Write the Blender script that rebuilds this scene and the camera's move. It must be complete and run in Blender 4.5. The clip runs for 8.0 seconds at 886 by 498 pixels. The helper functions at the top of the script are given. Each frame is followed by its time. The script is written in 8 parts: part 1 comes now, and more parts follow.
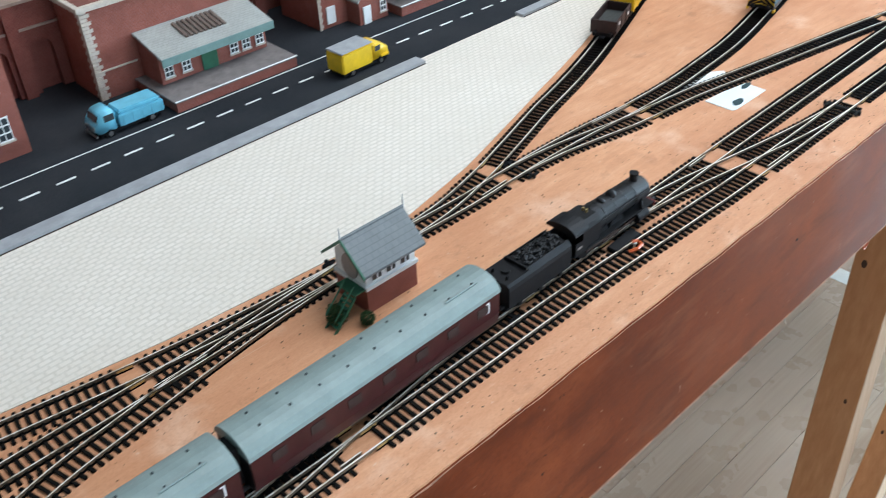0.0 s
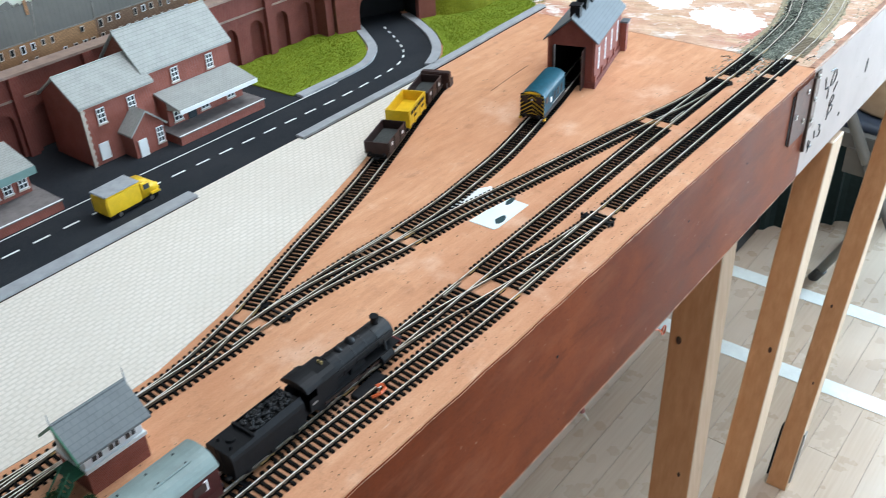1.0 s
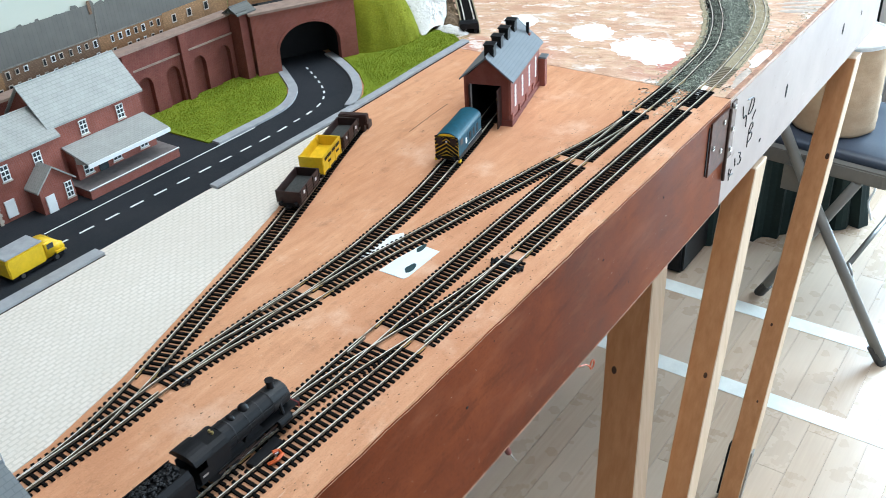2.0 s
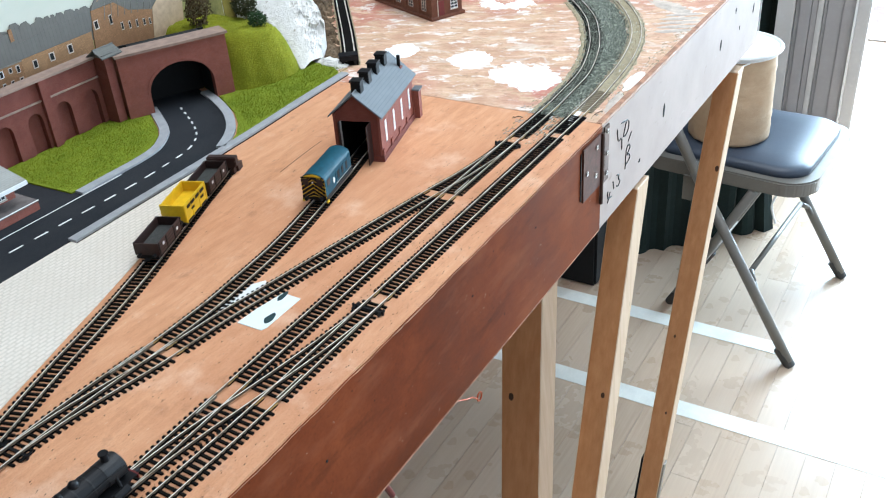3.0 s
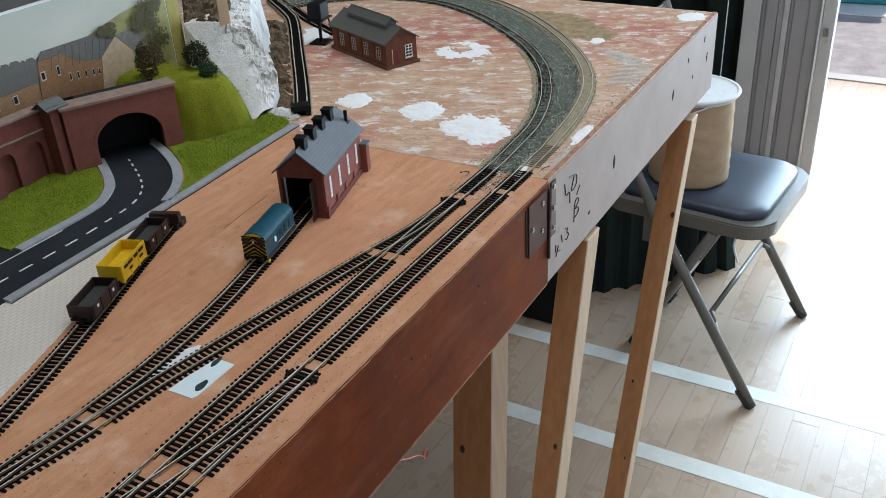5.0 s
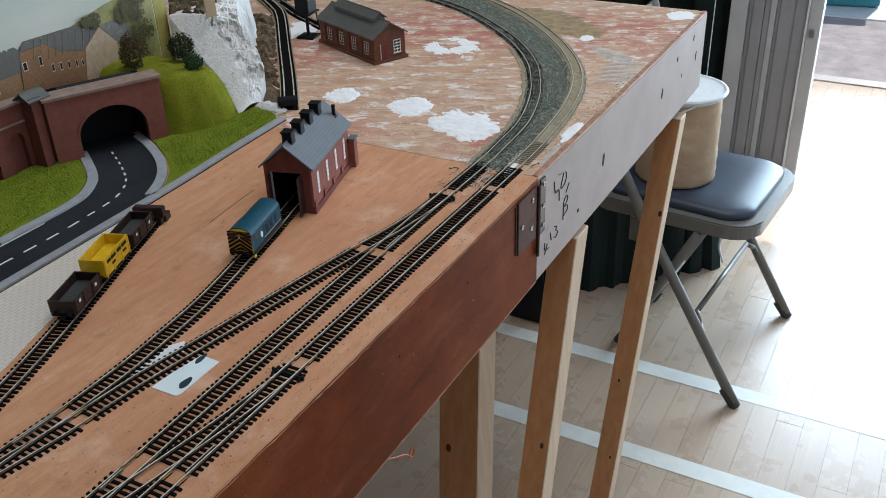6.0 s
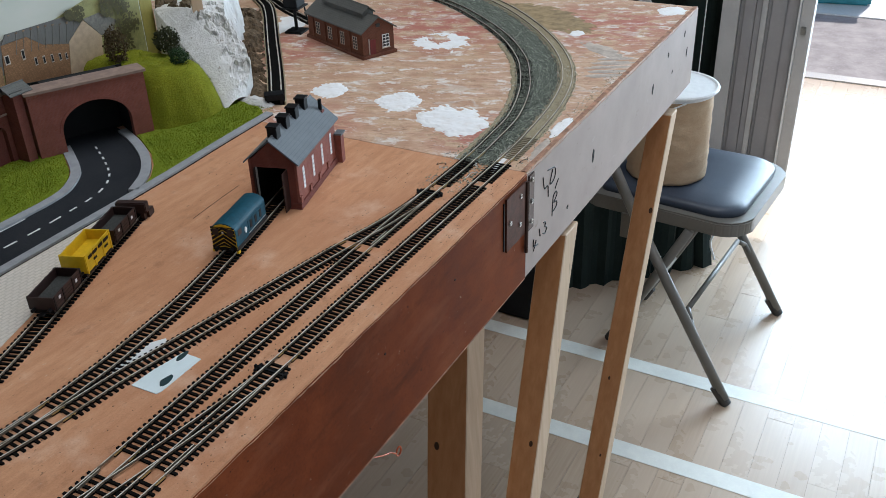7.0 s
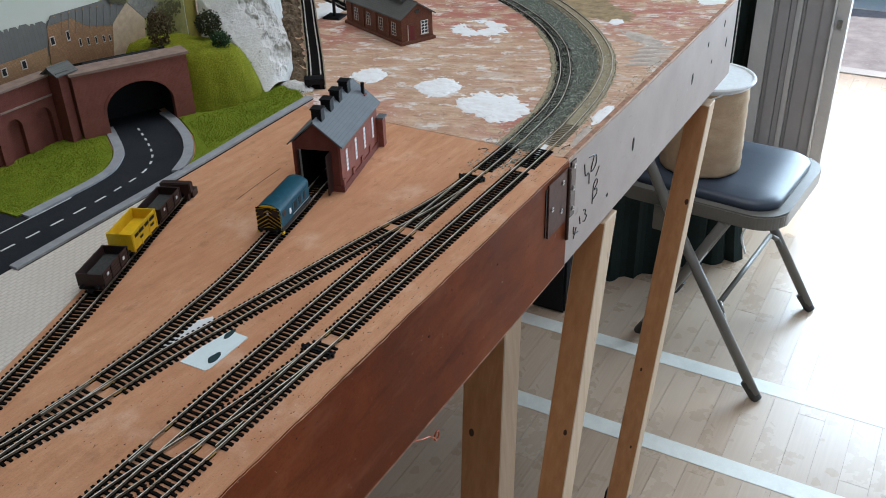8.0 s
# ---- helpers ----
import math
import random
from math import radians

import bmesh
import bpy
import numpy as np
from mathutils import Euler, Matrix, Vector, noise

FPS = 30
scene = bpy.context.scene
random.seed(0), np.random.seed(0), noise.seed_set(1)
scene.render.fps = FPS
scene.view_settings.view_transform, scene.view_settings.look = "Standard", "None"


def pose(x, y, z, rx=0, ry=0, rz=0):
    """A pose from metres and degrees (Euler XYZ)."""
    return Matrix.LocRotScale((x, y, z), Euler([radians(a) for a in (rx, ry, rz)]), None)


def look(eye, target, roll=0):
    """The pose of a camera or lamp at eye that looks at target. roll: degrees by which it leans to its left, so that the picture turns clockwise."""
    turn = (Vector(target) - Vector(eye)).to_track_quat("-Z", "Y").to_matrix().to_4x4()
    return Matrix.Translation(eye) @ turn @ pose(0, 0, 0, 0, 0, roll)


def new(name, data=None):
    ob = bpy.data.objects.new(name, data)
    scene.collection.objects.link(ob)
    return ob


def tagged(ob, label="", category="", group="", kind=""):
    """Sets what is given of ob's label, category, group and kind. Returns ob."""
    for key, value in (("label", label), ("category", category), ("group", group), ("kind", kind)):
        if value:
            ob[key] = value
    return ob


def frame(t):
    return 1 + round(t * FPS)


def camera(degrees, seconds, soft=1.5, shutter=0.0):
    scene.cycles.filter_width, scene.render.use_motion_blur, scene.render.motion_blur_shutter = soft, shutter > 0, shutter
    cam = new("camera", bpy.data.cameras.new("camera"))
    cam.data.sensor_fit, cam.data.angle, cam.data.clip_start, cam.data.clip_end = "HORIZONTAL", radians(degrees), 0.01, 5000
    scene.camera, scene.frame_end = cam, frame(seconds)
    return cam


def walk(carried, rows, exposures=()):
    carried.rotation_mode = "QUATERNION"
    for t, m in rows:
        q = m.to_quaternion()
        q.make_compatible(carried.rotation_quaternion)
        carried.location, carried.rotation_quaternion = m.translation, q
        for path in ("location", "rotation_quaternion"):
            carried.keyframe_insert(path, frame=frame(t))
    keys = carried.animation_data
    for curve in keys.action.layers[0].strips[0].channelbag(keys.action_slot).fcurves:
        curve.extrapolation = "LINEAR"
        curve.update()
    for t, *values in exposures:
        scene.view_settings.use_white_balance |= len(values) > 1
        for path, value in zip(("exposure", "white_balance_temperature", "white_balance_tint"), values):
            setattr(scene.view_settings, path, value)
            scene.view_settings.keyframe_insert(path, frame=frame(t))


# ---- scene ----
cam = camera(52.0, 8.0, soft=0.6, shutter=0.25)
PATH = [
    (0, (-1.274, -0.262, 1.514), (-0.188, 0.924, 0.325), -2.5),
    (0.5, (-1.223, -0.293, 1.545), (-0.036, 0.85, 0.41), -2.1),
    (1, (-1.16, -0.327, 1.561), (0.132, 0.747, 0.476), -2.8),
    (1.2, (-1.147, -0.342, 1.566), (0.173, 0.713, 0.496), -2.6),
    (2.3, (-1.086, -0.368, 1.581), (0.284, 0.633, 0.522), -4.2),
    (2.5, (-1.069, -0.381, 1.58), (0.314, 0.572, 0.494), -4.1),
    (3, (-1.044, -0.408, 1.592), (0.398, 0.513, 0.555), -4.2),
    (3.5, (-1.022, -0.421, 1.613), (0.459, 0.478, 0.613), -3.7),
    (4, (-1.015, -0.433, 1.621), (0.477, 0.463, 0.635), -3.5),
    (4.5, (-1.009, -0.437, 1.621), (0.481, 0.462, 0.635), -3.6),
    (6, (-0.999, -0.423, 1.612), (0.511, 0.434, 0.62), -2.2),
    (6.5, (-0.992, -0.426, 1.609), (0.516, 0.431, 0.612), -2.4),
    (7, (-0.987, -0.424, 1.604), (0.528, 0.418, 0.607), -1.9),
    (7.5, (-0.991, -0.414, 1.602), (0.519, 0.438, 0.604), -1.8),
    (8, (-1.002, -0.404, 1.595), (0.483, 0.476, 0.586), -1.8),
]
EXPOSURES = [(0.0, 1.18, 6000, 10), (0.5, 1.15, 5960, 10), (1.0, 1.11, 5960, 9), (2.5, 1.13, 5980, 8), (3.0, 1.05, 6030, 10), (3.5, 0.60, 6180, 11),
             (4.0, 0.42, 6240, 12), (4.5, 0.22, 6260, 12), (6.0, -0.02, 6230, 13), (8.0, 0.01, 6240, 13)]
walk(cam, [(t, look(eye, target, roll)) for t, eye, target, roll in PATH], EXPOSURES)

# ---------------------------------------------------------------- light
BT = 1.10            # top of the layout's boards above the hall floor
world = bpy.data.worlds.new("sky")
scene.world = world
world.use_nodes = True
wn = world.node_tree
sky = wn.nodes.new("ShaderNodeTexSky")
sky.sky_type, sky.sun_disc = "NISHITA", False
sky.sun_elevation, sky.sun_rotation = radians(42), radians(100)
wn.links.new(sky.outputs[0], wn.nodes["Background"].inputs[0])
wn.nodes["Background"].inputs[1].default_value = 0.15


def area_lamp(name, x, y, z, target, w, h, watts, colour=(1, 1, 1)):
    d = bpy.data.lights.new(name, "AREA")
    d.shape, d.size, d.size_y, d.energy, d.color = "RECTANGLE", w, h, watts, colour
    ob = new(name, d)
    ob.matrix_world = look((x, y, z), target)
    return ob


sun = new("sun", bpy.data.lights.new("sun", "SUN"))
sun.data.energy, sun.data.angle, sun.data.color = 4.0, radians(0.5), (1.0, 0.96, 0.9)
sun.matrix_world = look((6.0, -1.4, 4.0), (2.6, -0.9, 0))
area_lamp("window_light", -0.2, -2.98, 1.9, (-0.2, 0, 1.6), 3.4, 1.5, 15, (0.86, 0.94, 1.0))
area_lamp("door_light", 3.72, -0.85, 1.38, (0, -0.85, 1.1), 2.1, 1.6, 200, (0.65, 0.86, 1.0))
# unseen overhead lamp without a fitting, added to fill the board tops
area_lamp("roof_light", 0.5, 0.0, 3.16, (0.5, 0.0, 0), 2.6, 1.4, 31, (0.95, 0.98, 1.0))


# ---------------------------------------------------------------- materials
class Shader:
    """A principled material with short ways to add noise, colour ramps and bump."""

    def __init__(self, name, rough=0.6, metal=0.0, spec=0.4):
        self.m = bpy.data.materials.new(name)
        self.m.use_nodes = True
        self.nt = self.m.node_tree
        self.b = self.nt.nodes["Principled BSDF"]
        self.b.inputs["Roughness"].default_value = rough
        self.b.inputs["Metallic"].default_value = metal
        self.b.inputs["Specular IOR Level"].default_value = spec
        self.co = self.nt.nodes.new("ShaderNodeTexCoord").outputs["Object"]

    def link(self, a, b):
        self.nt.links.new(a, b)

    def mapped(self, sx=1.0, sy=1.0, sz=1.0, source=None):
        n = self.nt.nodes.new("ShaderNodeMapping")
        n.inputs["Scale"].default_value = (sx, sy, sz)
        self.link(source or self.co, n.inputs["Vector"])
        return n.outputs[0]

    def noise(self, scale, detail=5, rough=0.6, vector=None):
        n = self.nt.nodes.new("ShaderNodeTexNoise")
        n.inputs["Scale"].default_value, n.inputs["Detail"].default_value, n.inputs["Roughness"].default_value = scale, detail, rough
        self.link(vector or self.co, n.inputs["Vector"])
        return n.outputs["Fac"]

    def ramp(self, fac, *stops):
        n = self.nt.nodes.new("ShaderNodeValToRGB")
        while len(n.color_ramp.elements) < len(stops):
            n.color_ramp.elements.new(0.5)
        for e, (p, c) in zip(n.color_ramp.elements, stops):
            e.position, e.color = p, (*(c if isinstance(c, tuple) else (c, c, c)), 1)
        self.link(fac, n.inputs[0])
        return n.outputs[0]

    def mix(self, fac, a, b, blend="MIX"):
        n = self.nt.nodes.new("ShaderNodeMix")
        n.data_type, n.blend_type = "RGBA", blend
        for s, v in ((n.inputs[0], fac), (n.inputs[6], a), (n.inputs[7], b)):
            if isinstance(v, tuple):
                s.default_value = (*v, 1)
            elif isinstance(v, float):
                s.default_value = v
            else:
                self.link(v, s)
        return n.outputs[2]

    def colour(self, c):
        if isinstance(c, tuple):
            self.b.inputs["Base Color"].default_value = (*c, 1)
        else:
            self.link(c, self.b.inputs["Base Color"])
        return self

    def rough(self, c):
        self.link(c, self.b.inputs["Roughness"])
        return self

    def bump(self, height, strength=0.4, distance=0.001):
        n = self.nt.nodes.new("ShaderNodeBump")
        n.inputs["Strength"].default_value, n.inputs["Distance"].default_value = strength, distance
        self.link(height, n.inputs["Height"])
        self.link(n.outputs[0], self.b.inputs["Normal"])
        return self

    def wall_uv(self):
        """x + y along the wall, z up."""
        s = self.nt.nodes.new("ShaderNodeSeparateXYZ")
        self.link(self.co, s.inputs[0])
        a = self.nt.nodes.new("ShaderNodeMath")
        self.link(s.outputs[0], a.inputs[0])
        self.link(s.outputs[1], a.inputs[1])
        c = self.nt.nodes.new("ShaderNodeCombineXYZ")
        self.link(a.outputs[0], c.inputs[0])
        self.link(s.outputs[2], c.inputs[1])
        return c.outputs[0]

    def bricks(self, vector, w, h, c1, c2, mortar, gap=0.12):
        n = self.nt.nodes.new("ShaderNodeTexBrick")
        self.link(vector, n.inputs["Vector"])
        n.inputs["Color1"].default_value, n.inputs["Color2"].default_value, n.inputs["Mortar"].default_value = (*c1, 1), (*c2, 1), (*mortar, 1)
        n.inputs["Scale"].default_value, n.inputs["Brick Width"].default_value, n.inputs["Row Height"].default_value = 1.0, w, h
        n.inputs["Mortar Size"].default_value, n.inputs["Bias"].default_value = h * gap, 0.0
        return n.outputs["Color"], n.outputs["Fac"]

    def distance(self, x, y):
        """How far a point of the top face lies from a place."""
        n = self.nt.nodes.new("ShaderNodeVectorMath")
        n.operation = "DISTANCE"
        self.link(self.co, n.inputs[0])
        n.inputs[1].default_value = (x, y, 0)
        return n.outputs["Value"]

    def random(self):
        return self.nt.nodes.new("ShaderNodeObjectInfo").outputs["Random"]


def plain(name, colour, rough=0.5, metal=0.0, vary=0.25, scale=60.0, spec=0.4):
    """One colour with a slight cloudiness and wear."""
    s = Shader(name, rough, metal, spec)
    dark = tuple(v * (1 - vary) for v in colour)
    big, small = s.noise(scale, 4), s.noise(scale * 9, 3)
    c = s.mix(s.ramp(big, (0.35, 0.0), (0.65, 1.0)), dark, colour)
    c = s.mix(s.ramp(small, (0.55, 0.0), (0.8, 0.5)), c, tuple(min(1, v * (1 + vary) + 0.01) for v in colour))
    s.colour(c)
    s.bump(small, 0.08, 0.0006)
    return s.m


def make_ply():
    s = Shader("bare_ply", 0.55, 0, 0.3)
    grain = s.noise(1.0, 7, 0.75, s.mapped(16, 95, 50))
    stain = s.noise(4.0, 7, 0.62)
    worn = s.noise(13.0, 6, 0.65)
    scuff = s.noise(1.0, 5, 0.7, s.mapped(26, 90, 40))
    fleck = s.noise(1.0, 3, 0.55, s.mapped(120, 260, 50))
    c = s.ramp(grain, (0.2, (0.47, 0.213, 0.100)), (0.5, (0.63, 0.315, 0.165)), (0.8, (0.74, 0.425, 0.252)))
    c = s.mix(s.ramp(stain, (0.42, 0.0), (0.68, 0.7)), c, (0.50, 0.215, 0.105))
    c = s.mix(s.ramp(worn, (0.54, 0.0), (0.70, 0.75)), c, (0.74, 0.47, 0.32))
    c = s.mix(s.ramp(worn, (0.28, 0.6), (0.42, 0.0)), c, (0.38, 0.17, 0.085))
    c = s.mix(s.ramp(scuff, (0.66, 0.0), (0.74, 0.6)), c, (0.66, 0.46, 0.33))
    scratch = s.noise(1.0, 2, 0.5, s.mapped(10, 620, 60))
    c = s.mix(s.ramp(scratch, (0.73, 0.0), (0.76, 0.55)), c, (0.66, 0.47, 0.34))
    grime = s.noise(38, 6, 0.72)
    c = s.mix(s.ramp(grime, (0.58, 0.0), (0.70, 0.45)), c, (0.26, 0.115, 0.055))
    c = s.mix(s.ramp(fleck, (0.68, 0.0), (0.74, 0.45)), c, (0.72, 0.56, 0.43))
    c = s.mix(s.ramp(fleck, (0.27, 0.55), (0.31, 0.0)), c, (0.15, 0.07, 0.035))
    speck = s.noise(560, 3, 0.7)
    c = s.mix(s.ramp(speck, (0.30, 0.22), (0.50, 0.0)), c, (0.22, 0.095, 0.045))
    c = s.mix(s.ramp(speck, (0.55, 0.0), (0.75, 0.18)), c, (0.72, 0.48, 0.33))
    s.colour(c)
    s.rough(s.ramp(worn, (0.3, 0.42), (0.7, 0.68)))
    return s.bump(grain, 0.15, 0.001).m


def make_plaster_board():
    s = Shader("paint_smeared_board", 0.65, 0, 0.3)
    turned = s.nt.nodes.new("ShaderNodeMapping")
    turned.inputs["Rotation"].default_value = (0, 0, radians(72))
    s.link(s.co, turned.inputs["Vector"])
    v = turned.outputs[0]
    streak = s.noise(1.0, 8, 0.74, s.mapped(18, 34, 20, v))
    fine = s.noise(1.0, 6, 0.7, s.mapped(34, 150, 20, v))
    red, zone = s.noise(1.0, 8, 0.72, s.mapped(17, 28, 9, v)), (0.22, 0.22, 0.22)
    for x, y, r in ((0.56, 0.42, 0.20), (0.09, 0.10, 0.08), (0.66, 0.12, 0.16), (0.02, 0.36, 0.08), (0.30, 0.62, 0.12)):
        zone = s.mix(s.ramp(s.distance(x, y), (r * 0.45, 1.0), (r * 1.2, 0.0)), zone, (1.0, 1.0, 1.0))
    white = s.noise(1.0, 8, 0.74, s.mapped(22, 40, 22, v))
    swirl = s.nt.nodes.new("ShaderNodeTexNoise")
    swirl.inputs["Scale"].default_value, swirl.inputs["Detail"].default_value, swirl.inputs["Distortion"].default_value = 6.0, 6.0, 1.2
    s.link(s.mapped(1, 2.2, 1, v), swirl.inputs["Vector"])
    far, dirt = s.noise(2.6, 4, 0.6), s.noise(85, 6, 0.75)
    c = s.ramp(streak, (0.30, (0.41, 0.245, 0.150)), (0.43, (0.56, 0.375, 0.245)), (0.56, (0.67, 0.475, 0.330)), (0.70, (0.79, 0.64, 0.50)))
    c = s.mix(s.ramp(far, (0.42, 0.0), (0.62, 0.5)), c, (0.60, 0.38, 0.225))
    c = s.mix(s.ramp(fine, (0.33, 0.8), (0.46, 0.0)), c, (0.27, 0.155, 0.095))
    c = s.mix(s.ramp(fine, (0.56, 0.0), (0.72, 0.6)), c, (0.66, 0.56, 0.46))
    blotch = s.noise(1.0, 8, 0.72, s.mapped(12, 24, 9, v))
    c = s.mix(s.ramp(blotch, (0.50, 0.0), (0.54, 0.45), (0.64, 0.7)), c, (0.48, 0.30, 0.185))
    c = s.mix(s.ramp(blotch, (0.34, 0.6), (0.43, 0.0)), c, (0.67, 0.57, 0.48))
    c = s.mix(s.mix(zone, (0.0, 0.0, 0.0), s.ramp(red, (0.45, 0.0), (0.50, 0.65), (0.60, 0.9))), c, (0.46, 0.150, 0.115))
    c = s.mix(s.ramp(swirl.outputs["Fac"], (0.60, 0.0), (0.63, 0.45), (0.66, 0.3), (0.69, 0.0)), c, (0.70, 0.64, 0.57))
    c = s.mix(s.ramp(white, (0.55, 0.0), (0.58, 0.65), (0.65, 0.95)), c, (0.80, 0.75, 0.69))
    c = s.mix(s.ramp(dirt, (0.58, 0.0), (0.66, 0.6)), c, (0.22, 0.135, 0.085))
    s.colour(c)
    return s.bump(streak, 0.5, 0.002).m


def make_brown_paint():
    s = Shader("brown_gloss_paint", 0.5, 0, 0.05)
    cloud, broad = s.noise(4, 7, 0.68), s.noise(1.7, 4, 0.6)
    fine = s.noise(1.0, 4, 0.6, s.mapped(30, 30, 500))
    # wide cloud contrast also puts the gloss's reflected mottling into the colour
    c = s.ramp(cloud, (0.3, (0.052, 0.0092, 0.003)), (0.5, (0.140, 0.028, 0.008)), (0.7, (0.255, 0.064, 0.021)))
    c = s.mix(s.ramp(broad, (0.4, 0.0), (0.65, 0.5)), c, (0.19, 0.048, 0.016))
    chip, pale = s.noise(130, 3, 0.6), s.noise(1.0, 3, 0.6, s.mapped(160, 160, 40))
    c = s.mix(s.ramp(chip, (0.715, 0.0), (0.73, 0.9)), c, (0.016, 0.007, 0.005))
    c = s.mix(s.ramp(chip, (0.255, 0.8), (0.27, 0.0)), c, (0.46, 0.33, 0.24))
    c = s.mix(s.ramp(pale, (0.74, 0.0), (0.77, 0.5)), c, (0.36, 0.20, 0.13))
    speck = s.noise(300, 4, 0.7)
    c = s.mix(s.ramp(speck, (0.33, 0.25), (0.5, 0.0)), c, (0.045, 0.012, 0.005))
    c = s.mix(s.ramp(speck, (0.58, 0.0), (0.75, 0.15)), c, (0.24, 0.085, 0.04))
    soft_streak = s.noise(1.0, 5, 0.6, s.mapped(7, 7, 22))
    c = s.mix(s.ramp(soft_streak, (0.52, 0.0), (0.70, 0.5)), c, (0.26, 0.085, 0.038))
    c = s.mix(s.ramp(soft_streak, (0.28, 0.6), (0.44, 0.0)), c, (0.050, 0.012, 0.005))
    s.colour(c)
    s.rough(s.ramp(cloud, (0.3, 0.38), (0.7, 0.6)))
    return s.bump(fine, 0.1, 0.0008).m


def make_cream_paint():
    s = Shader("cream_emulsion", 0.6, 0, 0.25)
    cloud, fine = s.noise(5, 6, 0.65), s.noise(1.0, 5, 0.6, s.mapped(12, 12, 260))
    scuff = s.noise(1.0, 7, 0.72, s.mapped(18, 18, 50))
    c = s.ramp(cloud, (0.3, (0.37, 0.298, 0.262)), (0.7, (0.47, 0.388, 0.345)))
    c = s.mix(s.ramp(scuff, (0.62, 0.0), (0.72, 0.6)), c, (0.23, 0.17, 0.135))
    c = s.mix(s.ramp(scuff, (0.28, 0.5), (0.36, 0.0)), c, (0.52, 0.47, 0.43))
    s.colour(c)
    return s.bump(fine, 0.12, 0.0008).m


def make_pine(name, lo, hi, knot=0.85):
    s = Shader(name, 0.55, 0, 0.2)
    grain = s.noise(1.0, 5, 0.6, s.mapped(90, 90, 3.5))
    blotch = s.noise(9, 5, 0.6)
    knots = s.noise(1.0, 3, 0.5, s.mapped(34, 34, 10))
    c = s.ramp(grain, (0.3, lo), (0.7, hi))
    c = s.mix(s.ramp(blotch, (0.45, 0.0), (0.75, 0.5)), c, lo)
    c = s.mix(s.ramp(knots, (0.74, 0.0), (0.78, knot)), c, tuple(v * 0.3 for v in lo))
    s.colour(c)
    return s.bump(grain, 0.08, 0.001).m


def make_floor():
    s = Shader("varnished_maple", 0.26, 0, 0.55)
    grain = s.noise(1.0, 5, 0.6, s.mapped(5, 120, 30))
    tone = s.random()
    c = s.ramp(grain, (0.3, (0.43, 0.305, 0.210)), (0.7, (0.52, 0.390, 0.283)))
    c = s.mix(s.ramp(tone, (0.0, 0.0), (1.0, 0.7)), c, (0.56, 0.44, 0.335))
    mark, soil = s.noise(30, 6, 0.7), s.noise(3.5, 5, 0.65)
    c = s.mix(s.ramp(soil, (0.45, 0.0), (0.75, 0.45)), c, (0.42, 0.295, 0.19))
    c = s.mix(s.ramp(mark, (0.72, 0.0), (0.76, 0.5)), c, (0.30, 0.19, 0.12))
    s.colour(c)
    s.rough(s.ramp(s.noise(6, 4), (0.3, 0.22), (0.7, 0.38)))
    return s.bump(grain, 0.05, 0.0006).m


def make_brick(name, c1, c2, mortar, w=0.0036, h=0.0013):
    s = Shader(name, 0.75, 0, 0.2)
    col, fac = s.bricks(s.wall_uv(), w, h, c1, c2, mortar)
    cloud = s.noise(60, 4)
    c = s.mix(s.ramp(cloud, (0.35, 0.0), (0.7, 0.45)), col, tuple(v * 0.55 for v in c1))
    s.colour(c)
    return s.m


def make_slate(name, base, w=0.006, h=0.0035):
    s = Shader(name, 0.6, 0, 0.3)
    uv = s.mapped(1, 1, 1)
    col, fac = s.bricks(uv, w, h, base, tuple(v * 0.92 for v in base), tuple(v * 0.76 for v in base), 0.1)
    cloud = s.noise(70, 4)
    s.colour(s.mix(s.ramp(cloud, (0.35, 0.0), (0.7, 0.4)), col, tuple(v * 1.25 for v in base)))
    return s.m


def make_cobbles():
    s = Shader("embossed_cobble_paper", 0.85, 0, 0.15)
    col, fac = s.bricks(s.mapped(1, 1, 1), 0.0095, 0.0052, (0.76, 0.695, 0.61), (0.72, 0.655, 0.565), (0.60, 0.545, 0.46), 0.17)
    cloud, fine, mid = s.noise(7, 6, 0.65), s.noise(420, 3), s.noise(60, 5, 0.65)
    c = s.mix(s.ramp(cloud, (0.38, 0.0), (0.72, 0.5)), col, (0.57, 0.52, 0.435))
    c = s.mix(s.ramp(mid, (0.48, 0.0), (0.70, 0.7)), c, (0.66, 0.60, 0.51))
    c = s.mix(s.ramp(fine, (0.4, 0.0), (0.8, 0.4)), c, (0.77, 0.735, 0.67))
    s.colour(c)
    h = s.mix(0.65, s.ramp(fac, (0.0, 1.0), (1.0, 0.0)), fine)
    return s.bump(h, 0.2, 0.0006).m


def make_asphalt():
    s = Shader("asphalt_card", 0.8, 0, 0.12)
    fine, cloud = s.noise(900, 3), s.noise(14, 4)
    c = s.ramp(fine, (0.3, (0.011, 0.013, 0.016)), (0.7, (0.029, 0.032, 0.037)))
    s.colour(s.mix(s.ramp(cloud, (0.4, 0.0), (0.7, 0.4)), c, (0.042, 0.043, 0.046)))
    return s.bump(fine, 0.2, 0.0004).m


def make_grass(name, a, b, c3):
    s = Shader(name, 0.9, 0, 0.1)
    fine, cloud = s.noise(520, 4, 0.7), s.noise(26, 4)
    c = s.ramp(fine, (0.3, a), (0.55, b), (0.8, c3))
    s.colour(s.mix(s.ramp(cloud, (0.4, 0.0), (0.72, 0.5)), c, a))
    return s.bump(fine, 0.9, 0.002).m


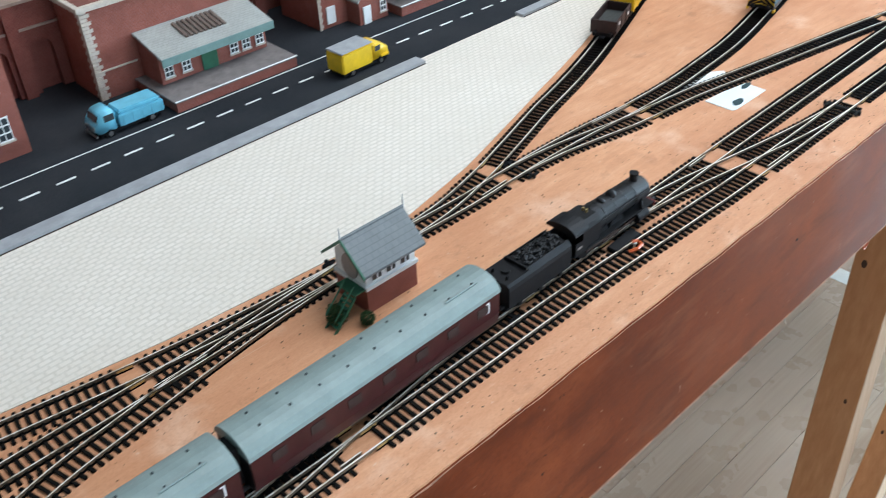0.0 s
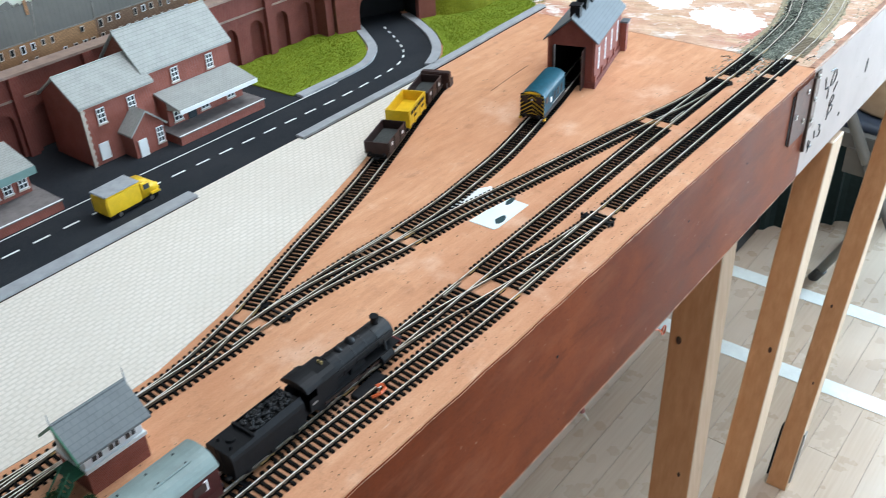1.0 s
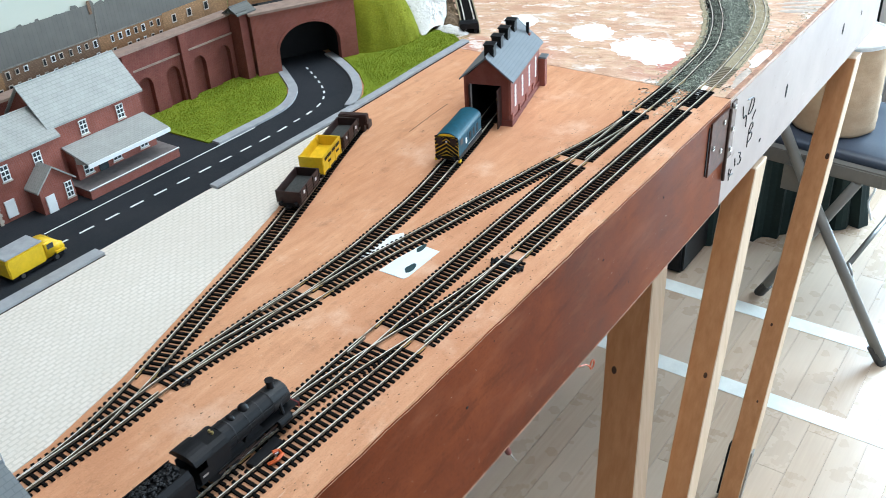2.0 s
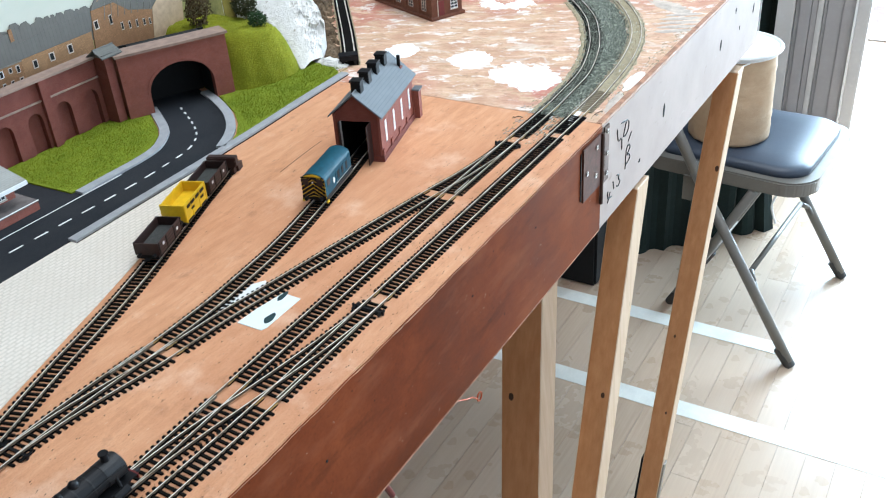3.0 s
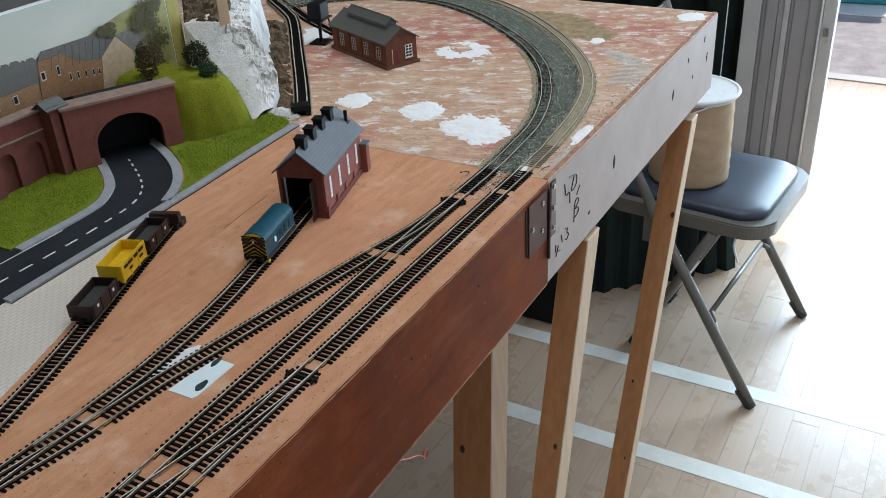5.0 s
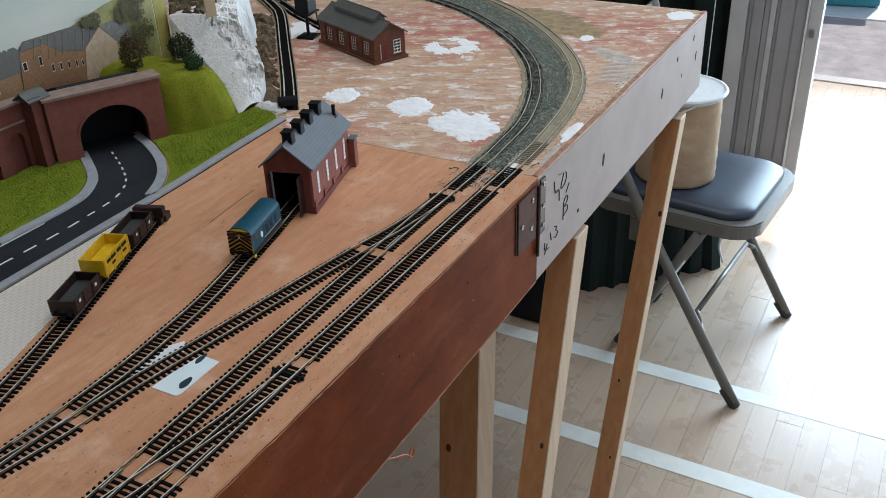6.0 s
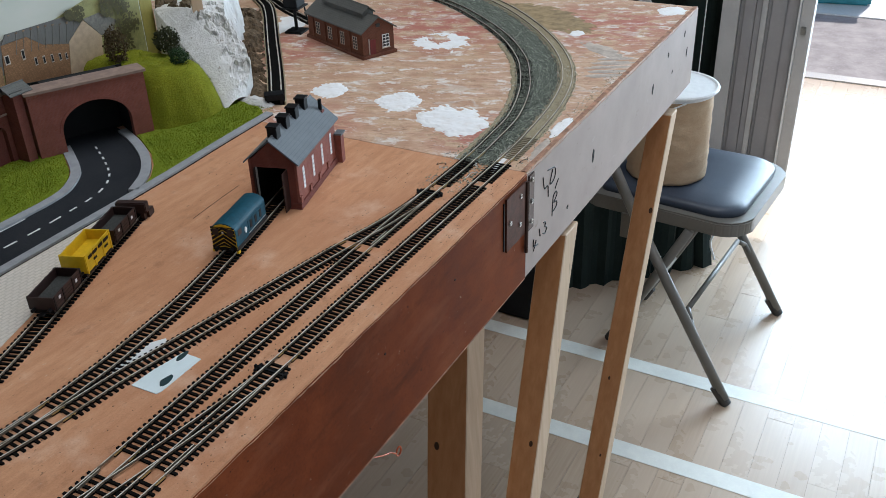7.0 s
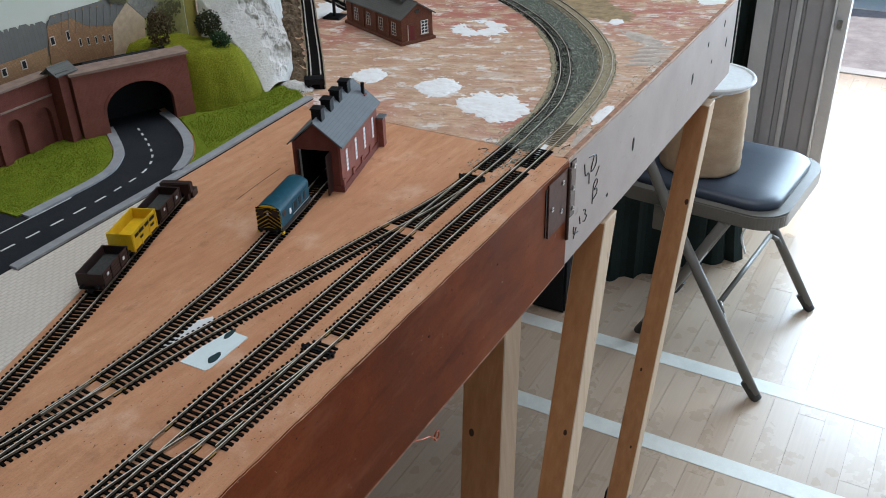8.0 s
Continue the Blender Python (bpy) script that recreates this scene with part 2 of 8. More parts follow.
def make_plaster():
    s = Shader("white_plaster", 0.85, 0, 0.2)
    cloud, fine = s.noise(28, 6, 0.7), s.noise(150, 5, 0.7)
    c = s.ramp(cloud, (0.28, (0.52, 0.50, 0.47)), (0.42, (0.68, 0.67, 0.64)), (0.6, (0.78, 0.77, 0.75)))
    moss = s.noise(75, 7, 0.75)
    c = s.mix(s.ramp(fine, (0.66, 0.0), (0.74, 0.7)), c, (0.28, 0.24, 0.19))
    c = s.mix(s.ramp(moss, (0.60, 0.0), (0.67, 0.75)), c, (0.26, 0.21, 0.14))
    s.colour(c)
    return s.bump(fine, 0.8, 0.003).m


def make_patch():
    s = Shader("white_filler", 0.75, 0, 0.2)
    cloud, fine = s.noise(30, 6, 0.7), s.noise(170, 5, 0.7)
    c = s.ramp(cloud, (0.28, (0.60, 0.48, 0.39)), (0.36, (0.82, 0.79, 0.75)), (0.5, (0.88, 0.875, 0.86)))
    s.colour(s.mix(s.ramp(fine, (0.63, 0.0), (0.70, 0.6)), c, (0.50, 0.37, 0.28)))
    return s.bump(cloud, 0.4, 0.002).m


def make_ballast(name, a, b):
    s = Shader(name, 0.9, 0, 0.15)
    fine = s.noise(520, 4, 0.75)
    island = s.nt.nodes.new("ShaderNodeNewGeometry").outputs["Random Per Island"]
    c = s.ramp(fine, (0.35, a), (0.65, b))
    s.colour(s.mix(s.ramp(island, (0.45, 0.0), (1.0, 0.95)), c, tuple(min(0.8, v * 2.8) for v in b)))
    return s.bump(fine, 0.8, 0.0015).m


def make_rail():
    s = Shader("nickel_silver_rail", 0.34, 0.3, 0.5)
    n = s.noise(70, 5, 0.65)
    s.colour(s.ramp(n, (0.34, (0.32, 0.25, 0.18)), (0.46, (0.66, 0.59, 0.50)), (0.62, (0.84, 0.79, 0.73))))
    s.rough(s.ramp(n, (0.35, 0.5), (0.65, 0.28)))
    return s.m


def make_sky_print():
    s = Shader("printed_sky", 0.55, 0, 0.3)
    sep = s.nt.nodes.new("ShaderNodeSeparateXYZ")
    s.link(s.co, sep.inputs[0])
    base = s.ramp(sep.outputs[2], (0.12, (0.54, 0.54, 0.45)), (0.30, (0.40, 0.45, 0.40)))
    cloud = s.noise(1.0, 5, 0.55, s.mapped(5, 5, 12))
    s.colour(s.mix(s.ramp(cloud, (0.45, 0.0), (0.68, 0.7)), base, (0.60, 0.575, 0.51)))
    return s.m


def make_weave():
    s = Shader("crinkled_brown_paper", 0.7, 0, 0.25)
    wr, fine = s.noise(1.0, 6, 0.65, s.mapped(13, 13, 24)), s.noise(90, 4)
    c = s.ramp(wr, (0.3, (0.45, 0.305, 0.185)), (0.6, (0.52, 0.37, 0.235)), (0.8, (0.60, 0.45, 0.31)))
    s.colour(c)
    return s.bump(wr, 0.7, 0.004).m


M_PLY = make_ply()
M_SMEAR = make_plaster_board()
M_BROWN = make_brown_paint()
M_CREAM = make_cream_paint()
M_PINE = make_pine("planed_pine", (0.57, 0.40, 0.26), (0.69, 0.52, 0.36))
M_PINE_OLD = make_pine("old_pine", (0.37, 0.20, 0.10), (0.49, 0.285, 0.155))
M_PINE_BROWN = make_pine("brown_pine", (0.50, 0.225, 0.092), (0.61, 0.31, 0.145))
M_KNOT = plain("pine_knot", (0.085, 0.035, 0.015), 0.6, 0, 0.4, 300)
M_FLOOR = make_floor()
M_WALL = plain("hall_wall_paint", (0.32, 0.32, 0.315), 0.8, 0, 0.08, 3)
M_GAP = plain("floor_gap", (0.22, 0.14, 0.085), 0.8)
M_PALEEDGE = plain("pale_ply_edge", (0.52, 0.27, 0.165), 0.6, 0, 0.6, 70)
M_TAPE = plain("white_floor_tape", (0.80, 0.79, 0.72), 0.4, 0, 0.12, 18)
M_BRICK = make_brick("red_brick_print", (0.30, 0.096, 0.066), (0.245, 0.073, 0.050), (0.30, 0.135, 0.115))
M_BRICK_D = make_brick("dark_brick_print", (0.20, 0.058, 0.043), (0.16, 0.045, 0.034), (0.21, 0.085, 0.068))
M_BRICK_N = make_brick("brown_brick_print", (0.17, 0.062, 0.035), (0.135, 0.048, 0.028), (0.19, 0.09, 0.06))
M_COPING = plain("tan_coping_card", (0.31, 0.215, 0.170), 0.75, 0, 0.25, 90)
M_STONE = plain("grey_stone_card", (0.50, 0.49, 0.46), 0.7, 0, 0.25, 120)
M_QUOIN = plain("pale_quoin_print", (0.58, 0.50, 0.42), 0.7, 0, 0.2, 200)
M_SLATE = make_slate("grey_slate_print", (0.33, 0.335, 0.31))
M_SLATE_D = make_slate("dark_slate_roof", (0.135, 0.150, 0.160))
M_SLATE_M = make_slate("weathered_slate_roof", (0.155, 0.165, 0.165))
M_SLATE_E = make_slate("charcoal_slate_roof", (0.115, 0.115, 0.105))
M_KERBSHADE = plain("dark_kerb_shade", (0.035, 0.016, 0.009), 0.8, 0, 0.4, 200, 0.1)
M_COBBLE = make_cobbles()
M_ASPHALT = make_asphalt()
M_KERB = plain("kerb_card", (0.345, 0.355, 0.365), 0.7, 0, 0.2, 70)
M_ROADPAINT = plain("road_marking", (0.75, 0.75, 0.73), 0.6, 0, 0.15, 300)
M_GRASS = make_grass("lime_grass_mat", (0.11, 0.165, 0.010), (0.225, 0.285, 0.024), (0.36, 0.40, 0.06))
M_GRASS_O = make_grass("olive_grass_mat", (0.115, 0.135, 0.008), (0.235, 0.245, 0.018), (0.37, 0.36, 0.045))
M_PLASTER = make_plaster()
M_PATCH = make_patch()
M_BALLAST = make_ballast("grey_ballast", (0.026, 0.031, 0.024), (0.225, 0.245, 0.200))
M_SAND = make_ballast("tan_ballast", (0.27, 0.225, 0.14), (0.43, 0.375, 0.255))
M_RAIL = make_rail()
M_RAIL_SIDE = plain("dull_rail_side", (0.19, 0.145, 0.10), 0.5, 0.3, 0.4, 90)
M_SLEEPER = plain("black_sleeper", (0.008, 0.0072, 0.0065), 0.85, 0, 0.4, 300, 0.05)
M_WEB = plain("track_webbing", (0.004, 0.004, 0.004), 0.9, 0, 0.3, 300, 0.05)
M_BRASS = plain("brass_joiner", (0.55, 0.40, 0.16), 0.35, 0.6, 0.2, 200)
M_SLEEPER_T = plain("painted_sleeper", (0.30, 0.26, 0.18), 0.8, 0, 0.3, 300)
M_BLACK = plain("satin_black", (0.008, 0.008, 0.009), 0.5, 0, 0.3, 150, 0.2)
M_DARK = plain("dark_interior", (0.008, 0.008, 0.008), 0.9, 0, 0.2, 100)
M_WHITE = plain("white_card", (0.80, 0.81, 0.80), 0.6, 0, 0.08, 60)
M_CYANPAPER = plain("pale_blue_card", (0.78, 0.88, 0.88), 0.35, 0, 0.06, 40)
M_INK = plain("dark_teal_ink", (0.01, 0.04, 0.045), 0.6)
M_YELLOW = plain("yellow_plastic", (0.78, 0.50, 0.015), 0.38, 0, 0.15, 120)
M_BLUE = plain("rail_blue_plastic", (0.006, 0.070, 0.105), 0.55, 0, 0.25, 120, 0.2)
M_SKYBLUE = plain("sky_blue_plastic", (0.16, 0.48, 0.62), 0.35, 0, 0.15, 120)
M_MAROON = plain("maroon_gloss", (0.044, 0.007, 0.009), 0.35, 0, 0.25, 150)
M_WAGON = plain("brown_wagon_plastic", (0.036, 0.016, 0.013), 0.5, 0, 0.3, 150)
M_GRAVEL = plain("grey_load", (0.06, 0.063, 0.058), 0.9, 0, 0.4, 500)
M_ROOF = plain("green_grey_coach_roof", (0.23, 0.29, 0.275), 0.5, 0, 0.15, 60)
M_PANE = plain("pale_window", (0.30, 0.26, 0.24), 0.3, 0, 0.1, 200)
M_GLAZE = plain("dark_glazing", (0.05, 0.06, 0.065), 0.15, 0, 0.2, 200, 0.6)
M_SMOKED = plain("smoked_coach_glass", (0.045, 0.030, 0.028), 0.35, 0, 0.3, 200, 0.25)
M_GREENP = plain("dark_green_paint", (0.03, 0.13, 0.07), 0.5, 0, 0.25, 150)
M_TEAL = plain("teal_valance", (0.17, 0.27, 0.25), 0.6, 0, 0.15, 150)
M_STEEL = plain("dull_steel", (0.45, 0.44, 0.42), 0.35, 1.0, 0.2, 150)
M_BRONZE = plain("dark_hinge_steel", (0.085, 0.05, 0.04), 0.45, 0.6, 0.3, 90)
M_HINGE = plain("brown_hinge_enamel", (0.095, 0.033, 0.020), 0.5, 0, 0.4, 90, 0.12)
M_CHAIR = plain("beige_chair_enamel", (0.185, 0.175, 0.155), 0.38, 0, 0.12, 15)
M_VINYL = plain("slate_blue_vinyl", (0.048, 0.062, 0.088), 0.36, 0, 0.15, 20, 0.4)
M_RUBBER = plain("grey_rubber_foot", (0.06, 0.058, 0.055), 0.6)
M_PAPER = make_weave()
M_PARTITION = plain("grey_folding_panel", (0.34, 0.33, 0.335), 0.5, 0, 0.12, 6)
M_PARTLIGHT = plain("pale_grey_strip", (0.52, 0.515, 0.51), 0.45, 0, 0.12, 6)
M_CURTAIN = plain("dark_green_curtain", (0.010, 0.022, 0.019), 0.9, 0, 0.3, 12)
M_SKY = make_sky_print()
M_PRINTROOF = make_slate("printed_slate", (0.130, 0.122, 0.108))
M_PRINTTAN = plain("printed_gable", (0.52, 0.37, 0.24), 0.55, 0, 0.2, 120)
M_PRINTEDGE = plain("printed_verge", (0.22, 0.20, 0.17), 0.55, 0, 0.4, 200)
M_PRINTTREE = plain("printed_foliage", (0.095, 0.080, 0.020), 0.6, 0, 0.45, 260)
M_PRINTHILL = plain("printed_hill", (0.33, 0.31, 0.11), 0.6, 0, 0.45, 45)
M_OLIVE = plain("olive_paint", (0.33, 0.275, 0.06), 0.7, 0, 0.25, 40)
M_LEAF = plain("brown_green_foliage", (0.045, 0.05, 0.018), 0.9, 0, 0.5, 400)
M_LEAF_R = plain("rusty_foliage", (0.105, 0.068, 0.025), 0.9, 0, 0.6, 400)
M_LEAF_G = plain("dark_green_foliage", (0.03, 0.075, 0.022), 0.9, 0, 0.5, 400)
M_SCATTER = plain("olive_scatter", (0.40, 0.285, 0.15), 0.9, 0, 0.45, 45)
M_GREYSMEAR = plain("grey_white_smear", (0.60, 0.51, 0.43), 0.7, 0, 0.4, 40)
M_LOAM = plain("dark_loam", (0.185, 0.130, 0.082), 0.95, 0, 0.75, 130, 0.1)
M_EARTH = plain("brown_earth", (0.19, 0.145, 0.095), 0.95, 0, 0.7, 110, 0.1)
M_ORANGE = plain("orange_wire", (0.65, 0.12, 0.03), 0.4)
M_RED = plain("dark_red_plastic", (0.16, 0.02, 0.02), 0.4)
M_PAVING = plain("pinkish_paving", (0.42, 0.38, 0.37), 0.85, 0, 0.3, 9)
M_BIN = plain("blue_green_plastic", (0.05, 0.30, 0.36), 0.4)
M_RUST = plain("brown_grey_slat", (0.14, 0.10, 0.08), 0.8, 0, 0.3, 120)
M_PLATFORM = plain("grey_brown_paving", (0.20, 0.175, 0.165), 0.75, 0, 0.3, 110)
M_COAL = plain("coal", (0.012, 0.012, 0.013), 0.5, 0, 0.5, 700)


# ---------------------------------------------------------------- mesh helpers
def box(bm, x0, x1, y0, y1, z0, z1):
    v = [bm.verts.new((x, y, z)) for z in (z0, z1) for x, y in ((x0, y0), (x1, y0), (x1, y1), (x0, y1))]
    for f in ((3, 2, 1, 0), (4, 5, 6, 7), (0, 1, 5, 4), (1, 2, 6, 5), (2, 3, 7, 6), (3, 0, 4, 7)):
        bm.faces.new([v[i] for i in f])
    return v


def soften(bm, width, segments=2):
    bmesh.ops.bevel(bm, geom=bm.edges[:], offset=width, segments=segments, affect="EDGES", clamp_overlap=True)
    return bm


def prism(bm, outline, a, b, axis="y"):
    """A closed outline in a plane, drawn out from a to b along the axis."""
    def place(p, d):
        return {"x": (d, p[0], p[1]), "y": (p[0], d, p[1]), "z": (p[0], p[1], d)}[axis]
    n = len(outline)
    lo, hi = ([bm.verts.new(place(p, d)) for p in outline] for d in (a, b))
    bm.faces.new(lo)
    bm.faces.new(hi[::-1])
    for i in range(n):
        bm.faces.new((lo[i], hi[i], hi[(i + 1) % n], lo[(i + 1) % n]))
    return lo + hi


def tube(bm, p, q, r, n=10, r2=None):
    p, q = Vector(p), Vector(q)
    d = (q - p)
    m = Matrix.Translation((p + q) / 2) @ d.to_track_quat("Z", "Y").to_matrix().to_4x4()
    return bmesh.ops.create_cone(bm, cap_ends=True, segments=n, radius1=r, radius2=r if r2 is None else r2, depth=d.length, matrix=m)["verts"]


def hose(bm, pts, r, n=7):
    """One unbroken round strand through the points."""
    pts = [Vector(p) for p in pts]
    side = None
    rows = []
    for i, p in enumerate(pts):
        d = (pts[min(i + 1, len(pts) - 1)] - pts[max(i - 1, 0)]).normalized()
        side = (side - d * side.dot(d)).normalized() if side else d.orthogonal().normalized()
        up = d.cross(side)
        rows.append([bm.verts.new(p + r * (side * math.cos(6.2832 * k / n) + up * math.sin(6.2832 * k / n))) for k in range(n)])
    for a, b in zip(rows, rows[1:]):
        for k in range(n):
            bm.faces.new((a[k], a[(k + 1) % n], b[(k + 1) % n], b[k]))
    bm.faces.new(rows[0][::-1]), bm.faces.new(rows[-1])


def mesh(name, bm, mat, parent=None, label="", at=None, smooth=False):
    me = bpy.data.meshes.new(name)
    bmesh.ops.recalc_face_normals(bm, faces=bm.faces)
    bm.to_mesh(me)
    bm.free()
    me.materials.append(mat)
    if smooth:
        me.polygons.foreach_set("use_smooth", [True] * len(me.polygons))
    ob = new(name, me)
    if parent:
        ob.parent = parent
    if at:
        ob.matrix_basis = at
    if label:
        ob["label"] = label
    return ob


def part(name, bm, mat, parent, label="", smooth=False):
    return mesh(name, bm, mat, parent, label, None, smooth)


def slab(name, mat, x0, x1, y0, y1, z0, z1, parent=None, label="", at=None, bevel=0.0):
    bm = bmesh.new()
    box(bm, x0, x1, y0, y1, z0, z1)
    if bevel:
        soften(bm, bevel)
    return mesh(name, bm, mat, parent, label, at)


def rod(name, mat, p, q, r, parent=None, label="", n=10, r2=None):
    bm = bmesh.new()
    tube(bm, p, q, r, n, r2)
    return mesh(name, bm, mat, parent, label, smooth=False)


def thing(name, label, category, at, group=""):
    ob = new(name)
    ob.empty_display_size = 0.01
    ob.matrix_basis = at
    return tagged(ob, label, category, group)


def on_board(x, y, turn=0, z=0.0):
    return pose(x, y, BT + z, 0, 0, turn)


def sheet(name, mat, outline, z0, z1, parent=None, label="", at=None):
    bm = bmesh.new()
    prism(bm, outline, z0, z1, "z")
    return mesh(name, bm, mat, parent, label, at)


def smoothed(pts, step=0.004):
    """A gliding line through the points, evenly stepped."""
    p = [Vector(a) for a in pts]
    p = [2 * p[0] - p[1], *p, 2 * p[-1] - p[-2]]
    dense = []
    for a, b, c, d in zip(p, p[1:], p[2:], p[3:]):
        for i in range(24):
            t = i / 24
            dense.append(0.5 * (2 * b + (c - a) * t + (2 * a - 5 * b + 4 * c - d) * t * t + (3 * b - a - 3 * c + d) * t ** 3))
    dense.append(p[-2])
    out, carry = [dense[0]], 0.0
    for a, b in zip(dense, dense[1:]):
        l = (b - a).length
        while carry + l >= step:
            a = a + (b - a) * ((step - carry) / l)
            l = (b - a).length
            carry = 0.0
            out.append(a.copy())
        carry += l
    if (dense[-1] - out[-1]).length > step * 0.25:
        out.append(dense[-1].copy())
    return out


def along(line, i):
    a, b = line[max(i - 1, 0)], line[min(i + 1, len(line) - 1)]
    d = (b - a).normalized()
    return line[i], d, Vector((-d.y, d.x))


def band(bm, line, o0, o1, z0, z1):
    """A bar that follows a line, between two side offsets and two heights."""
    rows = []
    for i in range(len(line)):
        p, d, n = along(line, i)
        rows.append([bm.verts.new((*(p + n * o), z)) for z in (z0, z1) for o in (o0, o1)])
    for a, b in zip(rows, rows[1:]):
        for i, j in ((0, 1), (1, 3), (3, 2), (2, 0)):
            bm.faces.new((a[i], a[j], b[j], b[i]))
    for r in (rows[0], rows[-1]):
        bm.faces.new((r[0], r[1], r[3], r[2]))


def ribbon(name, mat, line, o0, o1, z0, z1, parent=None, label=""):
    bm = bmesh.new()
    band(bm, line, o0, o1, z0, z1)
    return mesh(name, bm, mat, parent, label)


# ---------------------------------------------------------------- the hall
def structure(ob, label=""):
    return tagged(ob, label, "", "", "structure")


structure(slab("floor", M_GAP, -4, 3.80, -3, 3, -0.12, -0.003))
structure(slab("ground", M_PAVING, 3.80, 5.08, -40, 40, -0.12, -0.02))
structure(slab("pavement", M_WHITE, 5.08, 60, -40, 40, -0.12, -0.012))
structure(slab("ceiling", M_WALL, -4.1, 4.05, -3.1, 3.1, 3.2, 3.3))
structure(slab("wall_north", M_WALL, -4, 3.80, 3, 3.1, 0, 3.2))
structure(slab("wall_west", M_WALL, -4.1, -4, -3.1, 3.1, 0, 3.2))


def holed_wall(name, axis, at, thick, a0, a1, h, o0, o1, z0, z1):
    """A wall with one opening through it."""
    bm = bmesh.new()
    for p0, p1, q0, q1 in ((a0, o0, 0, h), (o1, a1, 0, h), (o0, o1, z1, h), (o0, o1, 0, z0)):
        if p1 > p0 and q1 > q0:
            if axis == "y":
                box(bm, p0, p1, at, at + thick, q0, q1)
            else:
                box(bm, at, at + thick, p0, p1, q0, q1)
    return structure(mesh(name, bm, M_WALL))


holed_wall("wall_south", "y", -3.1, 0.1, -4, 3.80, 3.2, -1.9, 1.5, 1.15, 2.65)
holed_wall("wall_east", "x", 3.80, 0.1, -3.1, 3.1, 3.2, -2.4, 0.5, 0.0, 2.25)
for x in (-1.9, -0.78, 0.34, 1.46):
    structure(slab("window_frame", M_WHITE, x, x + 0.04, -3.07, -3.03, 1.15, 2.65))
structure(slab("threshold", M_STEEL, 3.78, 3.87, -2.4, 0.5, -0.003, 0.006, bevel=0.002))
for n, x0, x1 in (("floor_tape", 0.720, 0.775), ("floor_tape", 1.072, 1.126)):
    structure(slab(n, M_TAPE, x0, x1, -2.9, 2.9, 0.0, 0.0008), "worn white court tape stuck to the floor")

# folding partition beside the doorway
partition = thing("folding_partition", "grey metal folding partition standing open beside the doorway", "partition", pose(2.6, 0, 0))
slab("edge_post", M_PARTLIGHT, -0.03, 0.04, -0.036, 0.008, 0.0, 2.6, partition, "pale grey edge post", bevel=0.004)
slab("seal_strip", M_WHITE, -0.034, -0.01, 0.010, 0.017, 0.0, 2.6, partition, "white seal strip", bevel=0.002)
slab("latch", M_STEEL, -0.042, -0.028, -0.02, -0.002, 0.57, 0.60, partition, bevel=0.002)
# the narrow paler panel holds a highlight of the folds in its colour
for y0, y1, d, mat in ((0.019, 0.060, 0.0, M_PARTITION), (0.0605, 0.116, 0.006, M_PARTITION), (0.118, 0.129, 0.016, M_PARTITION), (0.1305, 0.150, 0.002, M_PARTLIGHT),
                       (0.1505, 0.172, 0.007, M_PARTITION), (0.174, 0.214, 0.001, M_PARTITION), (0.2155, 0.231, 0.014, M_PARTITION), (0.233, 0.297, -0.004, M_PARTLIGHT)):
    slab("panel", mat, -0.02 + d, 0.02 + d, y0, y1, 0.0, 2.6, partition, bevel=0.002)
curtain_line = smoothed([(2.66, 0.28 + 0.05 * i) for i in range(56)], 0.02)
bm = bmesh.new()
pts = [(p.x + 0.03 * math.sin(40 * p.y) + 0.01 * math.sin(97 * p.y), p.y) for p in curtain_line]
lo, hi = ([bm.verts.new((x, y, z)) for x, y in pts] for z in (0.02, 2.7))
lo2, hi2 = ([bm.verts.new((x + 0.004, y, z)) for x, y in pts] for z in (0.02, 2.7))
for i in range(len(pts) - 1):
    bm.faces.new((lo[i], lo[i + 1], hi[i + 1], hi[i]))
    bm.faces.new((lo2[i], hi2[i], hi2[i + 1], lo2[i + 1]))
    bm.faces.new((lo[i], lo2[i], lo2[i + 1], lo[i + 1]))
    bm.faces.new((hi[i], hi[i + 1], hi2[i + 1], hi2[i]))
tagged(mesh("curtain", bm, M_CURTAIN, smooth=True), "dark green heavy curtain hanging behind the layout", "curtain")
tagged(rod("pull_cord", M_WHITE, (2.55, 0.352, 0.15), (2.55, 0.345, 3.2), 0.0022), "thin white cord hanging before the curtain", "cord")

# outside the doorway
for i, (x, y, w) in enumerate(((5.55, 0.22, 0.5), (5.95, -0.75, 0.6))):
    crate = thing("storage_crate", "blue-green plastic crate standing outside on the paving", "crate", pose(x, y, -0.02, 0, 0, 8), "crates outside")
    slab("tub", M_BIN, -0.25, 0.25, -w / 2, w / 2, 0, 0.42, crate, bevel=0.02)
    slab("lid", M_WHITE if i else M_BIN, -0.27, 0.27, -w / 2 - 0.02, w / 2 + 0.02, 0.42, 0.46, crate, bevel=0.01)

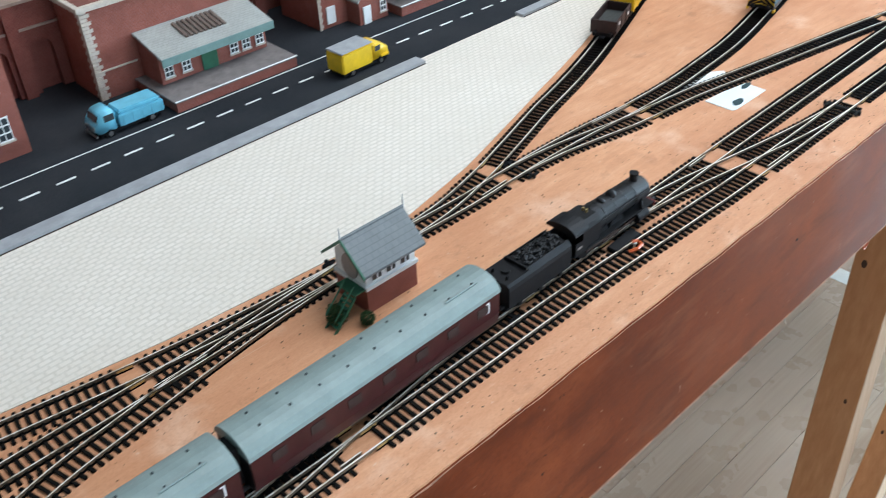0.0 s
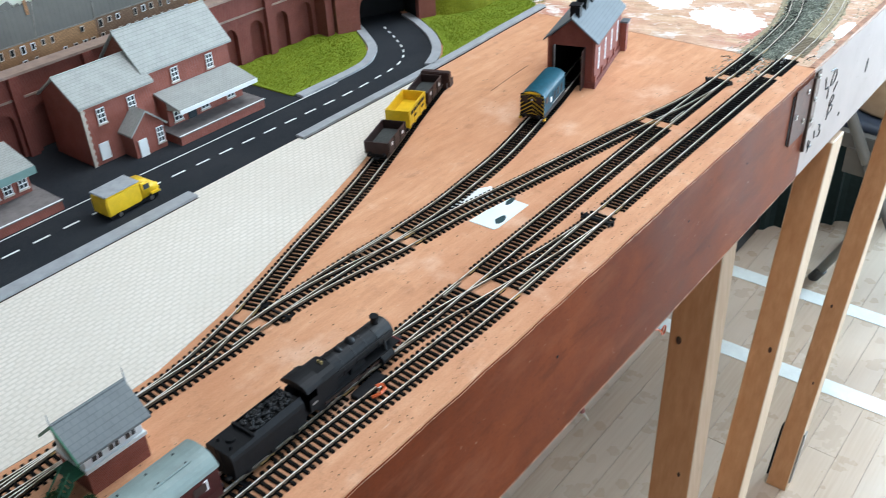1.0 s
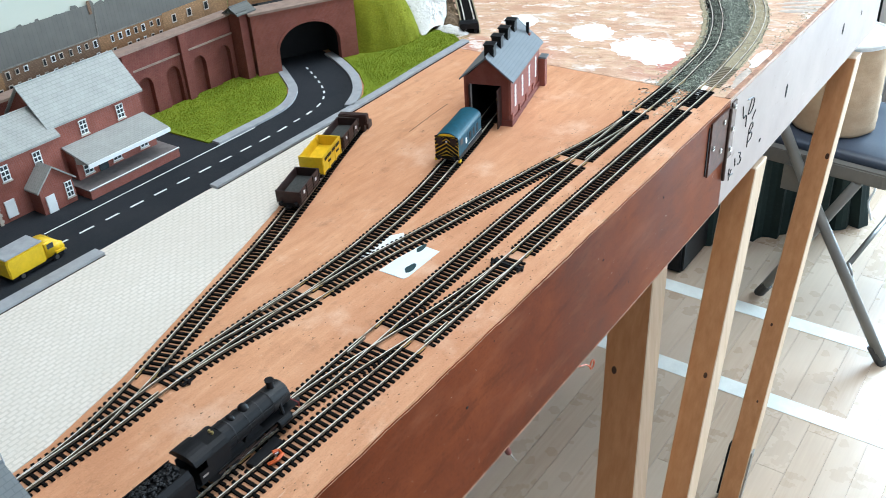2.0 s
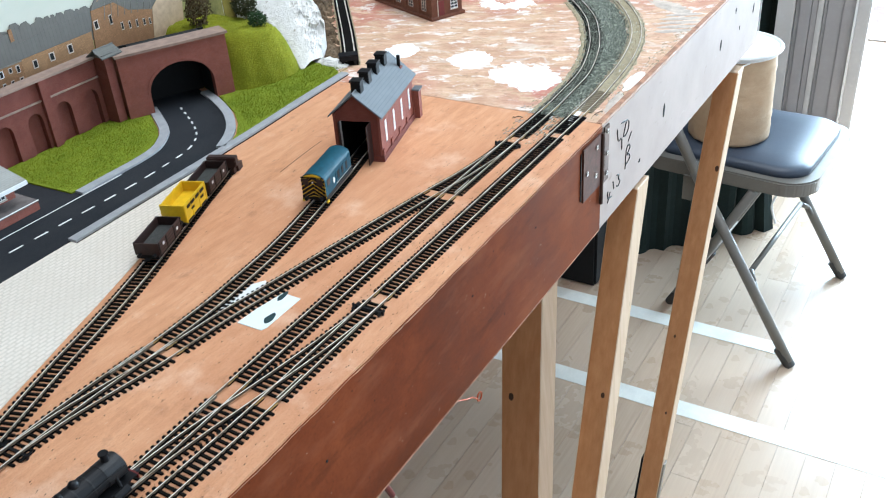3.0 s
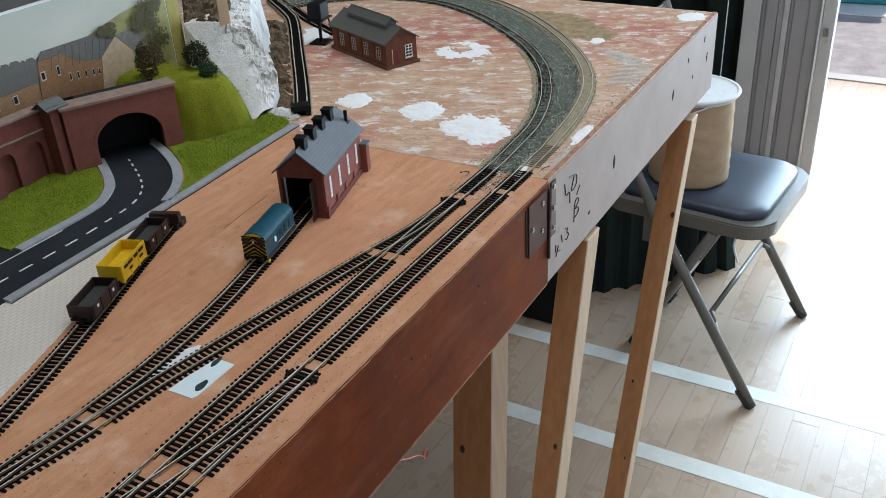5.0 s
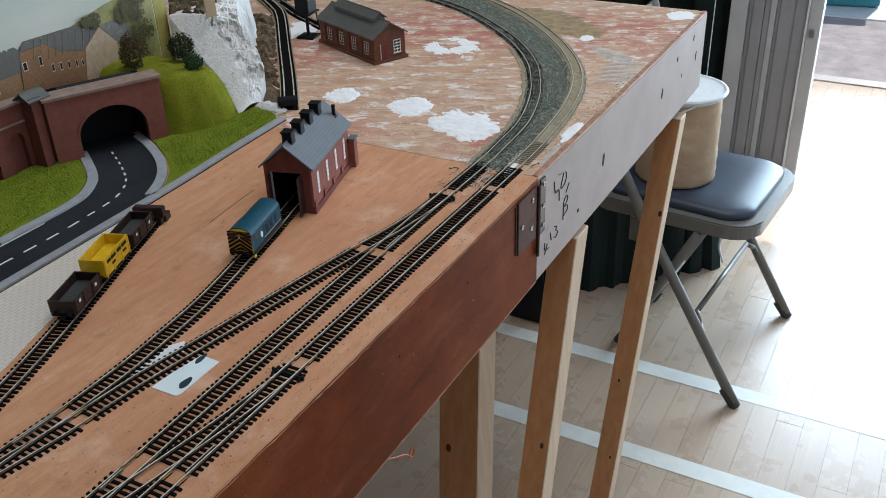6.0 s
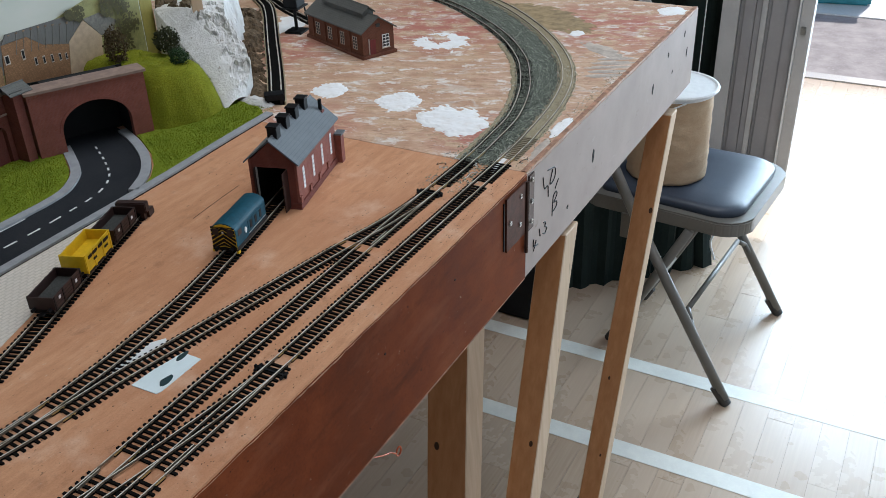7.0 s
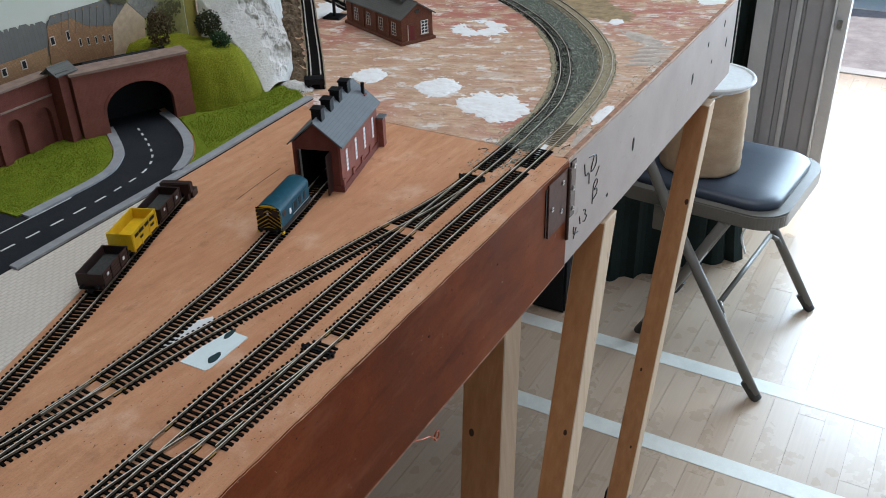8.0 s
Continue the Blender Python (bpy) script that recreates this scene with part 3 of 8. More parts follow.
# ---------------------------------------------------------------- the layout's boards
def wavy_lip(name, mat, x0, x1, parent, seed):
    """The thin worn front edge of a board."""
    bm = bmesh.new()
    n = int((x1 - x0) / 0.006)
    rows = []
    for i in range(n + 1):
        x = x0 + (x1 - x0) * i / n
        w = noise.noise(Vector((x * 30, seed, 0))) * 0.0009 + noise.noise(Vector((x * 130, seed, 4))) * 0.0004
        rows.append([bm.verts.new(v) for v in ((x, -0.0036, -0.159), (x, -0.0036, -0.0026 + 1.6 * w), (x, -0.0027, -0.0022 + 1.6 * w), (x, -0.0027, -0.159))])
    for a, b in zip(rows, rows[1:]):
        for i in range(4):
            bm.faces.new((a[i], a[(i + 1) % 4], b[(i + 1) % 4], b[i]))
    bm.faces.new(rows[0]), bm.faces.new(rows[-1][::-1])
    part(name, bm, mat, parent)
    # the chipped upper edge of the paint, pale also for its edge highlight
    bm = bmesh.new()
    a = None
    for i in range(n + 1):
        x = x0 + (x1 - x0) * i / n
        w = noise.noise(Vector((x * 30, seed, 0))) * 0.0009 + noise.noise(Vector((x * 130, seed, 4))) * 0.0004
        t = 0.0003 + 0.0022 * max(0.0, noise.noise(Vector((x * 9, seed, 8)))) + 0.0012 * noise.noise(Vector((x * 90, seed, 6)))
        b = [bm.verts.new((x, -0.0040, z)) for z in (-0.0028 + 1.6 * w, -0.0028 + 1.6 * w - max(t, 0.0003))]
        b += [bm.verts.new((x, -0.0036, z.co.z)) for z in b[::-1]]
        if a:
            for k in range(4):
                bm.faces.new((a[k], a[(k + 1) % 4], b[(k + 1) % 4], b[k]))
        a = b
    return part("chipped_edge", bm, M_PALEEDGE, parent, "pale chipped paint edge")


board_a = thing("layout_board", "orange-brown bare plywood baseboard with a dark brown painted front", "baseboard", on_board(0, 0), "layout boards")
slab("top_sheet", M_PLY, -1.70, -0.0005, -0.0026, 0.74, -0.009, 0.0, board_a)
slab("front_rail", M_PINE_OLD, -1.70, -0.0005, -0.0026, 0.02, -0.159, -0.0095, board_a)
wavy_lip("painted_front", M_BROWN, -1.70, -0.0005, board_a, 1.3)
# pale strip that puts the highlight along the lower edge into colour
slab("worn_edge", M_PALEEDGE, -1.70, -0.0005, -0.0040, 0.010, -0.1612, -0.1594, board_a, "pale lower edge of the front with its highlight in the colour", bevel=0.0004)
slab("back_rail", M_PINE_OLD, -1.70, -0.0005, 0.72, 0.74, -0.159, -0.0095, board_a)
for x in (-1.69, -1.1, -0.55, -0.024):
    slab("cross_rail", M_PINE_OLD, x, x + 0.02, 0.021, 0.719, -0.14, -0.0095, board_a)

board_b = thing("layout_board", "paint-smeared baseboard with a scuffed cream painted front", "baseboard", on_board(0, 0), "layout boards")
slab("top_sheet", M_SMEAR, 0.0005, 0.858, -0.0026, 1.30, -0.009, 0.0, board_b)
slab("front_rail", M_PINE_OLD, 0.0005, 0.858, -0.0026, 0.02, -0.159, -0.0095, board_b)
wavy_lip("painted_front", M_CREAM, 0.0005, 0.861, board_b, 7.7)
slab("edge_strip", M_PALEEDGE, 0.0005, 0.858, -0.0024, 0.0050, 0.0002, 0.0011, board_b, "bare wood strip along the edge")
slab("end_rail", M_CREAM, 0.8385, 0.861, 0.021, 1.30, -0.159, -0.002, board_b)
for x in (0.003, 0.42):
    slab("cross_rail", M_PINE_OLD, x, x + 0.02, 0.021, 1.29, -0.14, -0.0095, board_b)
for x, z, w, h in ((0.26, -0.082, 0.004, 0.011), (0.572, -0.078, 0.004, 0.010), (0.77, -0.03, 0.003, 0.006), (0.155, -0.122, 0.003, 0.003), (0.66, -0.040, 0.003, 0.005), (0.70, -0.085, 0.002, 0.004), (0.80, -0.075, 0.003, 0.010)):
    bm = bmesh.new()
    prism(bm, [(x + w * math.cos(radians(a)) + 0.25 * w * math.sin(radians(a)), z + h * math.sin(radians(a))) for a in range(0, 360, 20)], -0.0042, -0.0034)
    part("screw_slot", bm, M_DARK, board_b)
for x, z in ((-0.205, -0.048), (-0.36, -0.05), (-0.62, -0.06)):
    rod("screw_head", M_DARK, (x, -0.0042, z), (x, -0.002, z), 0.0014, board_a, n=8)
bm = bmesh.new()
strokes = [[(0.071, -0.027), (0.097, -0.033), (0.100, -0.045), (0.092, -0.052), (0.081, -0.051), (0.090, -0.032)], [(0.055, -0.031), (0.061, -0.050), (0.073, -0.051), (0.076, -0.069)],
           [(0.113, -0.057), (0.101, -0.068)], [(0.093, -0.108), (0.095, -0.079), (0.106, -0.074), (0.109, -0.081), (0.098, -0.088), (0.108, -0.090), (0.109, -0.098), (0.095, -0.102)],
           [(0.061, -0.103), (0.069, -0.106), (0.067, -0.112), (0.074, -0.117), (0.067, -0.123), (0.060, -0.120)], [(0.046, -0.106), (0.050, -0.119)], [(0.027, -0.113), (0.027, -0.124), (0.043, -0.128)], [(0.036, -0.118), (0.027, -0.132)]]
for stroke in strokes:
    pts = smoothed(stroke, 0.002)
    for p, q in zip(pts, pts[1:]):
        tube(bm, (p[0], -0.0038, p[1]), (q[0], -0.0038, q[1]), 0.0010, 5)
part("pencilled_mark", bm, M_BLACK, board_b, "scribbled black marker strokes")

hinge = thing("board_hinge", "dark steel hinge with bright screws joining the two boards", "hinge", on_board(0, 0))
slab("leaf", M_HINGE, -0.068, -0.010, -0.0064, -0.0040, -0.084, -0.008, hinge, "dark brown painted leaf", bevel=0.0004)
slab("leaf", M_BRONZE, 0.0035, 0.020, -0.0062, -0.0040, -0.088, -0.006, hinge, "scuffed grey leaf", bevel=0.0004)
rod("pin", M_BRONZE, (-0.0045, -0.0065, -0.116), (-0.0045, -0.0065, -0.010), 0.0026, hinge)
slab("edge_plate", M_BLACK, -0.0735, -0.071, -0.0050, -0.0035, -0.080, -0.012, hinge)
for x, z in ((-0.025, -0.022), (-0.057, -0.046), (-0.027, -0.062), (0.012, -0.014), (0.012, -0.046), (0.012, -0.076)):
    screw = rod("screw", M_STEEL, (x, -0.0078, z), (x, -0.0058, z), 0.0034, hinge, n=14)
    slab("slot", M_DARK, x - 0.0028, x + 0.0028, -0.0080, -0.0077, z - 0.0005, z + 0.0005, screw)


def leg(x0, w, y0, d, lean, top, label, splay=0.0, knots=()):
    """A square timber leg that leans in towards the floor."""
    ob = thing("trestle_leg", label, "leg", pose(x0, y0, 0), "trestle legs")
    bm = bmesh.new()
    v = box(bm, 0, w, 0, d, 0, top)
    for i in range(4):
        v[i].co.y += lean * top
        v[i].co.x += splay * top
    soften(bm, 0.0015, 1)
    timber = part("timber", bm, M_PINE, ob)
    # faces towards -x take a browner pine than the other sides
    timber.data.materials.append(M_PINE_BROWN)
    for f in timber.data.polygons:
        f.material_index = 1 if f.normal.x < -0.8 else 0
    for y, z, r in knots:
        bm = bmesh.new()
        prism(bm, [(y + r * math.cos(radians(a)), z + 1.5 * r * math.sin(radians(a))) for a in range(0, 360, 30)], -0.0008, 0.0010, "x")
        for q in bm.verts:
            q.co.x, q.co.y = q.co.x + splay * (top - q.co.z), q.co.y + lean * (top - q.co.z)
        part("knot", bm, M_KNOT, ob, "dark knot in the timber")
    return ob


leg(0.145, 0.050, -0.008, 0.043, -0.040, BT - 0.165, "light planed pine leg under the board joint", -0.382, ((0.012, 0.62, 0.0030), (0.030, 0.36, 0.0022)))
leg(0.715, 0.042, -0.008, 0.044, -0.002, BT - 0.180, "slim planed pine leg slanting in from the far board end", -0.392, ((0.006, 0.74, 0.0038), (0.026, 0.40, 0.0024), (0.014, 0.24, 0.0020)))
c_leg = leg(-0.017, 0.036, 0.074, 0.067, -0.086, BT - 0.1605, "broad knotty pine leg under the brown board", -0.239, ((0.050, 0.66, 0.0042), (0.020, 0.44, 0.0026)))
bm = bmesh.new()
v = box(bm, 0.038, 0.064, 0.004, 0.050, 0.0, BT - 0.1605)
for q in v[:4]:
    q.co.x, q.co.y = q.co.x - 0.239 * (BT - 0.1605), q.co.y - 0.086 * (BT - 0.1605)
soften(bm, 0.0015, 1)
part("brace_batten", bm, M_PINE, c_leg, "pale split batten")
for name, mat, y0, y1 in (("hinge_plate", M_BLACK, 0.0425, 0.0470), ("latch", M_STEEL, -0.0055, -0.0020)):
    bm = bmesh.new()
    prism(bm, [(-0.351, 0.02), (-0.335, 0.02), (-0.292, 0.13), (-0.308, 0.13)], y0, y1)
    part(name, bm, mat, bpy.data.objects["trestle_leg.001"], "dark metal fitting")
for x in (-1.05, -1.55):
    leg(x, 0.036, 0.030, 0.05, 0.03, BT - 0.1605, "planed pine leg under the brown board")
for x in (-0.9, 0.2, 0.8):
    leg(x, 0.04, 0.66 if x < 0 else 1.2, 0.05, 0.0, BT - 0.1605, "planed pine leg at the back of the board")

# ---------------------------------------------------------------- track
G2, SL, PITCH = 0.0077, 0.0272, 0.0062


def sleeper_mesh(name, mat):
    bm = bmesh.new()
    box(bm, -0.00130, 0.00130, -0.5, 0.5, 0, 0.0017)
    me = bpy.data.meshes.new(name)
    bm.to_mesh(me)
    bm.free()
    me.materials.append(mat)
    return me


def chair_mesh():
    bm = bmesh.new()
    for s in (-1, 1):
        box(bm, -0.0012, 0.0012, s * G2 - 0.0016, s * G2 + 0.0016, 0.0017, 0.0026)
    box(bm, -0.00130, 0.00130, -SL / 2, SL / 2, 0, 0.0017)
    me = bpy.data.meshes.new("sleeper")
    bm.to_mesh(me)
    bm.free()
    me.materials.append(M_SLEEPER)
    return me


SLEEPER, SLEEPER_LONG, SLEEPER_TAN = chair_mesh(), sleeper_mesh("sleeper_long", M_SLEEPER), sleeper_mesh("sleeper_tan", M_SLEEPER_T)


def rail_piece(bm, parent, name="rail"):
    """A rail with a bright running top and dull brown sides."""
    ob = part(name, bm, M_RAIL, parent)
    ob.data.materials.append(M_RAIL_SIDE)
    for f in ob.data.polygons:
        f.material_index = 0 if f.normal.z > 0.7 else 1
    return ob


def rails(line, parent, z=0.0, i0=0, i1=None):
    piece = line[i0:i1]
    for s in (-1, 1):
        bm = bmesh.new()
        band(bm, piece, s * G2 - 0.0006, s * G2 + 0.0006, z + 0.0018, z + 0.0041)
        rail_piece(bm, parent)


def put_sleeper(me, p, d, length, parent, z=0.0):
    ob = new("sleeper", me)
    ob.parent = parent
    ob.matrix_basis = Matrix.Translation((p.x, p.y, z)) @ Matrix.Rotation(math.atan2(d.y, d.x), 4, "Z") @ Matrix.Diagonal((1, length, 1, 1))


def track(points, label, skip=(), z=0.0, sleepers=SLEEPER, name="track"):
    """Plain track along a line. skip: stretches of x where no sleeper lies."""
    line = smoothed(points, PITCH / 2)
    skip = (*skip, (points[0][0] - 0.009, points[0][0] + 0.008), (points[-1][0] - 0.008, points[-1][0] + 0.009))
    ob = thing(name, label, "track", on_board(0, 0), "model railway track")
    rails(line, ob, z)
    if sleepers is SLEEPER:
        for s in (-1, 1):
            bm = bmesh.new()
            band(bm, line, s * G2 - 0.0008, s * G2 + 0.0008, z, z + 0.0012)
            part("webbing", bm, M_WEB, ob)
    for piece in (line[:5], line[-5:]):
        for s in (-1, 1):
            bm = bmesh.new()
            band(bm, piece, s * G2 - 0.0010, s * G2 + 0.0010, z + 0.0016, z + 0.0031)
            part("rail_joiner", bm, M_BRASS, ob)
    n = 0
    for i in range(1, len(line) - 1, 2):
        p, d, _ = along(line, i)
        if any(a <= p.x <= b for a, b in skip):
            continue
        n += 1
        if n <= 280:
            put_sleeper(sleepers, p, d, 1.0 if sleepers is SLEEPER else SL, ob, z)
    return ob


def turnout(main, branch, label, x0, x1, toe):
    """Points: two lines that share their toe; sleepers grow to span both between x0 and x1."""
    ob = thing("turnout", label, "turnout", on_board(0, 0), "model railway points")
    lines = [smoothed(l, PITCH / 2) for l in (main, branch)]
    for l in lines:
        inside = l
        for s in (-1, 1):
            bm = bmesh.new()
            band(bm, inside, s * G2 - 0.0006, s * G2 + 0.0006, 0.0018, 0.0041 if l is lines[0] else 0.0040)
            rail_piece(bm, ob)
        for s in (-1, 1):
            bm = bmesh.new()
            band(bm, [v for v in l if x0 + 0.006 < v.x < x1 - 0.006], s * G2 - 0.0008, s * G2 + 0.0008, 0.0, 0.0012 if l is lines[0] else 0.0011)
            part("webbing", bm, M_WEB, ob)
    c = min(lines[0], key=lambda v: abs(v.x - toe))
    slab("tie_bar", M_BLACK, c.x - 0.0012, c.x + 0.0012, c.y - 0.0165, c.y + 0.0165, 0.0017, 0.0026, ob)
    for s in (-1, 1):
        slab("spring_housing", M_BLACK, c.x - 0.007, c.x + 0.006, *(sorted((c.y + s * 0.0132, c.y + s * 0.0160))), 0.0, 0.0034, ob, bevel=0.0012)
        slab("lug", M_BLACK, c.x - 0.0025, c.x + 0.0005, *(sorted((c.y + s * 0.0158, c.y + s * 0.0180))), 0.0, 0.0045, ob, bevel=0.0006)
    a, b = lines
    x = x0 + 0.007
    while x <= x1 - 0.007:
        p = min(a, key=lambda v: abs(v.x - x))
        q = min(b, key=lambda v: abs(v.x - x))
        lo, hi = min(p.y, q.y), max(p.y, q.y)
        i = min(range(len(a)), key=lambda k: abs(a[k].x - x))
        _, d, _ = along(a, i)
        put_sleeper(SLEEPER_LONG, Vector((x, (lo + hi) / 2)), d, SL + hi - lo, ob)
        x += PITCH
    # check rails beside the crossing
    mid = [i for i in range(len(a)) if x0 < a[i].x < x1 and 0.012 < abs(a[i].y - min(b, key=lambda v: abs(v.x - a[i].x)).y) < 0.020]
    if len(mid) > 2:
        side = 1 if min(b, key=lambda v: abs(v.x - a[mid[0]].x)).y < a[mid[0]].y else -1
        bm = bmesh.new()
        band(bm, [a[i] for i in mid], side * (G2 - 0.0032), side * (G2 - 0.0022), 0.0018, 0.0045)
        rail_piece(bm, ob, "check_rail")
    return ob


T1 = [(-1.69, 0.044), (-1.10, 0.0430), (-0.88, 0.0435), (-0.74, 0.0390), (-0.63, 0.0365), (-0.30, 0.0370), (0.0, 0.0365), (0.06, 0.037), (0.109, 0.039), (0.233, 0.051), (0.35, 0.078), (0.453, 0.126), (0.562, 0.203),
      (0.672, 0.306), (0.745, 0.395), (0.79, 0.47), (0.82, 0.56), (0.825, 0.66), (0.80, 0.76), (0.74, 0.86), (0.64, 0.95)]
T2 = [(-1.69, 0.064), (-1.10, 0.0672), (-0.80, 0.072), (-0.54, 0.0772), (-0.34, 0.0805), (-0.15, 0.0812), (0.0, 0.0800), (0.078, 0.083), (0.165, 0.0905), (0.26, 0.1155), (0.337, 0.1465), (0.426, 0.194),
      (0.532, 0.2785), (0.637, 0.396), (0.697, 0.484), (0.735, 0.57), (0.745, 0.66), (0.725, 0.75), (0.67, 0.83), (0.58, 0.90)]


def between(pts, x0, x1):
    """The stretch of a line with x from x0 to x1."""
    fine = smoothed(pts, 0.004)
    out = []
    for a, b in zip(fine, fine[1:]):
        for x in (x0, x1):
            if a.x < x < b.x:
                out.append(tuple(a + (b - a) * ((x - a.x) / (b.x - a.x))))
        if x0 + 0.001 < b.x < x1 - 0.001:
            out.append(tuple(b))
    return out


XOVER = [(-0.82, 0.0718), (-0.76, 0.0722), (-0.70, 0.0665), (-0.63, 0.0545), (-0.56, 0.0435), (-0.50, 0.0375), (-0.44, 0.0368)]
XBACK = [(-1.30, 0.0432), (-1.22, 0.0434), (-1.17, 0.0455), (-1.12, 0.0510), (-1.06, 0.0590), (-1.00, 0.0658), (-0.95, 0.0693), (-0.90, 0.0706), (-0.84, 0.0713)]
T3 = [(-0.98, 0.1838), (-0.92, 0.183), (-0.84, 0.1815), (-0.78, 0.1835), (-0.73, 0.1805), (-0.69, 0.174), (-0.64, 0.1645), (-0.59, 0.159), (-0.55, 0.154), (-0.49, 0.1430), (-0.456, 0.1370), (-0.404, 0.1280), (-0.354, 0.1193), (-0.306, 0.1107), (-0.256, 0.1012),
      (-0.20, 0.0900), (-0.14, 0.0825), (-0.08, 0.0810)]
T4 = [(-0.80, 0.1828), (-0.75, 0.1845), (-0.69, 0.1835), (-0.62, 0.1795), (-0.55, 0.1795), (-0.505, 0.1830), (-0.44, 0.1895), (-0.388, 0.1985), (-0.34, 0.2090), (-0.28, 0.2225), (-0.21, 0.240), (-0.06, 0.279)]
T5 = [(-0.96, 0.184), (-0.92, 0.1833), (-0.86, 0.1875), (-0.80, 0.2015), (-0.752, 0.2165), (-0.68, 0.2405), (-0.64, 0.2520), (-0.592, 0.2668), (-0.5355, 0.2868), (-0.453, 0.3195), (-0.396, 0.3425), (-0.30, 0.379), (-0.285, 0.3847)]
U1 = [(-1.69, 0.290), (-1.45, 0.249), (-1.30, 0.2235), (-1.20, 0.2080), (-1.12, 0.1965), (-1.05, 0.1895), (-1.0, 0.1860), (-0.93, 0.1835)]
U2 = [(-1.69, 0.150), (-1.45, 0.166), (-1.30, 0.174), (-1.20, 0.1775), (-1.12, 0.1800), (-1.05, 0.1825), (-0.98, 0.184), (-0.93, 0.1835)]
U3 = [(-1.62, 0.062), (-1.45, 0.080), (-1.32, 0.112), (-1.22, 0.1475), (-1.15, 0.1610), (-1.09, 0.1710), (-1.03, 0.1790), (-0.965, 0.1838)]

track(between(T1, -1.685, -1.22), "straight model railway track along the board edge")
turnout(between(T1, -1.22, -1.062), between(XBACK, -1.22, -1.062), "black-sleepered points in the front track", -1.22, -1.070, -1.200)
track(between(T1, -1.062, -0.632), "straight model railway track along the board edge")
turnout(between(T1, -0.632, -0.466), between(XOVER, -0.632, -0.466), "black-sleepered points in the front track", -0.632, -0.466, -0.487)
track(between(T1, -0.466, 0.02), "straight model railway track along the board edge", skip=((-0.06, -0.050),))
track(between(T2, -1.685, -1.062), "straight model railway track beside the front track")
turnout(between(T2, -1.062, -0.90), between(XBACK, -1.062, -0.90), "black-sleepered points in the second track", -1.054, -0.90, -0.920)
track(between(T2, -0.90, -0.804), "short straight model railway track beside the front track")
turnout(between(T2, -0.804, -0.632), between(XOVER, -0.804, -0.632), "black-sleepered points in the second track", -0.804, -0.646, -0.785)
track(between(T2, -0.632, -0.256), "straight model railway track beside the front track")
turnout(between(T2, -0.256, -0.088), between(T3, -0.256, -0.088), "black-sleepered points where the loop joins", -0.256, -0.088, -0.106)
track(between(T2, -0.088, 0.02), "short straight model railway track at the board joint")
track(between(T3, -0.62, -0.256), "curved model railway loop track across the bare board")
turnout(between(T4, -0.79, -0.62), between(T3, -0.79, -0.62), "black-sleepered points leading to the shed siding", -0.79, -0.62, -0.77)
track(between(T4, -0.62, -0.06), "siding track running into the engine shed")
turnout(between(T3, -0.95, -0.79), between(T5, -0.95, -0.79), "black-sleepered points leading to the wagon siding", -0.95, -0.79, -0.93)
track(between(T5, -0.79, -0.290), "siding track under the goods wagons")
turnout(between(U2, -1.13, -0.95), between(U1, -1.13, -0.95), "black-sleepered points behind the signal box", -1.13, -0.95, -0.97)
track(between(U1, -1.685, -1.13), "curving model railway track at the cobbles")
track(between(U2, -1.685, -1.13), "curving model railway track on bare board")
track(between(U3, -1.61, -0.97), "curving model railway track joining the second line", skip=((-1.10, -0.9),))
inner = track(between(T2, 0.02, 0.90), "curved inner track on dark ballast", name="track")
outer = track(between(T1, 0.02, 0.90), "curved outer track painted tan", sleepers=SLEEPER_TAN)


def near_edge(p, o0):
    """The bed's outer edge: a fixed offset, or as far as the other track's bed."""
    return o0 if isinstance(o0, float) else 0.013 - max(0.030, min((Vector((p.x, p.y)) - Vector((c.x, c.y))).length for c in o0))


def ballast(name, mat, line, o0, o1, z, label, crumbs, seed, bed=True):
    """A low bed of loose stone along a line."""
    rng = random.Random(seed)
    bm = bmesh.new()
    rows = []
    cols = 7
    for i in range(0, len(line)):
        p, d, n = along(line, i)
        row = []
        for k in range(cols):
            f = k / (cols - 1)
            e = near_edge(p, o0)
            o = e + (o1 - e) * f + (rng.uniform(-0.003, 0.003) if k in (0, cols - 1) else 0)
            h = -0.0004 if k in (0, cols - 1) else z * (0.75 + 0.5 * rng.random())
            row.append(bm.verts.new((*(p + n * o), h)))
        rows.append(row)
    for a, b in zip(rows, rows[1:] if bed else []):
        for k in range(cols - 1):
            bm.faces.new((a[k], a[k + 1], b[k + 1], b[k]))
    for _ in range(crumbs):
        p, d, n = along(line, rng.randrange(len(line)))
        e = near_edge(p, o0)
        q = p + n * (e + (o1 - e) * rng.uniform(-0.03, 1.03)) + d * rng.uniform(-0.004, 0.004)
        r = rng.uniform(0.0007, 0.0022)
        c = Vector((q.x, q.y, z * 0.9 if bed else 0.0))
        vs = [bm.verts.new(c + Vector(v) * r) for v in ((1, 0.2, 0), (-0.3, 1, 0), (-0.8, -0.7, 0), (0.1, 0, 0.7))]
        for f in ((0, 1, 3), (1, 2, 3), (2, 0, 3)):
            bm.faces.new([vs[k] for k in f])
    if not bed:
        for v in [v for v in bm.verts if not v.link_faces]:
            bm.verts.remove(v)
    ob = mesh(name, bm, mat, at=on_board(0, 0))
    return tagged(ob, label, "ballast", "", "stuff")


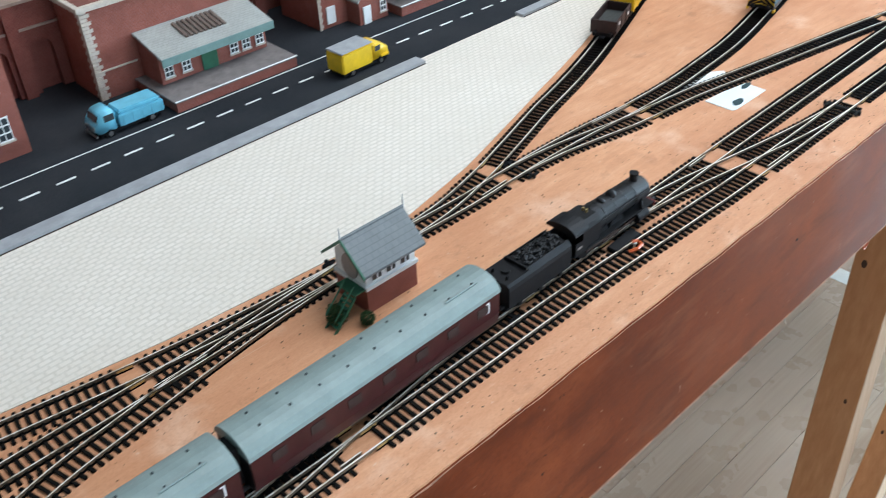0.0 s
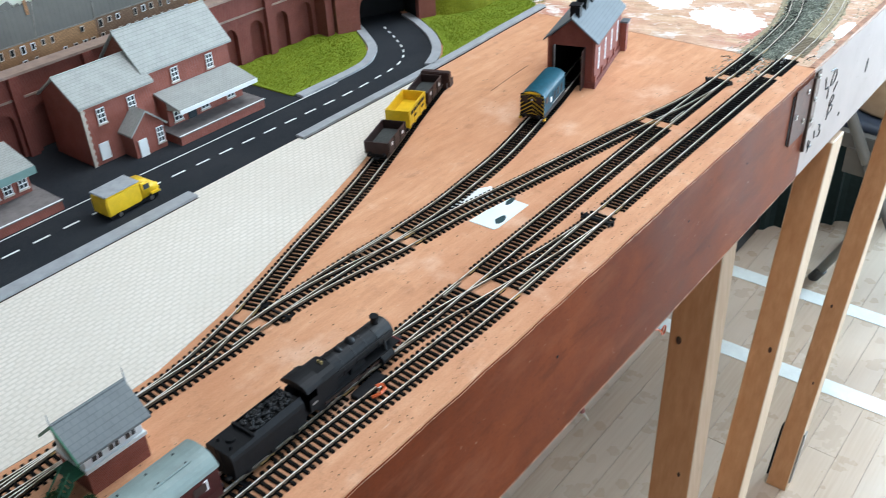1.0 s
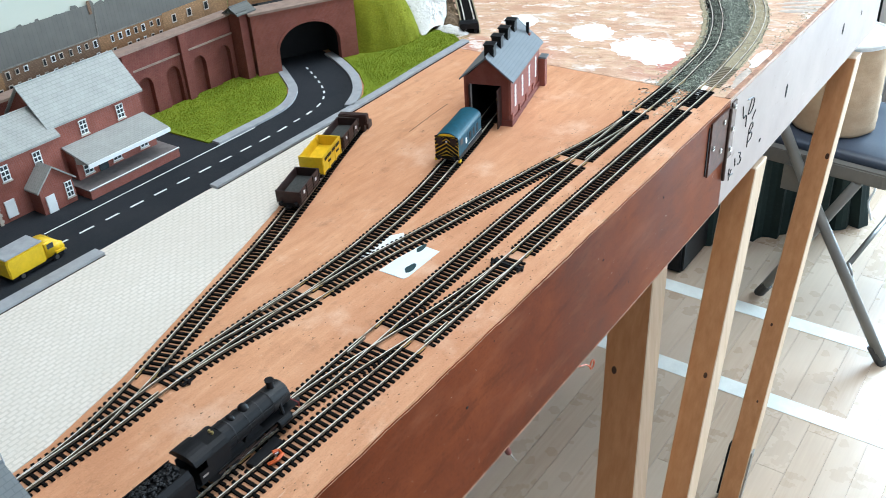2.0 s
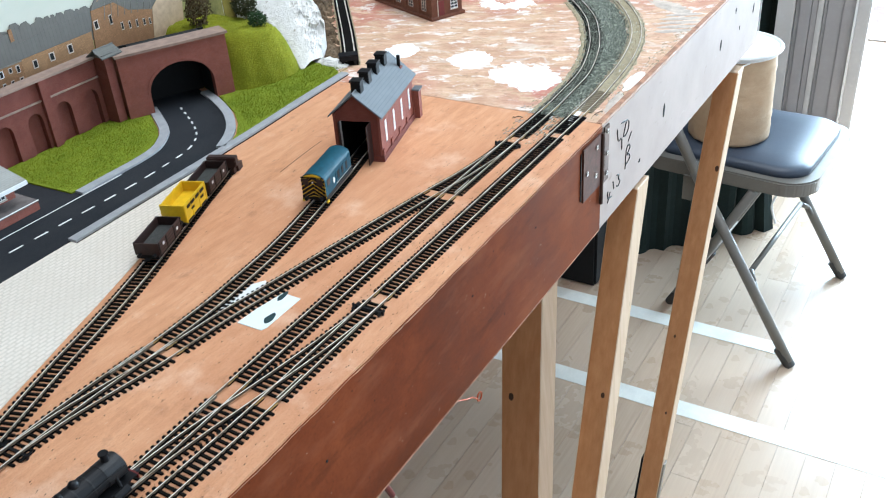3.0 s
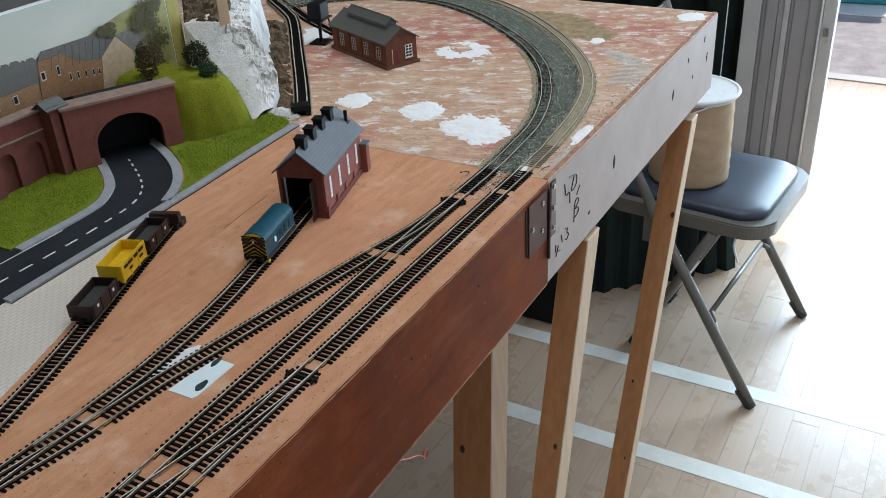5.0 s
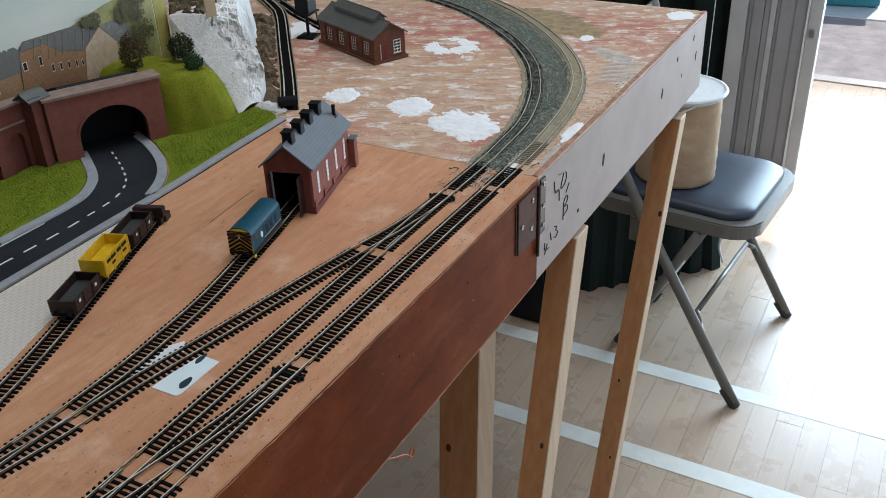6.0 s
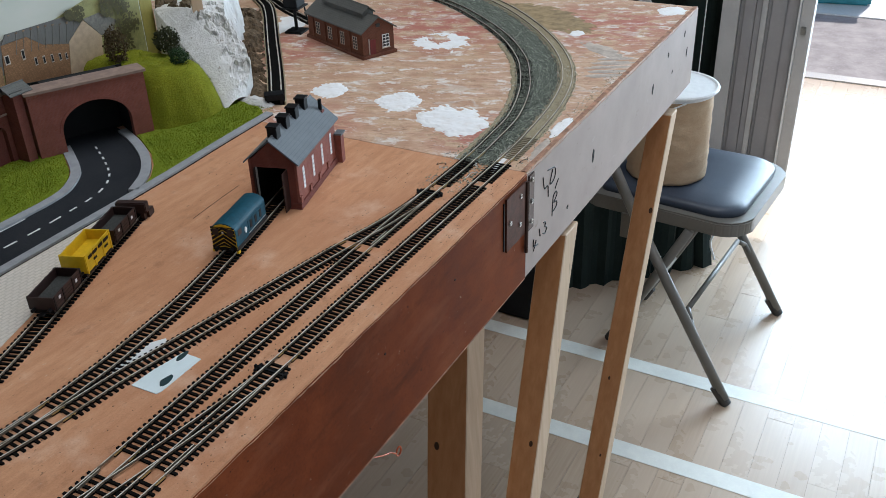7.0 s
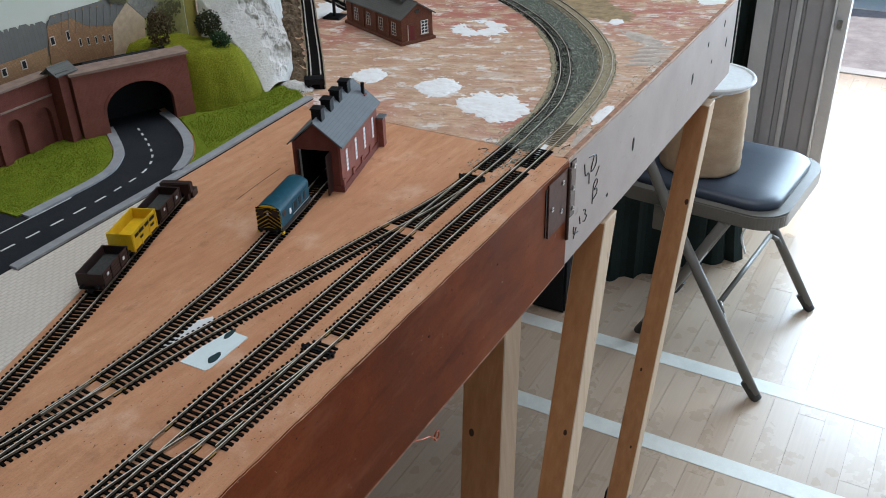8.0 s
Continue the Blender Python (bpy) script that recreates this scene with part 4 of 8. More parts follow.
CIN, COUT = [Vector(p) for p in between(T2, 0.0, 0.90)], [Vector(p) for p in between(T1, 0.02, 0.90)]
ballast("ballast", M_BALLAST, smoothed(CIN, 0.008), smoothed(COUT, 0.008), 0.0145, 0.0015, "grey-green loose ballast between the curved tracks", 12000, 3)
ballast("ballast", M_SAND, smoothed([p for p in COUT if p.x > 0.1 or p.y > 0.3], 0.008), -0.016, 0.016, 0.0019, "tan glued ballast under the outer curve", 900, 4)
ballast("ballast", M_SAND, smoothed([p for p in CIN if p.x < 0.5], 0.008), 0.0140, 0.0235, 0.0012, "tan shoulder of the inner curve's bed", 120, 9)
ballast("ballast", M_SAND, smoothed([(0.01, 0.012), (0.15, 0.012), (0.42, 0.014)], 0.006), -0.010, 0.012, 0.0004, "pale crumbs along the board's front edge", 260, 8, False)
debris_line = smoothed([(-0.06, 0.058), (0.0, 0.058), (0.09, 0.060)], 0.006)
ballast("ballast", M_BALLAST, debris_line, -0.012, 0.030, 0.0006, "spilt grey ballast at the board joint", 900, 5, False)
ballast("ballast", M_SAND, smoothed([(-0.09, 0.085), (-0.02, 0.088), (0.06, 0.10)], 0.006), -0.06, 0.02, 0.0004, "pale spilt crumbs at the board joint", 420, 6, False)


# ---------------------------------------------------------------- ground cover, road and pavements
tagged(sheet("cobble_sheet", M_COBBLE, [(-1.69, 0.310), (-1.45, 0.267), (-1.30, 0.242), (-1.20, 0.227), (-1.10, 0.213), (-1.0, 0.2055), (-0.93, 0.2015), (-0.88, 0.2045), (-0.80, 0.222),
       (-0.752, 0.237), (-0.68, 0.2605), (-0.646, 0.272), (-0.597, 0.2875), (-0.522, 0.313), (-0.40, 0.361), (-0.315, 0.393), (-0.30, 0.416), (-0.50, 0.4165), (-1.69, 0.4075)], 0.0, 0.0007, at=on_board(0, 0)),
       "off-white embossed cobble paper laid over the goods yard", "cobbles")
tagged(sheet("road", M_ASPHALT, [(-1.69, 0.408), (-0.70, 0.414), (-0.275, 0.420), (-0.255, 0.427), (-0.228, 0.444), (-0.199, 0.466), (-0.168, 0.501), (-0.138, 0.550), (-0.116, 0.597), (-0.095, 0.650), (-0.16, 0.68), (-0.197, 0.623), (-0.216, 0.593),
       (-0.245, 0.550), (-0.265, 0.529), (-0.300, 0.508), (-0.337, 0.502), (-0.43, 0.502), (-0.45, 0.66), (-1.69, 0.66)], 0.0, 0.0014, at=on_board(0, 0)),
       "", "", "", "structure")
def fibres(ob, seed, n=2600):
    """Short static grass standing on a mat."""
    rng = random.Random(seed)
    vs = [v.co for v in ob.data.vertices]
    top = max(v.z for v in vs)
    ring = [Vector((v.x, v.y)) for v in vs if v.z > top - 1e-5]
    x0, x1, y0, y1 = min(p.x for p in ring), max(p.x for p in ring), min(p.y for p in ring), max(p.y for p in ring)
    bm = bmesh.new()
    while n:
        x, y = rng.uniform(x0, x1), rng.uniform(y0, y1)
        c = False
        for a, b in zip(ring, ring[1:] + ring[:1]):
            if (a.y > y) != (b.y > y) and x < (b.x - a.x) * (y - a.y) / (b.y - a.y) + a.x:
                c = not c
        if c:
            t, n = rng.uniform(0, 6.28), n - 1
            d = Vector((math.cos(t), math.sin(t), 0)) * 0.0007
            p = Vector((x, y, top - 0.0003))
            bm.faces.new([bm.verts.new(v) for v in (p - d, p + d, p + Vector((rng.uniform(-0.0015, 0.0015), rng.uniform(-0.0015, 0.0015), rng.uniform(0.0010, 0.0026))))])
    part("turf", bm, M_GRASS_O, ob, "short olive grass fibres")


fibres(tagged(sheet("grass_patch", M_GRASS, [(-0.445, 0.640), (-0.440, 0.510), (-0.425, 0.508), (-0.372, 0.508), (-0.34, 0.508), (-0.305, 0.514), (-0.271, 0.534), (-0.252, 0.554), (-0.222, 0.598), (-0.206, 0.626), (-0.24, 0.648), (-0.43, 0.648)], 0.0, 0.0032, at=on_board(0, 0)),
       "bright lime green grass mat below the brick wall", "grass", "grass mats"), 1)
fibres(tagged(sheet("grass_patch", M_GRASS, [(-0.240, 0.428), (-0.10, 0.433), (0.020, 0.438), (0.05, 0.475), (0.052, 0.535), (-0.03, 0.545), (-0.09, 0.565), (-0.108, 0.586), (-0.131, 0.543), (-0.161, 0.494), (-0.192, 0.459), (-0.222, 0.436)], 0.0, 0.0032, at=on_board(0, 0)),
       "bright lime green grass mat between road and hill", "grass", "grass mats"), 2)
bm = bmesh.new()
rng = random.Random(8)
for _ in range(9000):
    if rng.random() < 0.5:
        x, y = rng.uniform(-0.438, -0.24), rng.uniform(0.510, 0.645)
        if y < 0.518 + max(0, (x + 0.31)) * 1.15 or x < -0.438:
            continue
    else:
        x, y = rng.uniform(-0.19, 0.045), rng.uniform(0.438, 0.535)
        if y > 0.442 + (x + 0.19) * 1.55 and x < -0.12:
            continue
    a, h = rng.uniform(0, 6.28), rng.uniform(0.0012, 0.0028)
    dx, dy = 0.0005 * math.cos(a), 0.0005 * math.sin(a)
    bm.faces.new([bm.verts.new(v) for v in ((x - dx, y - dy, 0.003), (x + dx, y + dy, 0.003), (x + rng.uniform(-1, 1) * 0.0012, y + rng.uniform(-1, 1) * 0.0012, 0.003 + h))])
tagged(mesh("grass_tufts", bm, M_GRASS, at=on_board(0, 0)), "short lime green grass fibres on the mats", "grass", "", "stuff")

KERBS = (([(-1.69, 0.400), (-1.2, 0.403), (-0.678, 0.409)], 0.0075, "long pale grey card kerb beside the road"),
         ([(-0.52, 0.4135), (-0.245, 0.420), (-0.10, 0.428), (0.028, 0.434)], 0.0060, "grey card kerb along grass and road"),
         ([(-0.262, 0.4275), (-0.228, 0.444), (-0.199, 0.466), (-0.168, 0.501), (-0.138, 0.550), (-0.118, 0.592)], 0.0066, "curved grey kerb leading into the tunnel"),
         ([(-0.435, 0.5015), (-0.372, 0.5015), (-0.337, 0.502), (-0.300, 0.508), (-0.265, 0.529), (-0.245, 0.550), (-0.216, 0.593), (-0.199, 0.620)], 0.0066, "curved grey kerb round the grass"))
for pts, w, label in KERBS:
    kerb = thing("kerb", label, "kerb", on_board(0, 0), "kerbs")
    line = smoothed(pts, 0.01)
    ribbon("kerb_stone", M_KERB, line, -w, w, 0.0, 0.0042, kerb)
    # a dark strip along the front stands in for the kerb's thin shadow
    if pts[0][1] < 0.42:
        ribbon("gutter_line", M_KERBSHADE, line, -w - 0.0012, -w, 0.0, 0.0011, kerb, "dark strip drawn as the kerb's thin shadow")
ROADLINE = smoothed([(-1.69, 0.457), (-1.09, 0.461), (-0.976, 0.4635), (-0.80, 0.464), (-0.62, 0.461), (-0.50, 0.458), (-0.40, 0.456), (-0.34, 0.459), (-0.285, 0.466), (-0.245, 0.488), (-0.213, 0.527), (-0.180, 0.580), (-0.160, 0.615)], 0.003)
marks = thing("road_markings", "white dashed centre line and thin edge line on black road", "road marking", on_board(0, 0))
i = 0
while i < len(ROADLINE) - 14:
    p = ROADLINE[i]
    d, g = (7, 4) if p.x < -0.35 else ((5, 4) if p.x < -0.26 else (4, 3))
    bm = bmesh.new()
    band(bm, ROADLINE[i:i + d], -0.0013, 0.0013, 0.0014, 0.0018)
    part("dash", bm, M_ROADPAINT, marks)
    i += d + g
ribbon("edge_line", M_ROADPAINT, smoothed([(-1.69, 0.491), (-1.0, 0.494), (-0.70, 0.495), (-0.375, 0.493)], 0.02), -0.0007, 0.0007, 0.0014, 0.0018, marks)


# ---------------------------------------------------------------- building helpers
def arch_wall(bm, x0, x1, h, a0, a1, spring, top, y0, y1, n=12):
    """A wall standing along x, from y0 to y1, with an arched opening from a0 to a1."""
    cx, rx = (a0 + a1) / 2, (a1 - a0) / 2
    curve = [(cx - rx * math.cos(math.pi * i / n), spring + (top - spring) * math.sin(math.pi * i / n)) for i in range(n + 1)]
    prism(bm, [(x0, 0), (a0, 0), (a0, spring), (x0, spring)], y0, y1)
    prism(bm, [(a1, 0), (x1, 0), (x1, spring), (a1, spring)], y0, y1)
    prism(bm, [(x0, spring), (a0, spring), *curve[1:n // 2 + 1], (cx, h), (x0, h)], y0, y1)
    prism(bm, [(cx, h), *curve[n // 2:n], (a1, spring), (x1, spring), (x1, h)], y0, y1)


def gable_roof(parent, x0, x1, y0, y1, eave, ridge, over=0.004, thick=0.0025, mat=None, name="roof", ends=0.004):
    """Two sloping sheets with the ridge along x."""
    ym = (y0 + y1) / 2
    k = (ridge - eave) / (ym - y0)
    for s in (-1, 1):
        yo = y0 - over if s < 0 else y1 + over
        zo = eave - over * k
        bm = bmesh.new()
        prism(bm, [(yo, zo), (ym, ridge), (ym, ridge + thick), (yo, zo + thick)], x0 - ends, x1 + ends, "x")
        part(name, bm, mat or M_SLATE, parent)
    bm = bmesh.new()
    tube(bm, (x0 - ends, ym, ridge + thick), (x1 + ends, ym, ridge + thick), 0.0012, 6)
    part("ridge_tile", bm, mat or M_SLATE, parent)


def gable_body(parent, x0, x1, y0, y1, eave, ridge, mat, name="wall"):
    bm = bmesh.new()
    prism(bm, [(y0, 0), (y1, 0), (y1, eave), ((y0 + y1) / 2, ridge), (y0, eave)], x0, x1, "x")
    return part(name, bm, mat, parent)


def sash(parent, x, z, w, h, y, face="y", mat=None, bars=3):
    """A small window with white frame and bars, standing proud of the wall at y."""
    def b(bm, a0, a1, z0, z1, d0, d1):
        if face == "y":
            box(bm, a0, a1, y + d0, y + d1, z0, z1)
        else:
            box(bm, y + d0, y + d1, a0, a1, z0, z1)
    bm = bmesh.new()
    b(bm, x - w / 2, x + w / 2, z, z + h, -0.0006, 0.001)
    pane = part("window", bm, mat or M_GLAZE, parent)
    bm = bmesh.new()
    for k in range(bars + 1):
        zz = z + h * k / bars
        b(bm, x - w / 2 - 0.0006, x + w / 2 + 0.0006, zz - 0.0006, zz + 0.0006, -0.0013, -0.0004)
    for xx in (x - w / 2, x, x + w / 2):
        b(bm, xx - 0.0004, xx + 0.0004, z, z + h, -0.0012, -0.0004)
    part("frame", bm, M_WHITE, pane)
    bm = bmesh.new()
    b(bm, x - w / 2 - 0.0015, x + w / 2 + 0.0015, z - 0.0022, z - 0.0008, -0.002, 0.001)
    part("sill", bm, M_QUOIN, pane)


# ---------------------------------------------------------------- retaining wall and tunnel
wall = thing("retaining_wall", "tall red brick retaining wall with arched niches and stone coping", "wall", on_board(-1.66, 0.645))
WL, WH, BAY = 1.405, 0.096, 0.0937
slab("back", M_BRICK_D, 0, WL, 0.008, 0.016, 0, WH, wall)
n = 15
for i in range(n):
    x = i * BAY
    bm = bmesh.new()
    for k in range(2):
        a = x + k * BAY / 2
        arch_wall(bm, a, a + BAY / 2, 0.070, a + 0.0125, a + 0.0365, 0.044, 0.057, 0, 0.008, 8)
    part("arched_panel", bm, M_BRICK_D, wall)
    slab("buttress", M_BRICK_D, x - 0.006, x + 0.006, -0.006, 0.0, 0, WH, wall)
slab("upper_panel", M_BRICK_D, 0, WL, 0.0, 0.0078, 0.0702, WH, wall)
slab("string_course", M_COPING, 0, WL, -0.0022, 0.0, 0.0690, 0.0712, wall)
slab("coping", M_COPING, -0.002, WL + 0.002, -0.004, 0.018, WH, WH + 0.003, wall)

portal = thing("tunnel_portal", "red brick road tunnel portal with pale coping", "tunnel", on_board(-0.243, 0.6165, -26.4))
bm = bmesh.new()
arch_wall(bm, 0, 0.160, 0.094, 0.036, 0.132, 0.032, 0.069, 0, 0.012, 20)
part("wall", bm, M_BRICK, portal)
slab("coping", M_COPING, -0.003, 0.163, -0.004, 0.030, 0.094, 0.0975, portal, "pale tan coping")
slab("side_wall", M_BRICK, 0.150, 0.160, 0.0121, 0.0295, 0, 0.0938, portal)
slab("side_wall", M_BRICK, 0.0, 0.010, 0.0121, 0.05, 0, 0.0938, portal)
cx, rx = 0.084, 0.048
for i in range(20):
    bm = bmesh.new()
    a0, a1 = math.pi * i / 20, math.pi * (i + 1) / 20
    prism(bm, [(cx - r * math.cos(a), 0.032 + (0.037 + (r - rx) * 0.9) * math.sin(a)) for a, r in ((a0, rx), (a1, rx), (a1, rx + 0.004), (a0, rx + 0.004))], -0.0012, 0.0)
    part("voussoir", bm, M_BRICK, portal)
bm = bmesh.new()
box(bm, 0.012, 0.148, 0.058, 0.06, 0, 0.092)
box(bm, 0.030, 0.036, 0.0122, 0.058, 0, 0.092)
box(bm, 0.132, 0.138, 0.0122, 0.058, 0, 0.092)
box(bm, 0.036, 0.132, 0.0122, 0.058, 0.075, 0.092)
part("lining", bm, M_DARK, portal, "black tunnel lining")
pier = thing("wall_pier", "red brick pier between wall and tunnel with grey cap", "pier", on_board(-0.252, 0.628, 0))
slab("shaft", M_BRICK_D, -0.006, 0.008, -0.006, 0.016, 0, 0.0995, pier)
gable_roof(pier, -0.010, 0.022, -0.008, 0.020, 0.0995, 0.1080, 0.002, 0.0016, M_SLATE_E, "cap", 0.002)
slab("cap_block", M_SLATE_E, -0.009, 0.010, -0.007, 0.018, 0.0995, 0.1030, pier)


# ---------------------------------------------------------------- hill and cliff
def mound(name, mat, poly, h, edge, rough, seed, step=0.004, flat=0.0, crag=0.0):
    """Ground that rises from the sides of an outline."""
    pts = [Vector(p) for p in poly]
    x0, x1, y0, y1 = min(p.x for p in pts), max(p.x for p in pts), min(p.y for p in pts), max(p.y for p in pts)

    def inside(q):
        c = False
        for a, b in zip(pts, pts[1:] + pts[:1]):
            if (a.y > q.y) != (b.y > q.y) and q.x < (b.x - a.x) * (q.y - a.y) / (b.y - a.y) + a.x:
                c = not c
        return c

    def away(q):
        best = 9.0
        for a, b in zip(pts, pts[1:] + pts[:1]):
            d = b - a
            t = max(0.0, min(1.0, (q - a).dot(d) / d.length_squared))
            best = min(best, (a + d * t - q).length)
        return best

    bm = bmesh.new()
    nx, ny = int((x1 - x0) / step) + 3, int((y1 - y0) / step) + 3
    grid = {}
    for i in range(nx):
        for j in range(ny):
            q = Vector((x0 + (i - 1) * step, y0 + (j - 1) * step))
            d = away(q) * (1 if inside(q) else -1)
            d += 0.010 * crag * noise.noise(Vector((q.x * 60, q.y * 60, seed)))
            if d < -step * 1.2:
                continue
            t = max(0.0, min(1.0, d / edge))
            f = math.sin(t * math.pi / 2) ** 0.8 if not crag else t ** 0.75
            z = h * f * (1 - flat * max(0.0, q.x + 0.035))
            z += f * rough * (noise.noise(Vector((q.x * 45, q.y * 45, seed))) + 0.5 * noise.noise(Vector((q.x * 130, q.y * 130, seed + 2))))
            if crag:
                k = crag * max(0.08, min(1.0, (q.x - 0.065) / 0.04))
                near = noise.voronoi(Vector((q.x * 55, q.y * 55, seed)))
                z += k * f * (0.030 * (noise.cell(near[1][0] * 7.3) - 0.5) + 0.016 * min(1.0, near[0][1] - near[0][0]) + 0.005 * noise.noise(Vector((q.x * 210, q.y * 210, seed))))
            grid[i, j] = bm.verts.new((q.x, q.y, max(z, -0.0003) if d > 0 else -0.0005))
    for (i, j), v in list(grid.items()):
        ring = [grid.get(k) for k in ((i, j), (i + 1, j), (i + 1, j + 1), (i, j + 1))]
        if all(ring):
            bm.faces.new(ring)
    return mesh(name, bm, mat, at=on_board(0, 0), smooth=not crag)


tagged(mound("hill", M_GRASS_O, [(-0.100, 0.554), (-0.085, 0.531), (-0.052, 0.513), (-0.020, 0.505), (0.002, 0.507), (0.022, 0.518), (0.044, 0.545), (0.062, 0.60), (0.06, 0.735), (-0.095, 0.735)], 0.080, 0.036, 0.004, 2.0, flat=2.0), "rounded olive green grass-covered hill beside the tunnel", "hill")
hill_mesh = bpy.data.objects["hill"].data
bm = bmesh.new()
rng = random.Random(12)
spots = [v.co for v in hill_mesh.vertices if v.co.z > 0.002]
for _ in range(4200):
    c = spots[rng.randrange(len(spots))] + Vector((rng.uniform(-0.002, 0.002), rng.uniform(-0.002, 0.002), -0.001))
    a, h = rng.uniform(0, 6.28), rng.uniform(0.0010, 0.0028)
    d = Vector((math.cos(a), math.sin(a), 0)) * 0.0007
    bm.faces.new([bm.verts.new(v) for v in (c - d, c + d, c + Vector((rng.uniform(-0.003, 0.001), rng.uniform(-0.003, 0.001), h)))])
tagged(mesh("grass_tufts", bm, M_GRASS, at=on_board(0, 0)), "short olive and lime grass fibres on the hill", "grass", "", "stuff")


def plaster_cliff():
    """A steep plaster face that rises from the hill to a broken crest and drops behind."""
    left = [(0.012, 0.505, 0.0), (0.045, 0.560, 0.036), (0.068, 0.630, 0.072), (0.092, 0.702, 0.117), (0.175, 0.715, 0.117), (0.235, 0.745, 0.119), (0.335, 0.830, 0.118)]
    crest = [(0.058, 0.502, 0.008), (0.098, 0.517, 0.050), (0.118, 0.543, 0.072), (0.128, 0.584, 0.110), (0.188, 0.636, 0.117), (0.250, 0.688, 0.120), (0.370, 0.775, 0.118)]
    back = [(0.066, 0.506, 0.0), (0.104, 0.524, 0.0), (0.126, 0.552, 0.0), (0.146, 0.592, 0.0), (0.215, 0.640, 0.0), (0.290, 0.690, 0.0), (0.395, 0.775, 0.0)]

    def curve(pts, t):
        f = t * (len(pts) - 1)
        i = min(int(f), len(pts) - 2)
        return Vector(pts[i]).lerp(Vector(pts[i + 1]), f - i)

    bm = bmesh.new()
    n, m, k = 110, 48, 12
    rows = []
    for i in range(n + 1):
        t = i / n
        a, b, c = curve(left, t), curve(crest, t), curve(back, t)
        row = [bm.verts.new((a.x, a.y, -0.001))]
        for j in range(m + k + 1):
            if j <= m:
                u = j / m
                p = a.lerp(b, u)
                p.z += 0.006 * math.sin(math.pi * u)
                w = max(0.06, min(1.0, (u - 0.42 + 0.18 * noise.noise(Vector((t * 5, 3.1, 0)))) / 0.2)) * min(1.0, t * 8)
            else:
                u = (j - m) / k
                p = b.lerp(c, u ** 0.7)
                w = 1.0 - u
            q = Vector((p.x * 62 + p.y * 20, p.y * 62 - p.x * 20, p.z * 40))
            near = noise.voronoi(q + noise.noise_vector(q * 1.3) * 0.35)
            heart = near[1][0]
            tilt = noise.noise_vector(heart * 3.7)
            d = 0.0045 * tilt.dot(q - heart) + 0.005 * (noise.cell(heart * 7.3) - 0.5) + 0.003 * noise.noise(q * 2.6) + 0.0016 * noise.noise(q * 7)
            p += Vector((-0.5, -0.5, 0.7)) * d * w
            p.z = max(p.z, -0.001)
            row.append(bm.verts.new(p))
        rows.append(row)
    for a, b in zip(rows, rows[1:]):
        for j in range(len(a) - 1):
            f = bm.faces.new((a[j], b[j], b[j + 1], a[j + 1]))
            f.smooth = j < m * 0.4
    return mesh("cliff", bm, M_PLASTER, at=on_board(0, 0))


tagged(mound("earth_plateau", M_EARTH, [(0.096, 0.706), (0.112, 0.640), (0.150, 0.640), (0.195, 0.678), (0.262, 0.738), (0.350, 0.820), (0.300, 0.900), (0.190, 0.800)], 0.125, 0.004, 0.004, 5.1, 0.004, 0, 0.3), "brown earth plateau behind the cliff's top", "earth")
post = thing("wooden_post", "short pale wooden post standing on the cliff top", "post", on_board(0.108, 0.632, -38))
slab("post", M_PINE, 0.0, 0.017, 0.0, 0.007, 0.108, 0.190, post, bevel=0.0006)
tagged(plaster_cliff(), "white plaster cliff with a smooth face and broken crest", "cliff")
tagged(mound("rubble", M_PLASTER, [(0.040, 0.455), (0.062, 0.452), (0.078, 0.475), (0.070, 0.512), (0.050, 0.512), (0.040, 0.49)], 0.010, 0.012, 0.004, 9.0, 0.0022, 0, 0.5), "white plaster rubble at the cliff's foot", "rubble")
tagged(mound("earth_bank", M_LOAM, [(0.078, 0.478), (0.13, 0.517), (0.20, 0.574), (0.30, 0.656), (0.40, 0.737), (0.50, 0.822), (0.44, 0.86), (0.34, 0.84), (0.22, 0.74), (0.13, 0.585), (0.075, 0.51)], 0.012, 0.02, 0.004, 3.3, 0.004, 0, 0.4), "dark brown earth strip beside the ramp track", "earth")


def bush(x, y, z, r, mat, label, seed, squash=1.0):
    """A small shrub: a short stem and a crown of many little leaf clumps."""
    rng = random.Random(seed)
    ob = thing("bush", label, "bush", on_board(x, y, 0, z), "model bushes")
    rod("stem", M_EARTH, (0, 0, -0.004), (0, 0, r), r * 0.09, ob, n=6)
    bm = bmesh.new()
    for _ in range(620):
        v = Vector((rng.gauss(0, 1), rng.gauss(0, 1), rng.gauss(0, 1))).normalized() * r * (0.62 + 0.38 * rng.random()) * (1 + 0.22 * noise.noise(Vector((seed, rng.random() * 3, rng.random() * 3))))
        v.z = v.z * squash + r * squash
        s = r * rng.uniform(0.07, 0.15)
        u = Vector((rng.gauss(0, 1), rng.gauss(0, 1), rng.gauss(0, 1))).normalized()
        w = u.orthogonal().normalized()
        k = u.cross(w)
        vs = [bm.verts.new(v + s * a) for a in (w, -w * 0.5 + k * 0.9, -w * 0.5 - k * 0.9, u * 1.1)]
        for f in ((0, 1, 3), (1, 2, 3), (2, 0, 3), (0, 2, 1)):
            bm.faces.new([vs[i] for i in f])
    part("crown", bm, mat, ob)


def hill_top(x, y):
    """The hill's height at a place."""
    return min(hill_mesh.vertices, key=lambda v: (v.co.x - x) ** 2 + (v.co.y - y) ** 2).co.z


